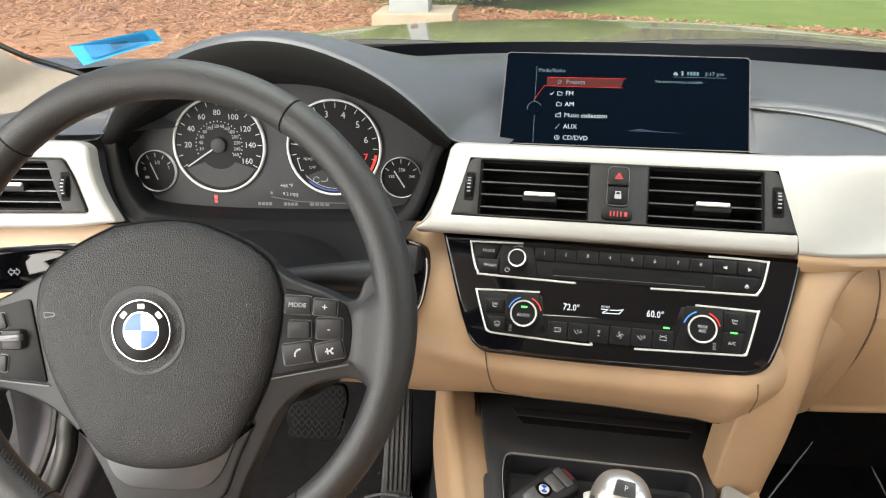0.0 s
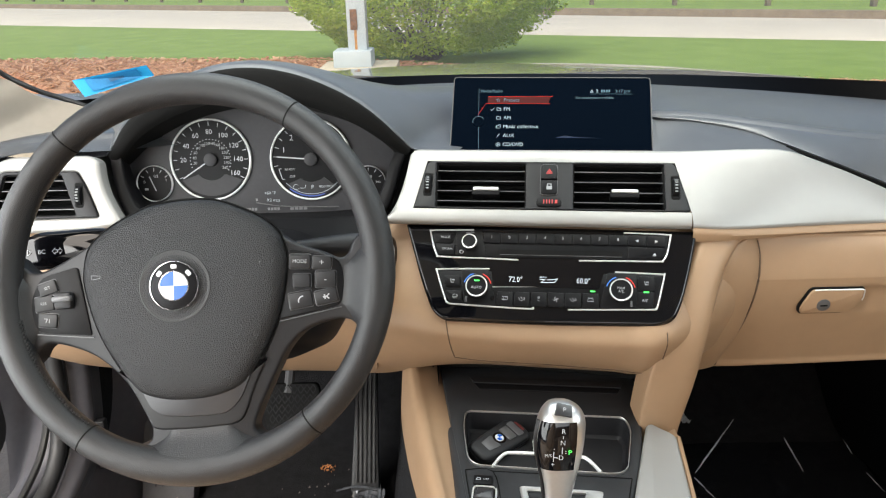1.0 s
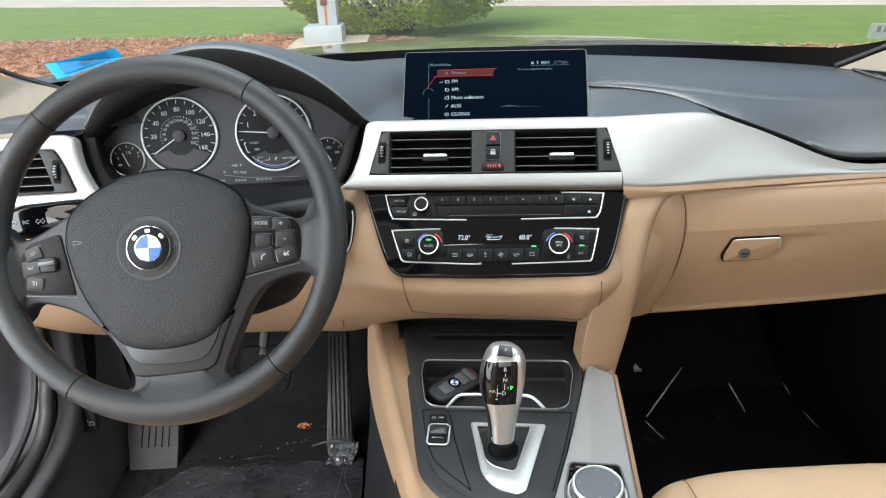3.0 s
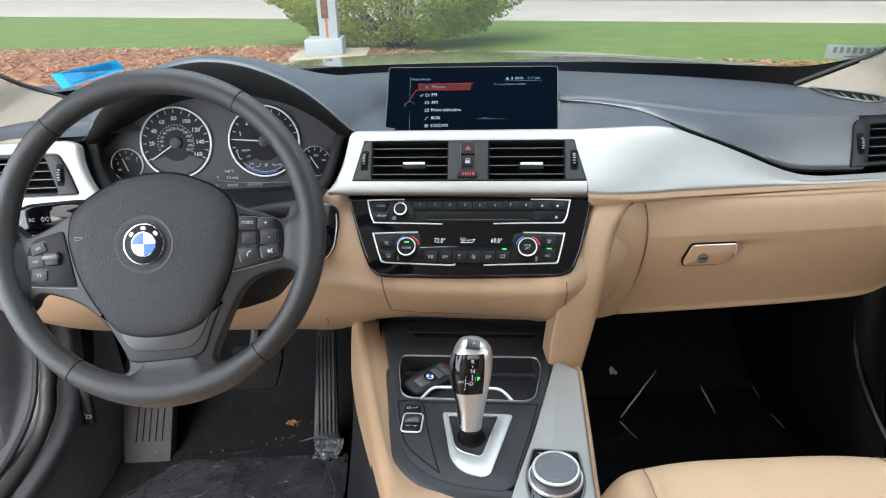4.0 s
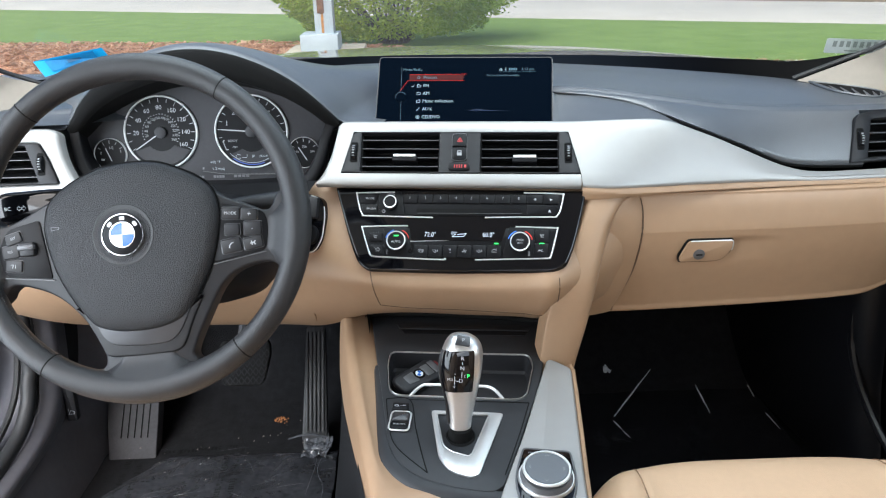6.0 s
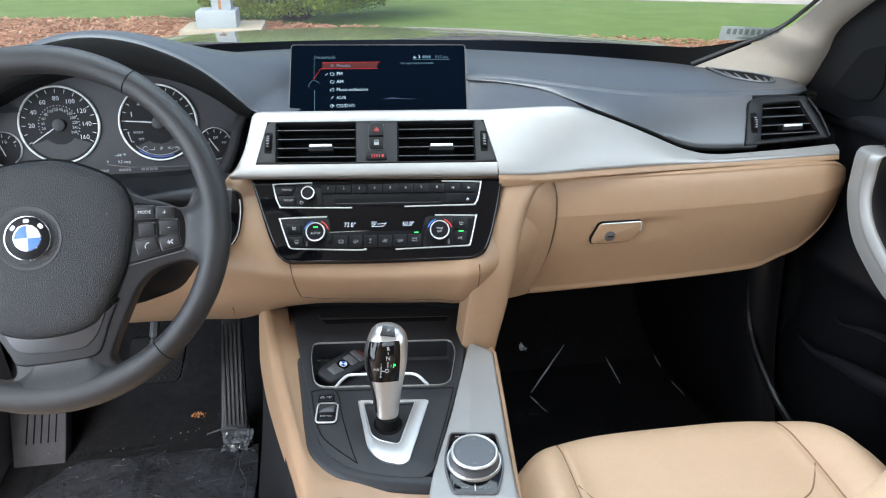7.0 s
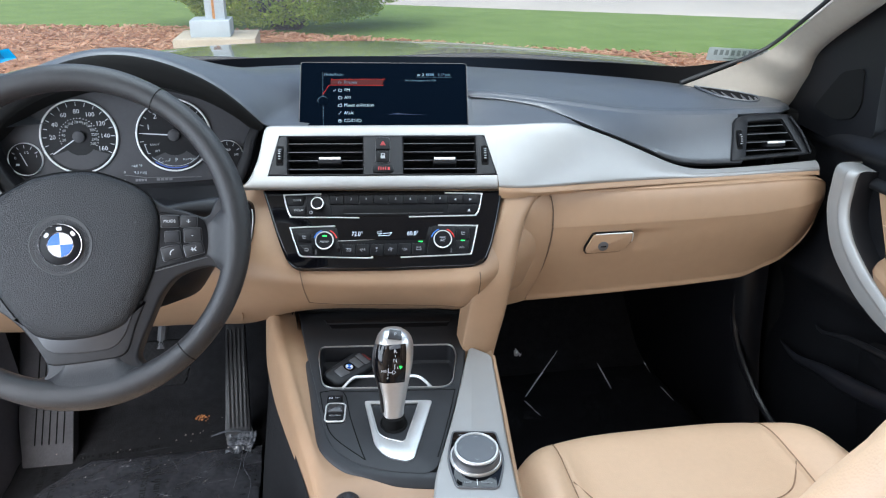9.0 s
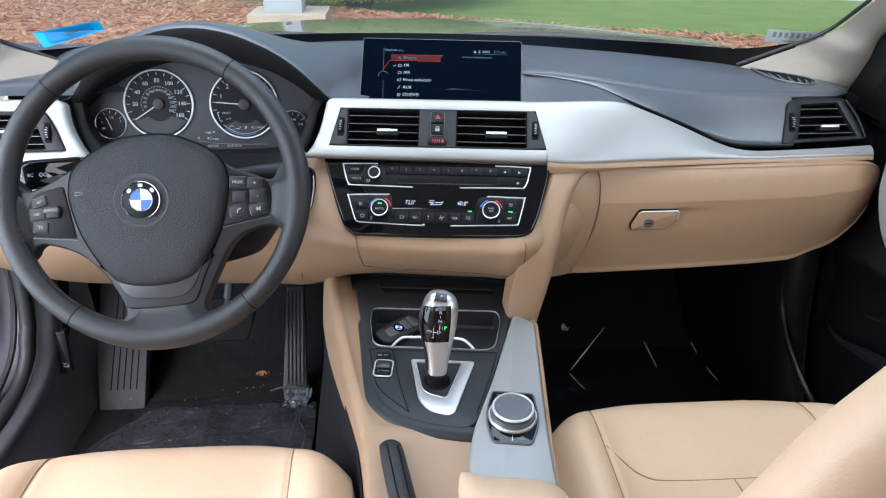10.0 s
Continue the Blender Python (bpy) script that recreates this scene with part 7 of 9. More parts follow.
part("gate_lines", strokes(MF, [[(0.0010, 0.0145), (0.0009, 0.0115)], [(0.0004, 0.0025), (0.0, -0.0045)], [(-0.0036, -0.0088), (-0.0082, -0.0083)], [(-0.0080, -0.0025), (-0.0086, -0.0130)], [(0.0032, -0.0015), (0.0044, -0.0015)], [(0.0032, -0.0035), (0.0044, -0.0035)]], 0.0008, 0.0028), mark, knob)
MP = frame_at((-0.0072, 0.0352, 0.6912), (1, -0.05, -0.22), (0, 0.80, 0.6))
park = part("park_button", prism(rounded([(-0.0090, -0.0062), (0.0088, -0.0062), (0.0076, 0.0066), (-0.0076, 0.0066)], 0.0015, 3), MP, -0.008, 0.0018, 0.0008), satin_mid, knob, "grey park button")
letters("letter", "P", 0.0066, MP, mark, park, 0, 0, 0.0025)

# drive mode switches
md = thing("drive_switch", (-0.088, 0.07, 0.56), "black drive mode switches in a chrome frame", "switch")
MD = CON @ pose(-0.0893, -0.0100, 0.0045, 0, 0, -7)
part("traction_key", prism(rounded(rect(0.0, 0.0172, 0.0210, 0.0135), 0.0025, 3), MD, -0.004, 0.0035, 0.001), key_black, md)
o = rounded(rect(0.0032, -0.0098, 0.0255, 0.0345), 0.006, 5)
part("mode_well", prism(o, MD, -0.004, 0.0006), void, md)
for seg in (o[3:15], o[15:] + o[:3]):
    part("chrome_frame", tube([MD @ Vector((p.x, p.y, 0.0024)) for p in seg], 0.0012, 6), bright, md, "chrome bracket")
part("mode_key", prism(rounded(rect(0.0030, -0.0030, 0.0215, 0.0165), 0.003, 3), MD, -0.004, 0.0056, 0.0030), satin_mid, md)
part("mode_key", prism(rounded(rect(0.0034, -0.0196, 0.0215, 0.0120), 0.003, 3), MD, -0.004, 0.0045, 0.0015), key_black, md)
part("car_mark", strokes(MD, [[(-0.0075, 0.0160), (-0.0065, 0.0190), (-0.0035, 0.0190), (-0.0025, 0.0160), (-0.0075, 0.0160)]], 0.0007, 0.0038), mark, md)
letters("word", "OFF", 0.0040, MD, mark, md, 0.0035, 0.0175, 0.0038)
letters("word", "ECO PRO", 0.0036, MD, mark, md, 0.0034, -0.0182, 0.0048)

# rotary controller
ctl = thing("rotary_controller", (0.085, -0.04, 0.54), "round black rotary controller with chrome ring on silver band", "controller")
MC = CON @ pose(0.0808, -0.130, 0.0085, 0, 0, -9)
base_out = rounded([(-0.0275, 0.0465), (-0.0355, -0.004), (-0.0245, -0.0465), (0.0245, -0.0465), (0.0355, -0.004), (0.0275, 0.0465)], [0.005, 0.02, 0.005, 0.005, 0.02, 0.005], 5)
part("base", prism(base_out, MC, -0.006, 0.002, 0.0015), gloss, ctl, "glossy black key base")
part("base_edge", tube([MC @ Vector((p.x, p.y, 0.0012)) for p in base_out], 0.0015, 6, closed=True), satin_grey, ctl)
MC = MC @ pose(0, 0.001, 0) @ Matrix.Diagonal((0.885, 0.885, 0.66, 1))
part("knob", lathe([(0.0365, 0.002), (0.0360, 0.006), (0.0335, 0.010), (0.0318, 0.019), (0.0290, 0.0200), (0.0290, 0.022), (0.0312, 0.0235), (0.0312, 0.026), (0.0295, 0.0275), (0.028, 0.0272), (0.0, 0.0272)], MC, 56), satin_grey, ctl, "grey turned knob")
part("chrome_ring", lathe([(0.0272, 0.0268), (0.0280, 0.0290), (0.0302, 0.0290), (0.0314, 0.0270), (0.0314, 0.0255), (0.0272, 0.0255)], MC, 56), lever_metal, ctl, "satin chrome ring")
part("skirt", lathe([(0.0368, 0.004), (0.0366, 0.0070), (0.0352, 0.0095), (0.0330, 0.0095), (0.0330, 0.004)], MC, 56), lever_metal, ctl, "satin chrome skirt")
part("touch_pad", lathe([(0.0268, 0.0265), (0.0262, 0.0282), (0.0, 0.0284)], MC, 48), pad_grey, ctl, "dark touch surface")
part("direction_marks", strokes(MC, [[(-0.0025, 0.0205), (0, 0.0225), (0.0025, 0.0205)], [(-0.0025, -0.0205), (0, -0.0225), (0.0025, -0.0205)], [(-0.0205, -0.0025), (-0.0225, 0), (-0.0205, 0.0025)], [(0.0205, -0.0025), (0.0225, 0), (0.0205, 0.0025)]], 0.0006, 0.0287), dim_mark, ctl)
for body, x, y in (("BACK", -0.0125, -0.0450), ("OPTION", 0.0125, -0.0450), ("MEDIA", -0.0185, 0.0435), ("MAP", 0.0185, 0.0435)):
    letters("word", body, 0.0040, MC, dim_mark, ctl, x, y, 0.0035)
for rule in ([(0, -0.0500), (0, -0.0395)], [(-0.0085, 0.0490), (-0.0085, 0.038)], [(0.0085, 0.0490), (0.0085, 0.038)]):
    part("key_rule", strokes(MC, [rule], 0.0010, 0.0034), bright, ctl)

# handbrake and armrest
grey_button = mat("dark_grey_button", (0.050, 0.048, 0.044), 0.55, vary=0.1)
hb = thing("handbrake", (-0.065, -0.25, 0.50), "black leather handbrake lever", "handbrake")
path = spline([(-0.0815, -0.078, 0.538), (-0.078, -0.10, 0.537), (-0.070, -0.15, 0.528), (-0.062, -0.20, 0.516), (-0.055, -0.28, 0.495)], 24)
part("grip", tube(path, [0.0085 + 0.0075 * min(1, i / 3) ** 0.6 + 0.004 * (i / 24) for i in range(25)], 20), black_leather, hb, sharp=60)
part("button", lathe([(0.0078, -0.008), (0.0078, 0.004), (0.0066, 0.007), (0.0, 0.0078)], frame_at((-0.0818, -0.074, 0.5383), (1, 0, 0.05), (0, 0.1, 1)) @ pose(0, 0, 0, 180, 0, 0), 20), grey_button, hb, "grey release button")
for dx in (-0.0050, 0.0085):
    part("stitching", tube([p + Vector((dx, 0, 0.0005 + math.sqrt((0.016 + 0.004 * i / 24) ** 2 - dx * dx))) for i, p in enumerate(path)][5:], 0.0008, 6), void, hb, "dark sewn seam")
part("ferrule", tube([path[15], path[16]], 0.0194, 22), bright, hb, "bright ferrule")
arm = thing("armrest", (0.06, -0.4, 0.50), "tan leather centre armrest", "armrest")
rows = []
for y, z0, z1, xs in ((-0.178, 0.545, 0.556, 0.036), (-0.184, 0.54, 0.572, 0.056), (-0.205, 0.53, 0.590, 0.060), (-0.25, 0.52, 0.602, 0.062), (-0.40, 0.50, 0.61, 0.062), (-0.60, 0.48, 0.61, 0.062)):
    cx, cz, hz = 0.058, (z0 + z1) / 2, (z1 - z0) / 2
    rows.append([Vector((cx + xs * math.copysign(abs(math.cos(a)) ** 0.45, math.cos(a)), y - 0.022 * math.cos(a) * (y > -0.3), cz + hz * math.copysign(abs(math.sin(a)) ** 0.5, math.sin(a)))) for a in (math.tau * k / 40 for k in range(40))])
bm = bmesh.new()
skin(bm, rows, closed=True, caps=True)
part("cushion", bm, tan_leather, arm, sharp=60)

# ---- seats ----
def seat(cx, front, label, recline, back_y, lift, cross):
    """A leather front seat: cushion with bolsters and seams, backrest, headrest, plinth."""
    st = thing("bucket_seat", (cx, front - 0.25, 0.20), label, "car seat", "front seats")
    prof = [(a, b + lift) for a, b in ((0.006, 0.30), (0.018, 0.385), (0.016, 0.43), (0.000, 0.462), (-0.035, 0.477), (-0.09, 0.478), (-0.20, 0.470), (-0.34, 0.458), (-0.50, 0.45))]

    shift = -0.03 if cross else 0.0

    def top(u, k):
        """u: -1 to 1 across; k: 0 to 1 from the front's foot to the back."""
        p = spline([Vector((0, a, b)) for a, b in prof], 48)
        f = k * 48
        i = min(47, int(f))
        q = p[i].lerp(p[i + 1], f - i)
        a = abs(u)
        back = min(1, max(0, (k - 0.35) / 0.3))
        y = front + q.y - 0.075 * a ** 4 * (1 - 0.6 * back)
        z = q.z + (0.026 * math.exp(-((a - 0.80) / 0.14) ** 2) - 0.006 * (1 - a * a)) * back - 0.10 * max(0, a - 0.86) ** 1.5 * 6 * 0.35
        z -= 0.005 * math.exp(-((abs(u - shift) - 0.665) / 0.022) ** 2) * back
        if cross:
            z -= 0.004 * math.exp(-((k - 0.72) / 0.012) ** 2) * max(0, 1 - (abs(u - shift) / 0.56) ** 8)
        return Vector((cx + 0.245 * u * (1 - 0.03 * (1 - back)), y, z))

    us = [-1, -0.99, -0.965, -0.93, -0.89] + [-0.85 + 1.7 * i / 140 for i in range(141)] + [0.89, 0.93, 0.965, 0.99, 1]
    rows = []
    for i in range(61):
        k = i / 60
        r = [top(u, k) for u in us]
        lo = 0.33 if k > 0.1 else 0.30
        rows.append([Vector((r[0].x + 0.012, r[0].y, 0.27)), Vector((r[0].x - 0.004, r[0].y, lo)), Vector((r[0].x - 0.004, r[0].y, r[0].z - 0.035))] + r + [Vector((r[-1].x + 0.004, r[-1].y, r[-1].z - 0.035)), Vector((r[-1].x + 0.004, r[-1].y, lo)), Vector((r[-1].x - 0.012, r[-1].y, 0.27))])
    bm = bmesh.new()
    skin(bm, rows)
    cu = part("cushion", bm, tan_leather, st, "tan leather seat cushion", sharp=70)
    up = Vector((0, 0, 0.0006))
    for s in (1, -1):
        part("seam", tube([top(shift + s * (0.66 + 0.02 * (1 - k)), k) + up for k in (0.12 + 0.86 * i / 60 for i in range(61))], 0.0010, 6), tan_seam, cu, "sewn seam")
        if not cross:
            continue
        k0 = 0.655
        pts = [top(shift + s * u, k) + up for u, k in ((0.655, k0), (0.59, k0 + 0.030), (0.53, k0 + 0.050), (0.46, k0 + 0.060), (0.38, k0 + 0.064), (0.2, k0 + 0.066), (0.0, k0 + 0.066))]
        part("seam", tube(spline(pts, 40), 0.0010, 6), tan_seam, cu, "sewn seam")
        if s > 0:
            part("seam", tube([top(-0.03, k) + up for k in (0.722 + 0.27 * i / 16 for i in range(17))], 0.0009, 6), tan_seam, cu, "sewn seam")
        bm = bmesh.new()
        for j in range(70):
            k = 0.26 + j * 0.0105
            a, b = top(s * 0.985, k), top(s * 0.985, k + 0.005)
            tube([a + Vector((s * 0.003, 0, -0.012)), b + Vector((s * 0.003, 0, -0.012))], 0.0009, 5, bm=bm)
        part("stitching", bm, tan_seam, cu, "contrast stitching")
    part("plinth", box(cx, front - 0.26, 0.255, 0.40, 0.44, 0.11, 0.02), black_soft, st, "black seat plinth")
    # backrest
    lean = math.tan(radians(recline))
    rows = []
    for z, hw, th in ((0.44, 0.215, 0.045), (0.47, 0.235, 0.06), (0.60, 0.250, 0.065), (0.72, 0.245, 0.065), (0.80, 0.232, 0.062), (0.88, 0.205, 0.055), (0.95, 0.165, 0.05), (1.00, 0.13, 0.04), (1.02, 0.10, 0.02)):
        y = back_y - (z - 0.45) * lean
        ring = []
        for kk in range(48):
            a = math.tau * kk / 48
            c, s = math.cos(a), math.sin(a)
            x = hw * math.copysign(abs(c) ** 0.6, c)
            bol = 0.03 * math.exp(-((abs(x) / hw - 0.86) / 0.16) ** 2) if s < 0 else 0
            ring.append(Vector((cx + x, y + th * math.copysign(abs(s) ** 0.6, s) - (-bol if s < 0 else 0) * 1.0 if s < 0 else y + th * abs(s) ** 0.6, z)))
        rows.append(ring)
    # the bolsters face forwards
    for ring in rows:
        my = sum(p.y for p in ring) / len(ring)
        for p in ring:
            p.y = 2 * my - p.y
    bm = bmesh.new()
    skin(bm, rows, closed=True, caps=True)
    part("backrest", bm, tan_leather, st, "tan leather backrest", sharp=70)
    hy = back_y - 0.65 * lean
    part("headrest", box(cx, hy - 0.02, 1.13, 0.25, 0.09, 0.16, 0.035), tan_leather, st, "tan leather headrest")
    for s in (1, -1):
        part("headrest_post", tube([(cx + 0.05 * s, hy + 0.01, 1.0), (cx + 0.05 * s, hy - 0.015, 1.08)], 0.006, 8), bright, st)
    return st


seat(0.382, 0.068, "tan leather passenger seat with sewn seams", 12, -0.42, 0.018, True)
seat(-0.372, 0.004, "tan leather driver seat reclined far back", 34, -0.60, 0.022, False)

# rear bench
rb = thing("rear_bench", (0, -1.5, 0.20), "tan leather rear bench", "rear seat")
part("cushion", box(0, -1.48, 0.36, 1.3, 0.5, 0.3, 0.06), tan_leather, rb)
part("backrest", box(0, -1.80, 0.70, 1.3, 0.2, 0.56, 0.06), tan_leather, rb)

# ---- passenger door ----
door = thing("door_1", (0.74, -0.2, 0.25), "black passenger door panel with tan insert and silver pull", "car door", kind="structure")
prof = [(0.805, 0.886), (0.790, 0.893), (0.772, 0.891), (0.752, 0.882), (0.738, 0.868), (0.733, 0.852), (0.742, 0.834), (0.742, 0.76), (0.738, 0.69), (0.722, 0.655), (0.715, 0.635), (0.735, 0.60), (0.742, 0.52), (0.735, 0.42), (0.742, 0.28), (0.76, 0.24)]
rows = [[(x + dx, y, z + dz) for x, z in prof] for y, dx, dz in ((0.40, 0.03, -0.015), (0.33, 0.015, -0.012), (0.24, 0.0, -0.005), (0.10, 0.0, 0.0), (-0.30, 0.0, 0.01), (-0.85, 0.0, 0.02))]
part("panel", surface(rows, 40, 44), door_in, door, "black grained door panel", sharp=60)
SAIL = frame_at((0.705, 0, 0), (0, 1, 0), (0.06, 0, 1))
part("mirror_sail", prism(rounded([(0.455, 0.86), (0.435, 0.95), (0.385, 1.03), (0.27, 1.12), (0.222, 1.14), (0.222, 1.008), (0.217, 0.967), (0.207, 0.906), (0.200, 0.875), (0.30, 0.85)], [0.02, 0.02, 0.02, 0.02, 0.01, 0.02, 0.02, 0.02, 0.02, 0.02], 5), SAIL, -0.012, 0.010, 0.006), door_in, door, "black triangular mirror panel")
part("speaker_cover", prism(rounded([(0.352, 0.892), (0.322, 0.935), (0.303, 0.960), (0.258, 0.973), (0.243, 0.919), (0.254, 0.895), (0.294, 0.884)], 0.010, 6), SAIL, -0.0150, -0.011), void, door, "black speaker cover")
# ledge over the insert, the insert with its stitched seam and inner release, the armrest below
rows = []
for y in (0.205, 0.19, 0.15, 0.08, -0.1, -0.5):
    k = 0.004 * (y > 0.2)
    rows.append([(0.745, y, 0.824), (0.736 + k, y, 0.822 - k), (0.731 + k, y, 0.816), (0.731 + k, y, 0.811), (0.735 + k, y, 0.8065), (0.746, y, 0.806)])
part("ledge", surface(rows, 24, 16), satin_black, door, "black satin ledge above the insert", sharp=70)
part("insert", surface([[(0.7415, y + 0.1545, 0.8075), (0.7370, y + 0.1525, 0.805), (0.7355, y + 0.131, 0.765), (0.7350, y + 0.101, 0.711), (0.739, y + 0.095, 0.700)] for y in (0.0, -0.10, -0.25, -0.42, -0.60)], 30, 24), tan, door, "tan vinyl door insert", sharp=60)
part("insert_shadow_gap", tube(spline([(0.7410, 0.1565, 0.8075), (0.7395, 0.1345, 0.765), (0.7390, 0.1045, 0.709)], 16), 0.0022, 6), void, door, "dark gap along the insert")
part("seam", tube(spline([(0.7352, 0.129, 0.7655), (0.7352, 0.089, 0.768), (0.7352, -0.05, 0.772), (0.7352, -0.4, 0.775)], 30), 0.0009, 6), tan_seam, door, "sewn seam")
for i in range(60):
    y = 0.127 - 0.0042 * i
    part("stitch", tube([(0.7346, y, 0.7629 + 0.055 * (0.131 - y) * (y > 0.05)), (0.7346, y - 0.0028, 0.7630 + 0.055 * (0.1338 - y) * (y > 0.05))], 0.0005, 4), tan_leather, door)
dish = part("release_dish", lathe([(0.021, 0.0), (0.0205, 0.0012), (0.019, 0.0014), (0.0175, 0.0004), (0.010, -0.002), (0.0, -0.003)], frame_at((0.7352, 0.100, 0.790), (0, -1, 0), (0, 0, 1)), 32), tan, door, "tan dished surround of the door release")
part("release_lever", tube(spline([(0.730, 0.094, 0.779), (0.726, 0.080, 0.777), (0.727, 0.050, 0.776)], 10), 0.0055, 10, flat=0.6), chrome, dish, "chrome door release lever")
rows = []
for y, f in ((0.114, 0.05), (0.110, 0.35), (0.098, 0.7), (0.075, 0.9), (0.03, 1.0), (-0.10, 1.0), (-0.50, 1.0)):
    zt = 0.713 - 0.002 * (y < 0.05)
    dz = min(0, 0.42 * (y - 0.02)) if y < 0.02 else 0.25 * (y - 0.02)
    dz = max(dz, -0.03)
    rows.append([(0.740, y, zt + 0.003), (0.737 - 0.018 * f, y, zt), (0.735 - 0.028 * f, y, zt - 0.004), (0.735 - 0.034 * f, y, zt - 0.012), (0.735 - 0.034 * f, y, 0.682 + dz), (0.735 - 0.026 * f, y, 0.664 + dz), (0.742, y, 0.655 + dz)])
part("armrest", surface(rows, 40, 30), tan, door, "tan vinyl armrest with a grip recess", sharp=70)
part("grip_recess", prism(rounded([(0.040, 0.690), (0.043, 0.699), (-0.12, 0.699), (-0.12, 0.690)], 0.003, 3), frame_at((0.7008, 0, 0), (0, 1, 0), (0, 0, 1)), -0.0006, 0.020), void, door, "dark grip recess")
outer = [(0.206, 0.836), (0.213, 0.800), (0.209, 0.757), (0.181, 0.706), (0.131, 0.669), (0.087, 0.648), (0.02, 0.632), (-0.12, 0.622)]
inner = [(0.158, 0.833), (0.163, 0.800), (0.160, 0.765), (0.138, 0.734), (0.096, 0.704), (0.056, 0.685), (0.0, 0.659), (-0.12, 0.648)]
face, back = [], []
for (yo, zo), (yi, zi) in zip(outer, inner):
    mix = lambda f, x: (x, yo + (yi - yo) * f, zo + (zi - zo) * f)
    face.append([mix(0.03, 0.740), mix(0.0, 0.704), mix(0.05, 0.7000), mix(0.28, 0.6985), mix(0.52, 0.6985), mix(0.62, 0.6975), mix(0.84, 0.7030), mix(0.86, 0.708)])
    back.append([mix(0.04, 0.741), mix(0.03, 0.712), mix(0.12, 0.7045), mix(0.5, 0.7020), mix(0.72, 0.7050), mix(0.84, 0.7085), mix(0.85, 0.722), mix(0.82, 0.741)])
face.insert(0, [(0.736, y + 0.0005, z + 0.0005) for x, y, z in face[0]])
handle = part("pull_handle", surface(face, 64, 30), silver, door, "satin silver curved pull handle", sharp=60)
bm = surface(back, 60, 30)
bmesh.ops.holes_fill(bm, edges=[e for e in bm.edges if e.is_boundary], sides=0)
part("handle_back", bm, satin_black, handle, "black inner side of the pull handle", sharp=40)
part("pocket", surface([[(0.745, y, 0.60), (0.700 + 0.05 * (y > 0.1), y, 0.575 + dz), (0.690 + 0.055 * (y > 0.1), y, 0.565 + dz), (0.692 + 0.055 * (y > 0.1), y, 0.54 + dz), (0.72 + 0.03 * (y > 0.1), y, 0.40), (0.75, y, 0.26)] for y, dz in ((0.13, -0.005), (-0.04, 0.02), (-0.30, 0.03), (-0.8, 0.03))], 30, 20), door_in, door, "black door pocket")
# two tubes added along the pocket's highlight lines, in plain black trim
part("pocket_lip", tube(spline([(0.735, 0.22, 0.545), (0.708, 0.165, 0.562), (0.700, 0.101, 0.586), (0.697, 0.037, 0.600), (0.694, -0.024, 0.607), (0.690, -0.30, 0.61)], 30), [0.0005 + 0.0055 * min(1, i / 12) for i in range(31)], 8), door_in, door, "black pocket lip shaped along a highlight line")
part("pocket_edge", tube(spline([(0.735, 0.30, 0.470), (0.706, 0.215, 0.486), (0.698, 0.138, 0.508), (0.695, 0.066, 0.523), (0.692, 0.004, 0.540), (0.690, -0.052, 0.556), (0.690, -0.2, 0.57)], 30), [0.001 + 0.013 * min(1, i / 14) for i in range(31)], 12), satin_kick, door, "rounded lower pocket edge")
part("door_seal", tube(spline([(0.715, 0.40, 0.80), (0.705, 0.415, 0.62), (0.699, 0.407, 0.50), (0.699, 0.392, 0.445), (0.702, 0.343, 0.387), (0.71, 0.25, 0.33), (0.715, 0.1, 0.31)], 40), 0.007, 8), satin_kick, door, "black rubber seal")

# side window and outside mirror
bm = surface([[(0.800, 0.215, 0.880), (0.800, -0.4, 0.885), (0.800, -1.15, 0.90)], [(0.790, 0.20, 1.02), (0.785, -0.4, 1.08), (0.785, -1.15, 1.10)], [(0.745, -0.02, 1.24), (0.735, -0.45, 1.30), (0.735, -1.15, 1.30)]], 12, 16)
solo("window_2", bm, glass, "clear passenger side window", "side window", "structure")
om = thing("outside_mirror", (0.93, 0.40, 0.86), "dark painted outside mirror on the passenger side", "outside mirror")
bm = bmesh.new()
skin(bm, [[Vector((0.945 + 0.085 * k * math.copysign(abs(math.cos(a)) ** 0.6, math.cos(a)), 0.40 + dy, 0.945 + 0.062 * k * math.copysign(abs(math.sin(a)) ** 0.6, math.sin(a)))) for a in (math.tau * j / 32 for j in range(32))] for k, dy in ((0.93, -0.03), (1.0, -0.025), (1.0, 0.01), (0.85, 0.05), (0.5, 0.075), (0.1, 0.08))], closed=True, caps=True)
part("housing", bm, black_soft, om, sharp=60)
part("mirror_glass", prism(rounded(rect(0.945, 0.945, 0.145, 0.100), 0.03, 6), frame_at((0, 0.369, 0), (1, 0, 0), (0, 0, 1)), 0.0, 0.002), chrome, om)
part("foot", tube([(0.80, 0.39, 0.865), (0.85, 0.40, 0.885), (0.90, 0.405, 0.905)], 0.022, 10), black_soft, om)

part("end_cap", box(0.748, 0.412, 0.832, 0.06, 0.05, 0.09, 0.01), void, dash, "black end of the dashboard")

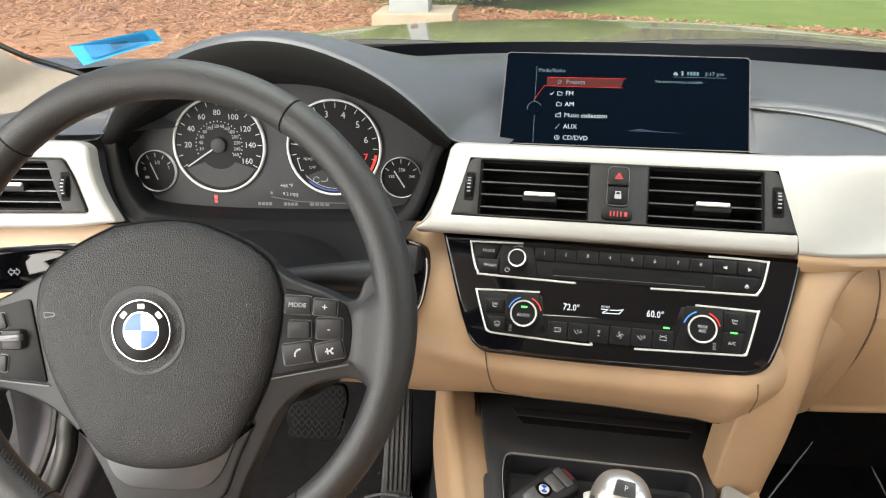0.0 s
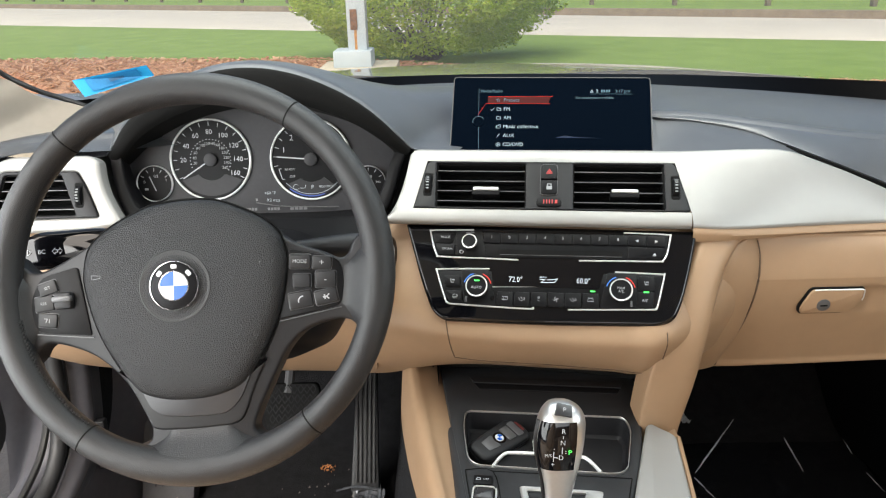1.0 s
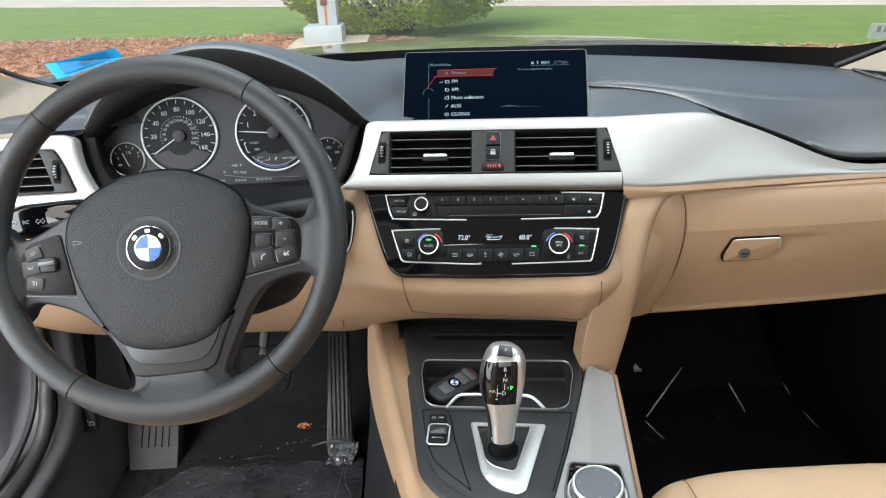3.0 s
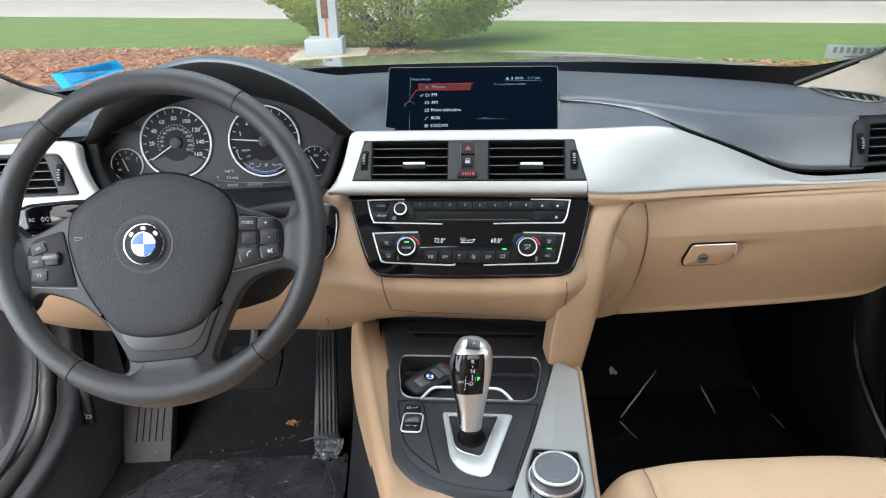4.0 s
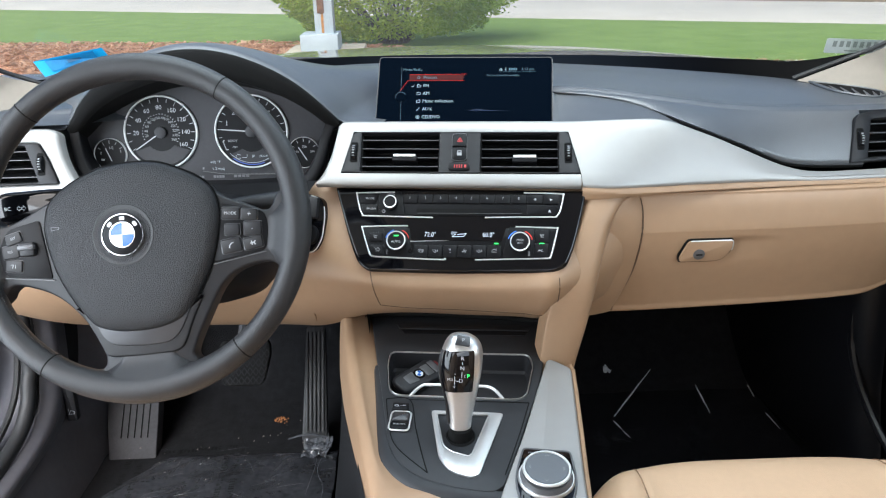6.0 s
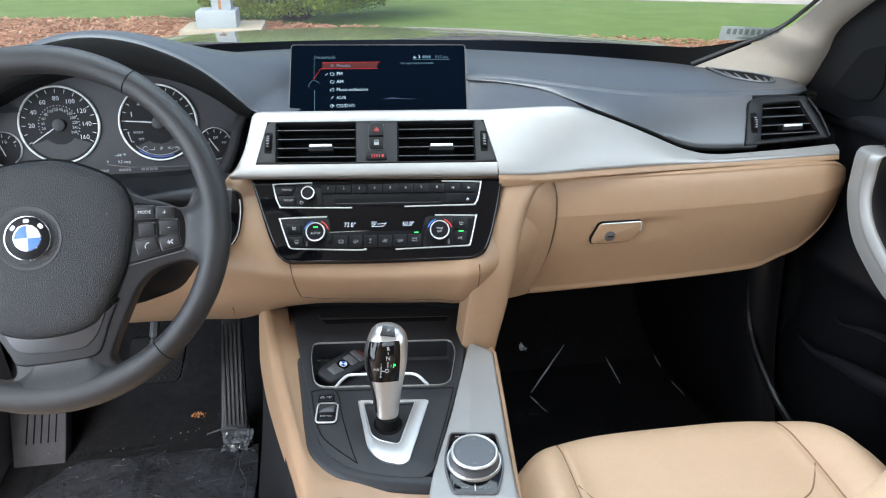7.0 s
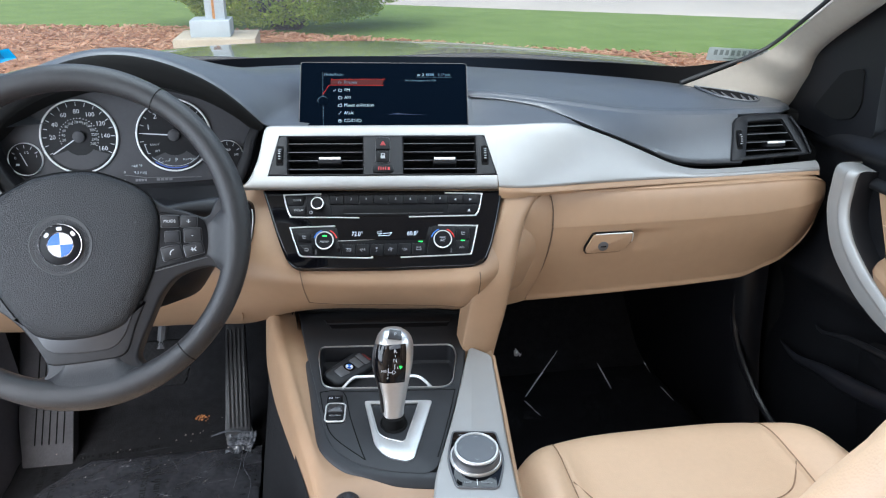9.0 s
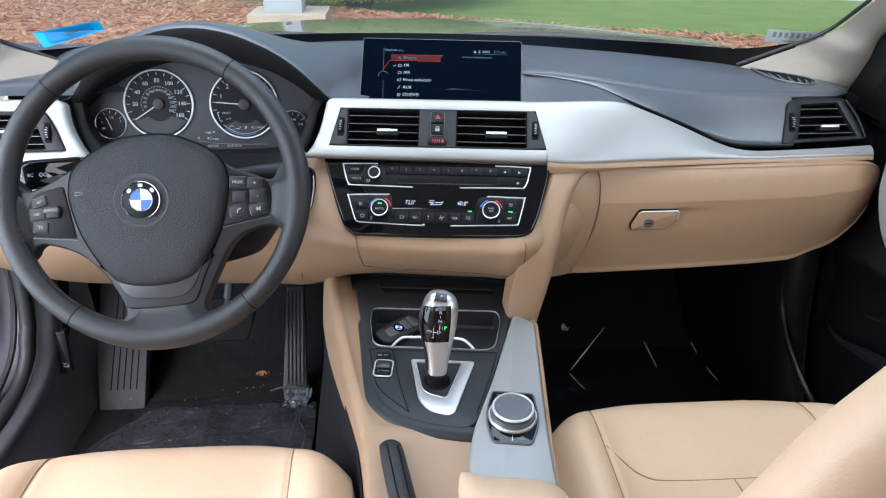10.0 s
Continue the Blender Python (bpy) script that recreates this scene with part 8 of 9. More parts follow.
# ---- driver door, standing open ----
open_door = thing("door_2", (-0.90, 0.47, 0.27), "black driver door standing wide open", "car door", kind="structure")
MO = frame_at((-0.905, 0.47, 0.0), (-0.64, -0.77, 0), (0, 0, 1))
part("panel", prism(rounded([(0.0, 0.92), (0.90, 0.95), (0.94, 0.55), (0.88, 0.30), (0.10, 0.31), (0.0, 0.40)][::-1], 0.04, 6), MO, -0.07, 0.0, 0.01), door_in, open_door, "black grained door panel")
part("pocket", prism(rounded([(0.16, 0.56), (0.84, 0.58), (0.82, 0.36), (0.20, 0.36)][::-1], 0.05, 6), MO, -0.11, -0.069), door_in, open_door, "black door pocket")
part("insert", prism(rounded([(0.30, 0.82), (0.86, 0.84), (0.86, 0.66), (0.36, 0.65)][::-1], 0.04, 6), MO, -0.078, -0.069), tan, open_door, "tan vinyl door insert")
part("door_seal", tube([MO @ Vector((q.x, q.y, -0.066)) for q in rounded([(0.02, 0.90), (0.88, 0.93), (0.92, 0.55), (0.86, 0.32), (0.11, 0.33), (0.02, 0.41)][::-1], 0.04, 6)], 0.006, 8, closed=True), rubber, open_door, "black rubber seal")

# ---- pedals and foot rest ----
gas = thing("accelerator_pedal", (-0.30, 0.53, 0.20), "long ribbed black accelerator pedal", "pedal")
MA = frame_at((-0.284, 0.580, 0.308), (1, 0.0, 0.0), (0.10, 0.56, 0.82))
part("plate", prism(rounded([(-0.028, -0.118), (0.024, -0.118), (0.019, 0.112), (-0.020, 0.112)], 0.006, 4), MA, -0.016, 0.0, 0.003), rubber, gas)
for i in range(5):
    x = -0.019 + i * 0.0088
    part("rib", box(x * 0.92, 0.0, 0.0012, 0.0042, 0.20, 0.005, 0.001, MA), rubber, gas)
part("hinge", box(0, -0.124, -0.012, 0.05, 0.02, 0.03, 0.004, MA), rubber, gas)
grey_rubber = mat("matt_grey_rubber", (0.070, 0.069, 0.073), 0.8, spec=0.15, grain=(600, 0.3, 0.0005), vary=0.12)
brake = thing("brake_pedal", (-0.41, 0.50, 0.36), "black rubber brake pedal with diamond tread", "pedal")
MB = frame_at((-0.398, 0.49, 0.408), (1, 0, 0), (0.03, 0.42, 0.9)) @ Matrix.Diagonal((1, 1.28, 1, 1))
part("pad", prism(rounded([(-0.040, -0.034), (0.034, -0.034), (0.050, 0.014), (0.046, 0.034), (-0.046, 0.034), (-0.050, 0.0)], 0.012, 5), MB, -0.014, 0.0, 0.003), void, brake)
grid = []
for i in range(8):
    for j in range(5):
        x, y = -0.038 + i * 0.0108 + (j % 2) * 0.0054, -0.026 + j * 0.013
        grid.append([(x - 0.0050, y), (x, y - 0.0060), (x + 0.0050, y), (x, y + 0.0060), (x - 0.0050, y)])
part("tread", strokes(MB, grid, 0.0015, 0.0016), vent_black, brake, "raised diamond tread")
part("arm", tube(spline([(-0.405, 0.505, 0.43), (-0.40, 0.56, 0.50), (-0.395, 0.62, 0.62), (-0.39, 0.66, 0.74)], 12), 0.009, 8), satin_grey, brake, "steel pedal arm")
rest = thing("foot_rest", (-0.65, 0.55, 0.20), "grey-black ribbed plastic foot rest", "foot rest")
MT = frame_at((-0.645, 0.586, 0.302), (1, 0, 0), (0.0, 0.66, 0.75))
part("plate", prism(rounded([(-0.047, -0.148), (0.046, -0.148), (0.042, -0.03), (0.040, 0.15), (-0.072, 0.15), (-0.061, -0.05)], 0.008, 4), MT, -0.03, 0.0, 0.004), grey_rubber, rest)
for i in range(5):
    part("groove", box(-0.0275 + i * 0.0132, 0.015, 0.0004, 0.0024, 0.23, 0.0016, 0.0004, MT), void, rest)

# ---- what lies on the floor ----
rng0 = random.Random(3)
def crumple(cx, cy, z, w, d, amp, seed, nx=70, ny=60, scale=14.0, rise=0.0):
    bm = bmesh.new()
    rows = []
    for j in range(ny + 1):
        r = []
        for i in range(nx + 1):
            x, y = cx + w * (i / nx - 0.5), cy + d * (j / ny - 0.5)
            h = amp * (abs(noise.noise(Vector((x * scale, y * scale, seed)))) + 0.5 * abs(noise.noise(Vector((x * scale * 2.7, y * scale * 2.7, seed + 5)))))
            g = max(0, y - 0.62)
            r.append(Vector((x + amp * noise.noise(Vector((x * 9, y * 9, seed + 9))), y, z + h + rise * g * g * 6)))
        rows.append(r)
    skin(bm, rows)
    return bm


bm = crumple(-0.445, 0.26, 0.210, 0.42, 0.50, 0.007, 3.0, 110, 110, 11.0)
FILM_LEFT = [(0.0, -0.70), (0.33, -0.70), (0.45, -0.61), (0.50, -0.575)]
for v in bm.verts:
    f = (v.co.x + 0.235) / -0.42
    v.co.y = v.co.y if v.co.y < 0.3 else 0.3 + (v.co.y - 0.3) * 0.91
    v.co.x = -0.235 + f * (line(FILM_LEFT, v.co.y) + 0.235)
    v.co.z -= 0.012 * max(0, (f - 0.9) / 0.1) ** 2 + 0.012 * max(0, (v.co.y - 0.46) / 0.035) ** 2
film_d = thing("plastic_film", (-0.445, 0.26, 0.205), "crinkled clear printed film over the driver floor mat", "floor film", "floor films")
part("sheet", bm, film, film_d)
film_p = thing("plastic_film", (0.42, 0.36, 0.205), "smooth clear film with painted crease glints over the passenger floor mat", "floor film", "floor films")
part("sheet", crumple(0.42, 0.36, 0.208, 0.48, 0.58, 0.004, 8.0, scale=6.0), film_dark, film_p)
rp = random.Random(11)
for x0, y0, x1, y1 in ((-0.632, 0.447, -0.622, 0.34), (-0.608, 0.447, -0.598, 0.34), (-0.446, 0.453, -0.438, 0.33), (-0.427, 0.456, -0.413, 0.33), (-0.582, 0.470, -0.425, 0.486)):
    d = Vector((x1 - x0, y1 - y0, 0))
    e, q = d.normalized(), Vector((-d.y, d.x, 0)).normalized()
    bm, at = bmesh.new(), 0.0
    while at < d.length:
        w = rp.uniform(0.003, 0.006)
        if rp.random() > 0.14:
            c = Vector((x0, y0, 0.2242)) + e * at
            for k in (-1, 0, 1):
                if rp.random() > 0.25:
                    o_ = c + q * (0.0035 * k)
                    bm.faces.new([bm.verts.new(o_ + e * u * w * 0.45 + q * v * 0.0014) for u, v in ((-1, -1), (1, -1), (1, 1), (-1, 1))])
        at += w + 0.0022
    part("print_bar", bm, void, film_d, "faint black printed bars", tidy=False)
sv, sf = [], []
for _ in range(34):
    x, y = rng0.uniform(-0.64, -0.27), 0.46 + rng0.gauss(0, 0.05)
    q = rng0.uniform(0.0006, 0.0022)
    k = len(sv)
    sv += [(x + q * a, y + q * b * rng0.uniform(0.5, 1.6), 0.2232 + q * c) for a, b, c in ((-1, -1, 0), (1, -0.6, 0), (0.2, 1, 0.4), (0, 0, 1))]
    sf += [(k, k + 1, k + 3), (k + 1, k + 2, k + 3), (k + 2, k, k + 3)]
me = bpy.data.meshes.new("dust_specks")
me.from_pydata(sv, [], sf)
me.materials.append(mat("pale_dust", (0.17, 0.155, 0.135), 0.8, vary=0.3, vscale=200))
tagged(new("dust_specks", me), "pale dust specks scattered on the floor film", "dust", kind="stuff")
edge_film = mat("clear_film_edge", (0.10, 0.105, 0.115), 0.10, coat=0.8, grain=(90, -0.4, 0.004), vary=0.4, vscale=60)
sc = thing("plastic_scrap", (-0.30, 0.49, 0.21), "crumpled clear plastic scrap by the accelerator", "plastic scrap")
bm = crumple(-0.282, 0.480, 0.214, 0.050, 0.060, 0.013, 21.0, 18, 16, 48.0)
part("sheet", bm, edge_film, sc, sharp=12)
part("flap", tube(spline([(-0.338, 0.512, 0.218), (-0.30, 0.513, 0.226), (-0.257, 0.511, 0.220)], 12), 0.0035, 6, flat=0.25), edge_film, sc)
for _ in range(20):
    x, y = rp.uniform(-0.60, -0.25), rp.uniform(0.33, 0.49)
    a, l = rp.gauss(0.15, 0.5), rp.uniform(0.012, 0.055)
    pts = [Vector((x + l * f * math.cos(a) + rp.gauss(0, 0.0008), y + l * f * math.sin(a) + 0.01 * f * f * rp.uniform(-1, 1), 0.2225 + 0.0018 * math.sin(3 * f))) for f in (0, 0.33, 0.66, 1)]
    part("crease", tube(spline(pts, 8), [0.0001 + 0.00016 * math.sin(math.pi * (i + 0.5) / 9) for i in range(9)], 4), edge_film, film_d, "pale crease")
bm = bmesh.new()
for k, pts in enumerate(([(-0.258, 0.52, 0.225), (-0.252, 0.46, 0.240), (-0.262, 0.40, 0.228), (-0.250, 0.33, 0.236), (-0.258, 0.24, 0.222)], [(-0.275, 0.46, 0.222), (-0.268, 0.40, 0.230), (-0.28, 0.34, 0.222)])):
    tube(spline([Vector(p) + Vector((0.004 * math.sin(9 * i + k), 0, 0)) for i, p in enumerate(pts)], 40), [0.0004 + 0.0006 * abs(math.sin(1.7 * i + k)) for i in range(41)], 5, bm=bm)
part("crease", bm, edge_film, sc)
leaf_dry = mat("dry_leaf", (0.50, 0.20, 0.06), 0.6, vary=0.4, vscale=200)
dl = thing("dry_leaf", (-0.364, 0.585, 0.205), "small crumpled orange dry leaf on the floor", "leaf")
bm = crumple(-0.362, 0.588, 0.207, 0.026, 0.018, 0.014, 33.0, 34, 26, 130.0)
bmesh.ops.delete(bm, geom=[f for f in bm.faces if noise.noise(f.calc_center_median() * 210) < 0.10], context="FACES")
part("blade", bm, leaf_dry, dl, sharp=10)
# creases and folded corner of the passenger film, their glints put into pale colour
crease_glint = mat("painted_crease_glint", (0.62, 0.64, 0.67), 0.3, vary=0.3, vscale=80)
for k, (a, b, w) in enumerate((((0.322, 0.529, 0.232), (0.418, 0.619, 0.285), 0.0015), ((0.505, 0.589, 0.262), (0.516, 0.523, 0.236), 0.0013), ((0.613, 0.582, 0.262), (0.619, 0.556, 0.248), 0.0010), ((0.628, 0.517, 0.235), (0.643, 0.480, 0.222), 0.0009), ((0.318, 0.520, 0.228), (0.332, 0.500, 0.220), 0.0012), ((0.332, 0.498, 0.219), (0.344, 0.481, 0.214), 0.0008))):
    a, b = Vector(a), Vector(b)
    part("crease", tube([a.lerp(b, i / 8) + Vector((0.0004 * math.sin(i * 2.1 + k), 0, 0)) for i in range(9)], [w * (0.4 + 0.6 * math.sin(math.pi * min(1, (i + 0.5) / 8))) for i in range(9)], 5), crease_glint, film_p, "crease with painted glint")
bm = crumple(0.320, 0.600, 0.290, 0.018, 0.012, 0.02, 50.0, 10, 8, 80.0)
part("fold", bm, crease_glint, film_p, "folded corner with painted glint", sharp=10)

# ---- labels on the windscreen and small details ----
tag_ink = mat("blue_black_ink", (0.008, 0.07, 0.16), 0.5, vary=0.2, vscale=80)
tag = thing("window_label", (-0.60, 0.485, 0.95), "bright blue film label on the windscreen corner", "label")
q = [Vector((-0.650, 0.458, 0.974)), Vector((-0.556, 0.495, 0.9885)), Vector((-0.551, 0.507, 0.972)), Vector((-0.6346, 0.455, 0.9506))]
mid = sum(q, Vector()) / 4
bm = bmesh.new()
skin(bm, [[q[0], q[1]], [q[3], q[2]]])
part("film_sheet", bm, tag_blue, tag)
bm = bmesh.new()
qq = [mid + (p - mid) * 0.70 + Vector((0, -0.0015, 0.001)) for p in q]
skin(bm, [[qq[0], qq[1]], [qq[3], qq[2]]])
part("film_field", bm, tag_dark, tag, "darker blue field")
bm = bmesh.new()
qq = [mid + (p - mid) * 0.20 + Vector((0.004, -0.003, 0.002)) for p in q]
skin(bm, [[qq[0], qq[1]], [qq[3], qq[2]]])
part("film_mark", bm, tag_ink, tag, "small dark smudge")
st2 = thing("window_sticker", (0.65, 0.475, 0.94), "grey translucent windscreen sticker with dark bars", "sticker")
MW = frame_at((0.657, 0.466, 0.9625), (1, -0.10, -0.05), (0.12, -0.25, 1))
sticker_grey = mat("grey_print", (0.13, 0.145, 0.14), 0.6)
pale = mat("pale_sticker", (0.30, 0.33, 0.32), 0.5, vary=0.08)
part("sheet", prism(rounded(rect(0, 0, 0.112, 0.024), 0.003, 3), MW, -0.0006, 0.0), pale, st2)
part("dark_bars", bars(MW, [(-0.042 + 0.0105 * i, 0.0035, 0.0062, 0.0095) for i in range(9)] + [(0.0, -0.0072, 0.05, 0.002)], 0.0003), sticker_grey, st2, "plain dark bars")
# demister outlets in the dashboard top
for s, nm in ((1, "passenger"), (-1, "driver")):
    dg = thing("demister_outlet", (s * 0.61, 0.40, 0.90), f"black slatted demister outlet on the {nm} side", "air outlet", "demister outlets")
    P0 = [(0.575, 0.452, 0.9118), (0.605, 0.437, 0.9098), (0.640, 0.415, 0.9068), (0.655, 0.385, 0.9050), (0.644, 0.360, 0.9038), (0.622, 0.357, 0.9040), (0.597, 0.375, 0.9060), (0.580, 0.402, 0.9085)]
    ring = [Vector((s * p.x, p.y, p.z)) for p in loop_pts([Vector(p) for p in P0], 48)]
    bm = bmesh.new()
    skin(bm, [[p - Vector((0, 0, 0.006)) for p in ring], [p + Vector((0, 0, 0.0004)) for p in ring]], closed=True, caps=True)
    part("slot", bm, void, dg, "dark slot")
    part("slot_rim", tube([p + Vector((0, 0, 0.0004)) for p in ring], 0.0018, 6, closed=True), pad_grey, dg)
    low, high = spline([Vector(p) for p in (P0[7], P0[6], P0[5], P0[4])], 14), spline([Vector(p) for p in (P0[0], P0[1], P0[2], P0[3])], 14)
    for k in range(7):
        a, b = low[2 * k + 1], high[2 * k + 1]
        e = a.lerp(b, 0.62)
        w = Vector((0.0035, 0.001, 0))
        bm = bmesh.new()
        pts = [a - w, a + w, e + w * 0.25, e - w * 0.25]
        skin(bm, [[Vector((s * p.x, p.y, p.z - 0.004)) for p in pts], [Vector((s * p.x, p.y, p.z + 0.0012)) for p in pts]], closed=True, caps=True)
        part("fin", bm, pad_grey, dg)

# ---- outside: ground, planting, road, guard rail, woods ----
grass_m = mat("lawn", (0.170, 0.245, 0.075), 0.9, grain=(70, -0.4, 0.015), col2=(0.120, 0.188, 0.054), vscale=2.2, spec=0.1)
mulch_m = mat("bark_mulch", (0.56, 0.33, 0.21), 0.95, grain=(45, -0.9, 0.04), col2=(0.32, 0.165, 0.10), vscale=9.0, spec=0.1)
road_m = mat("pale_concrete_road", (0.37, 0.35, 0.315), 0.85, grain=(60, -0.3, 0.01), vary=0.08, vscale=0.8)
asphalt_m = mat("asphalt", (0.055, 0.055, 0.057), 0.9, grain=(120, -0.6, 0.006), vary=0.2, vscale=3)
kerb_m = mat("brown_stone_kerb", (0.15, 0.12, 0.09), 0.9, vary=0.2, vscale=4)
concrete_m = mat("cast_concrete", (0.40, 0.36, 0.28), 0.85, grain=(80, -0.4, 0.006), vary=0.15, vscale=5)
paint_m = mat("pale_blue_grey_paint", (0.38, 0.44, 0.48), 0.5, vary=0.08, vscale=6)
rust_m = mat("rust", (0.36, 0.17, 0.05), 0.9, vary=0.4, vscale=30)
plate_m = mat("dark_rusted_plate", (0.13, 0.065, 0.035), 0.9, vary=0.5, vscale=25)
galv_m = mat("galvanised_steel", (0.36, 0.385, 0.41), 0.5, metal=0.4, vary=0.1, vscale=5)
bark_m = mat("grey_bark", (0.13, 0.112, 0.092), 0.95, grain=(25, -0.8, 0.03), vary=0.3, vscale=5)


def leaf_material(name, a, b, thin=0.35):
    m = bpy.data.materials.new(name)
    m.use_nodes = True
    n, l = m.node_tree.nodes, m.node_tree.links
    bs = n["Principled BSDF"]
    bs.inputs["Roughness"].default_value, bs.inputs["Specular IOR Level"].default_value = 0.55, 0.25
    g, r = n.new("ShaderNodeNewGeometry"), n.new("ShaderNodeValToRGB")
    r.color_ramp.elements[0].color, r.color_ramp.elements[1].color = (*a, 1), (*b, 1)
    l.new(g.outputs["Random Per Island"], r.inputs[0]), l.new(r.outputs[0], bs.inputs["Base Color"])
    tr, mx = n.new("ShaderNodeBsdfTranslucent"), n.new("ShaderNodeMixShader")
    l.new(r.outputs[0], tr.inputs[0])
    mx.inputs[0].default_value = thin
    l.new(bs.outputs[0], mx.inputs[1]), l.new(tr.outputs[0], mx.inputs[2]), l.new(mx.outputs[0], n["Material Output"].inputs[0])
    return m


bush_leaf = leaf_material("bright_green_leaves", (0.29, 0.41, 0.060), (0.48, 0.59, 0.125), 0.55)
wood_leaf = leaf_material("spring_leaves", (0.15, 0.17, 0.035), (0.38, 0.38, 0.095), 0.45)
rng = random.Random(7)


def leaf_mesh(points, size, rng, flat=0.5):
    """Many small pointed leaves, two triangles each, turned at random."""
    vs, fs = [], []
    for p in points:
        s = size * rng.uniform(0.6, 1.3)
        d = Vector((rng.gauss(0, 1), rng.gauss(0, 1), rng.gauss(0, flat))).normalized()
        e = d.cross(Vector((rng.gauss(0, 1), rng.gauss(0, 1), rng.gauss(0, 1)))).normalized()
        k = len(vs)
        vs += [p - d * s, p + e * s * 0.45, p + d * s, p - e * s * 0.45]
        fs += [(k, k + 1, k + 2, k + 3)]
    me = bpy.data.meshes.new("leaves")
    me.from_pydata([tuple(v) for v in vs], [], fs)
    return me


# one ground sheet to the horizon, the beds and road on it
bm = bmesh.new()
skin(bm, [[(-900, -600, 0), (900, -600, 0)], [(-900, 1400, 0), (900, 1400, 0)]])
solo("ground", bm, grass_m, "green lawn reaching to the horizon", "ground", "structure")
BED = [(-14, 11.3), (-6, 10.0), (-2, 9.3), (-0.8, 8.8), (0.2, 8.1), (1, 7.65), (2, 7.15), (3, 6.65), (5, 5.85), (8, 4.7), (10, 4.4)]
edge_y = lambda x: line(BED, x) + 0.05 * math.sin(2.3 * x) + 0.03 * math.sin(5.1 * x)
bm = bmesh.new()
skin(bm, [[(x, 4.2, 0.012) for x in (-14 + 0.25 * i for i in range(97))], [(x, edge_y(x) - 0.35, 0.05) for x in (-14 + 0.25 * i for i in range(97))], [(x, edge_y(x), 0.006) for x in (-14 + 0.25 * i for i in range(97))]])
solo("mulch_bed", bm, mulch_m, "reddish bark mulch bed in front of the car", "mulch bed", "structure")
bm = bmesh.new()
skin(bm, [[(-40, -40, 0.006), (40, -40, 0.006)], [(-40, 4.0, 0.006), (40, 4.0, 0.006)]])
solo("pavement", bm, asphalt_m, "grey asphalt parking bay under the car", "parking bay", "structure")
bm = box(0, 4.1, 0.06, 80, 0.18, 0.16, 0.02)
solo("kerb_near", bm, concrete_m, "concrete kerb of the parking bay", "kerb", "structure")
near, far = (lambda x: 13.2 - 0.495 * x), (lambda x: 18.6 - 0.61 * x)
bm = bmesh.new()
xs = [-60 + 2 * i for i in range(45)]
skin(bm, [[(x, near(x) - 0.05, 0.004) for x in xs], [(x, near(x), 0.03) for x in xs], [(x, (near(x) + far(x)) / 2, 0.05) for x in xs], [(x, far(x), 0.03) for x in xs]])
solo("road", bm, road_m, "pale concrete road beyond the lawn", "road", "structure")
bm = bmesh.new()
skin(bm, [[(x, far(x), 0.0) for x in xs], [(x, far(x) + 0.01, 0.17) for x in xs], [(x, far(x) + 0.25, 0.18) for x in xs], [(x, far(x) + 0.3, 0.0) for x in xs]])
solo("kerb_far", bm, kerb_m, "brown stone kerb on the far side of the road", "kerb", "structure")

# bark chips near the car's nose
chip_vs, chip_fs = [], []
for _ in range(7000):
    x = rng.uniform(-8, 5)
    y = edge_y(x) - abs(rng.gauss(0, 1)) * 1.6 - 0.02
    if y < 4.4:
        continue
    a, l, w = rng.uniform(0, 6.3), rng.uniform(0.02, 0.06), rng.uniform(0.007, 0.018)
    c, s = math.cos(a), math.sin(a)
    z = 0.055 + rng.uniform(-0.02, 0.03) - 0.03 * max(0, 1 - (edge_y(x) - y) * 3)
    t = rng.uniform(-0.02, 0.02)
    k = len(chip_vs)
    chip_vs += [(x + c * u * l - s * v * w, y + s * u * l + c * v * w, z + t * u + h) for h in (0, 0.008) for u, v in ((-1, -1), (1, -1), (1, 1), (-1, 1))]
    chip_fs += [(k + 4, k + 5, k + 6, k + 7), (k, k + 1, k + 5, k + 4), (k + 1, k + 2, k + 6, k + 5), (k + 2, k + 3, k + 7, k + 6), (k + 3, k, k + 4, k + 7)]
me = bpy.data.meshes.new("bark_chips")
me.from_pydata(chip_vs, [], chip_fs)
chip_m = leaf_material("bark_chips", (0.40, 0.205, 0.12), (0.62, 0.40, 0.27))
me.materials.append(chip_m)
tagged(new("bark_chips", me), "loose reddish bark chips on the mulch bed", "bark chips", kind="stuff")
# grass tufts along the edge of the bed
tv, tf = [], []
for _ in range(6000):
    x = rng.uniform(-9, 7)
    y = edge_y(x) + abs(rng.gauss(0, 1)) * 0.22 - 0.04
    if y > near(x) - 0.1:
        continue
    a, h = rng.uniform(0, 6.3), rng.uniform(0.010, 0.026)
    k = len(tv)
    dx, dy = 0.012 * math.cos(a), 0.012 * math.sin(a)
    tv += [(x - dx, y - dy, 0.0), (x + dx, y + dy, 0.0), (x + rng.uniform(-0.03, 0.03), y + rng.uniform(-0.03, 0.03), h)]
    tf.append((k, k + 1, k + 2))
me = bpy.data.meshes.new("grass")
me.from_pydata(tv, [], tf)
me.materials.append(leaf_material("grass_blades", (0.21, 0.325, 0.088), (0.26, 0.38, 0.108), 0.5))
tagged(new("grass", me), "short green grass blades along the edge of the bed", "grass", kind="stuff")

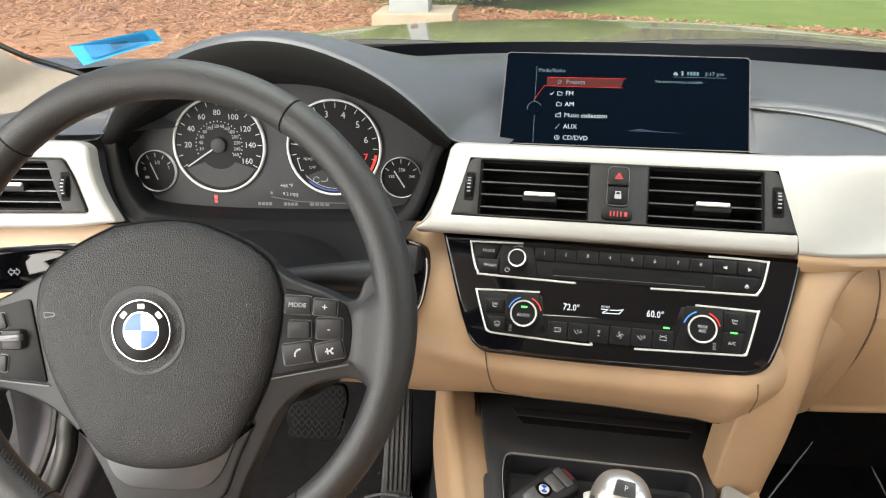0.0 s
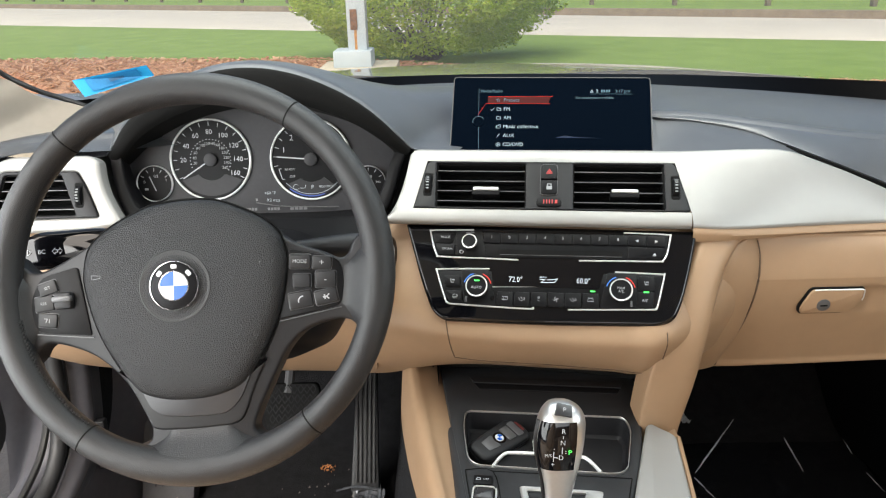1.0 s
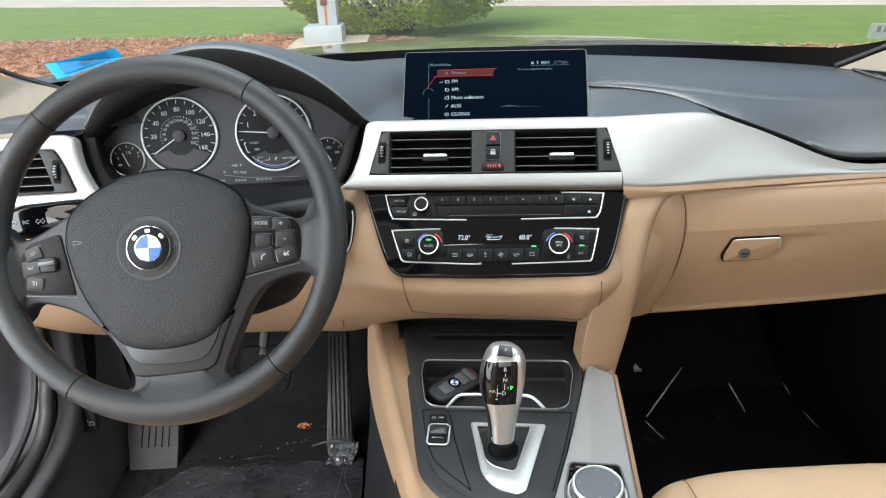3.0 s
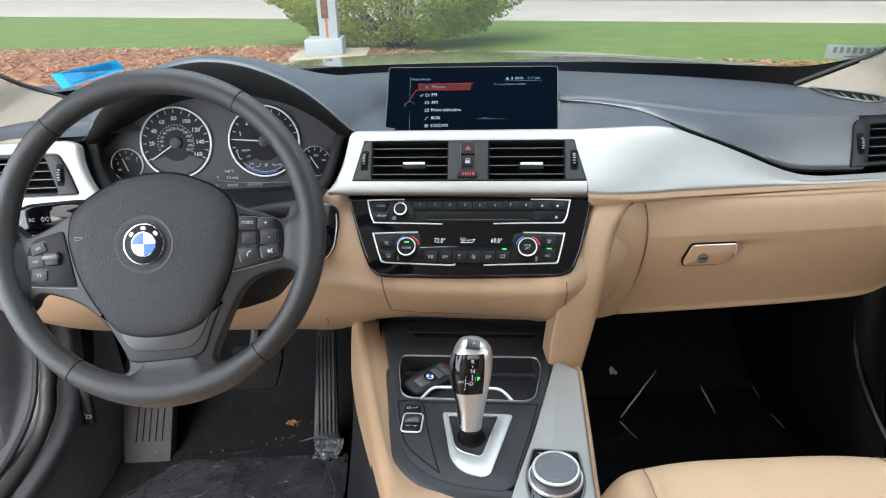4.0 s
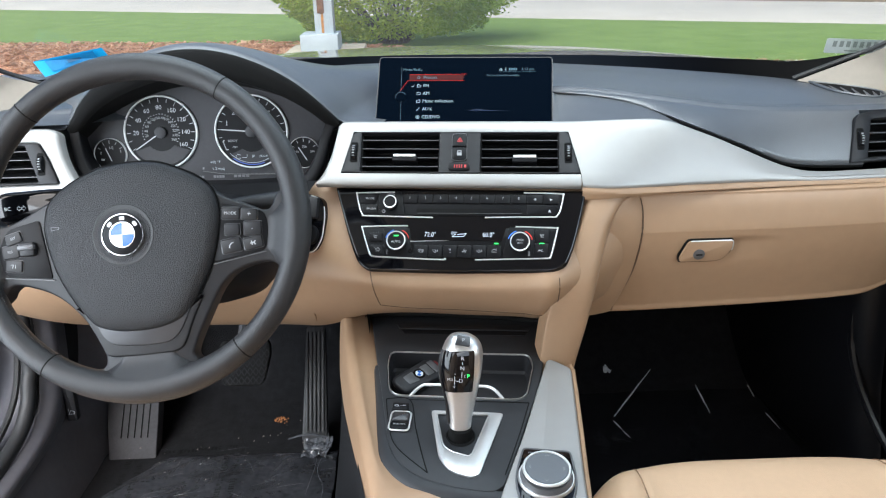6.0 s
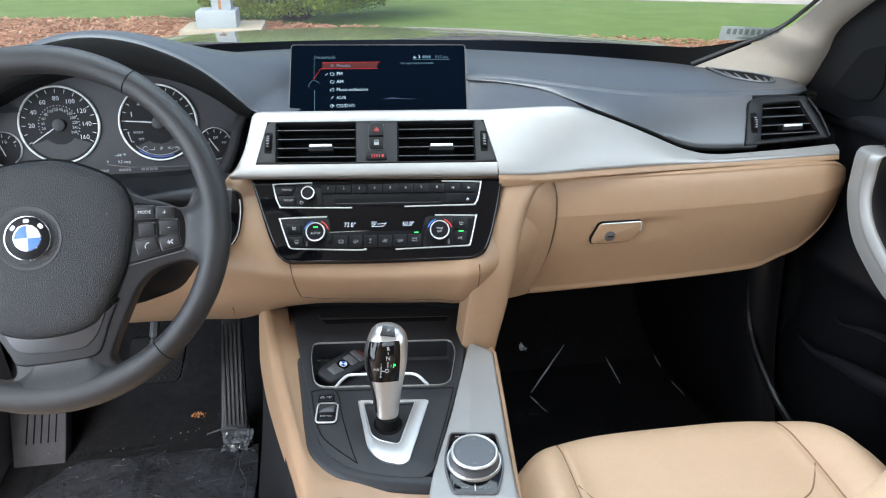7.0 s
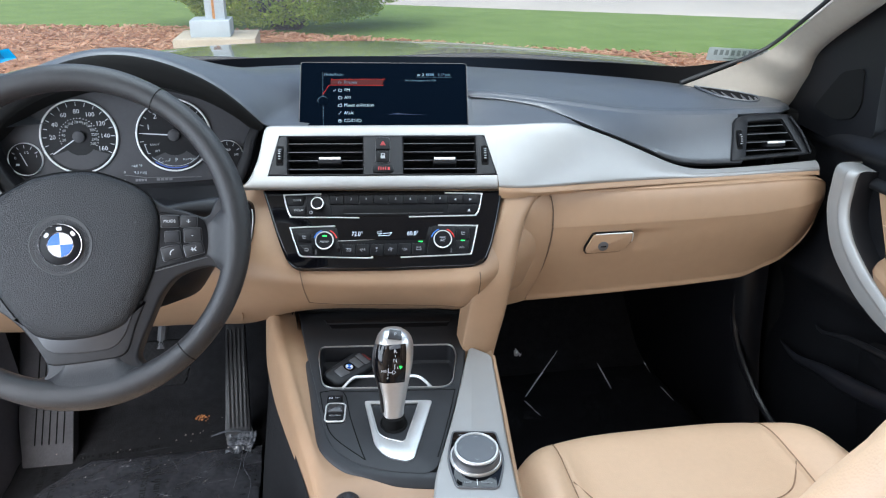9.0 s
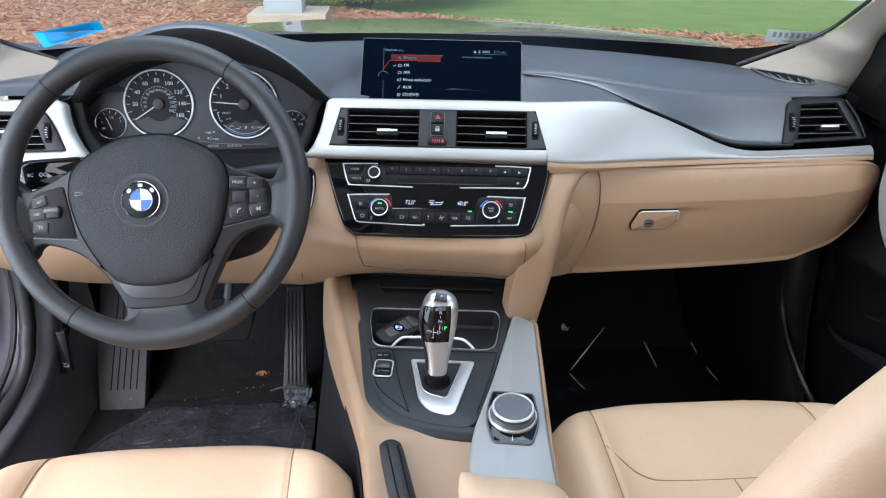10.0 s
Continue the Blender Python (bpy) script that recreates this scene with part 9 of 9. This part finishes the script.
# lamp post on its plinth
post = thing("lamp_post", (-0.95, 6.75, 0.0), "pale blue-grey painted steel lamp post on a concrete plinth", "lamp post")
part("plinth", box(-0.985, 6.8, 0.112, 0.735, 0.70, 0.265, 0.02), concrete_m, post, "cast concrete plinth")
part("base_cover", box(-1.025, 6.75, 0.318, 0.36, 0.36, 0.155, 0.015), paint_m, post, "painted base cover")
bm = box(-0.978, 6.75, 2.88, 0.178, 0.178, 5.0, 0.012)
part("shaft", bm, paint_m, post, "square painted shaft")
part("hand_hole", box(-1.000, 6.655, 0.672, 0.066, 0.016, 0.185, 0.008), plate_m, post, "rusted cover plate")
part("rust_streak", box(-0.990, 6.6600, 0.490, 0.024, 0.003, 0.18), rust_m, post, "rust streak")

# round green bush behind the post
bush = thing("bush", (-0.38, 9.1, 0.0), "dense round bright green bush", "bush")
bc, br = Vector((-0.40, 9.4, 1.02)), Vector((1.72, 1.5, 1.10))
pts = []
while len(pts) < 46000:
    d = Vector((rng.gauss(0, 1), rng.gauss(0, 1), rng.gauss(0, 1))).normalized()
    lump = 1 + 0.16 * noise.noise(d * 2.6) + 0.09 * noise.noise(d * 6.0 + Vector((3, 1, 0)))
    r = lump * (1 - abs(rng.gauss(0, 0.13)))
    p = bc + Vector((d.x * br.x, d.y * br.y, d.z * br.z)) * r
    hole = noise.noise(p * 2.4 + Vector((5, 0, 2)))
    if p.z < 0.12 or hole < -0.36 or (d.y > 0.35):
        continue
    pts.append(p)
me = leaf_mesh(pts, 0.030, rng)
me.materials.append(bush_leaf)
crown = new("crown", me)
crown.parent, BASE[crown] = bush, Vector()
crown.matrix_parent_inverse = Matrix.Translation(-Vector(bush.location))
bm = bmesh.new()
for k in range(26):
    a = math.tau * k / 26 + rng.uniform(-0.1, 0.1)
    e = rng.uniform(0.05, 1.25)
    tip = bc + Vector((math.cos(a) * math.cos(e) * br.x, math.sin(a) * math.cos(e) * br.y, math.sin(e) * br.z)) * 0.88 - Vector((0, 0, 0.35 * math.cos(e)))
    foot = Vector((-0.40 + 0.15 * math.cos(a), 9.3 + 0.15 * math.sin(a), 0.0))
    bend = foot.lerp(tip, 0.5) + Vector((rng.uniform(-0.15, 0.15), rng.uniform(-0.1, 0.1), 0.12))
    tube(spline([foot, bend, tip], 10), [0.022 - 0.0018 * i for i in range(11)], 6, bm=bm)
part("stems", bm, bark_m, bush, "thin grey stems")

# guard rail
rail_line = lambda x: 24.3 - 0.63 * x
rail_z = lambda x: 0.70 - 0.008 * x
rail = thing("guard_rail", (0, 24.3, 0.0), "galvanised W-beam guard rail on posts", "guard rail")
wave = [(0.0, 0.155), (0.06, 0.12), (0.06, 0.075), (0.0, 0.03), (0.0, -0.03), (0.06, -0.075), (0.06, -0.12), (0.0, -0.155)]
bm = bmesh.new()
skin(bm, [[Vector((x, rail_line(x) - d, rail_z(x) - 0.155 + h)) for d, h in wave] for x in range(-50, 21, 2)])
shell(part("beam", bm, galv_m, rail), 0.006)
for x in range(-48, 20, 2):
    part("rail_post", box(x, rail_line(x) + 0.09, rail_z(x) / 2 - 0.05, 0.11, 0.15, rail_z(x) + 0.1, 0.01), bark_m, rail)

# mesh fence behind it
fence = thing("mesh_fence", (-14, 36, 0.0), "grey wire mesh fence on thin posts", "fence")
fl = lambda x: 27.5 - 0.63 * x
wire_m = bpy.data.materials.new("wire_mesh")
wire_m.use_nodes = True
wb = wire_m.node_tree.nodes["Principled BSDF"]
wb.inputs["Base Color"].default_value, wb.inputs["Roughness"].default_value, wb.inputs["Alpha"].default_value = (0.33, 0.33, 0.32, 1), 0.6, 0.28
bm = bmesh.new()
skin(bm, [[(x, fl(x), 0.0), (x, fl(x), 2.1)] for x in range(-52, -4, 2)])
part("mesh", bm, wire_m, fence, "fine wire mesh")
for x in range(-52, -5, 3):
    part("fence_post", tube([(x, fl(x), 0.0), (x, fl(x), 2.15)], 0.03, 6), galv_m, fence)
part("top_wire", tube([(x, fl(x), 2.1) for x in range(-52, -4, 4)], 0.02, 5), galv_m, fence)

# spring woods behind the road
tvb = bmesh.new()
lp = []
for k in range(120):
    x = rng.uniform(-60, 40)
    y = 31 - 0.60 * x + rng.uniform(0, 26)
    h, r0 = rng.uniform(7, 13), rng.uniform(0.07, 0.2)
    lean = Vector((rng.uniform(-0.6, 0.6), rng.uniform(-0.4, 0.4), h))
    foot = Vector((x, y, -0.1))
    tube(spline([foot, foot + lean * 0.4 + Vector((rng.uniform(-0.2, 0.2), 0, 0)), foot + lean], 6), [r0 * (1 - 0.13 * i) for i in range(7)], 6, bm=tvb)
    for b in range(7):
        f = rng.uniform(0.12, 0.8)
        a = rng.uniform(0, math.tau)
        s = foot + lean * f
        e = s + Vector((math.cos(a), math.sin(a), rng.uniform(0.1, 0.7))) * rng.uniform(1.2, 2.6)
        tube([s, s.lerp(e, 0.5) + Vector((0, 0, 0.15)), e], [r0 * 0.35, r0 * 0.22, r0 * 0.08], 5, bm=tvb)
        lp += [e + Vector((rng.gauss(0, 0.7), rng.gauss(0, 0.7), rng.gauss(0, 0.6))) for _ in range(110)]
for _ in range(26000):
    x = rng.uniform(-60, 40)
    lp.append(Vector((x, 29.5 - 0.61 * x + rng.uniform(0, 14), abs(rng.gauss(0, 1.0)) + 0.15)))
finish(tvb)
me = bpy.data.meshes.new("tree_trunks")
tvb.to_mesh(me)
tvb.free()
me.materials.append(bark_m)
tagged(new("tree_trunks", me), "bare grey trunks and limbs of the far woods", "trees", kind="stuff")
me = leaf_mesh(lp, 0.085, rng)
me.materials.append(wood_leaf)
tagged(new("tree_foliage", me), "thin yellow-green spring foliage of the far woods", "trees", kind="stuff")
far_m = mat("far_woods", (0.23, 0.235, 0.140), 1.0, col2=(0.085, 0.090, 0.062), vscale=0.5, detail=12, spec=0.0)
bm = bmesh.new()
skin(bm, [[(x, 62 - 0.6 * x, -1), (x, 62 - 0.6 * x, 16 + 3 * noise.noise(Vector((x * 0.09, 0, 0))))] for x in range(-120, 100, 3)])
solo("backdrop", bm, far_m, "hazy brown-green wooded rise in the distance", "backdrop", "structure")
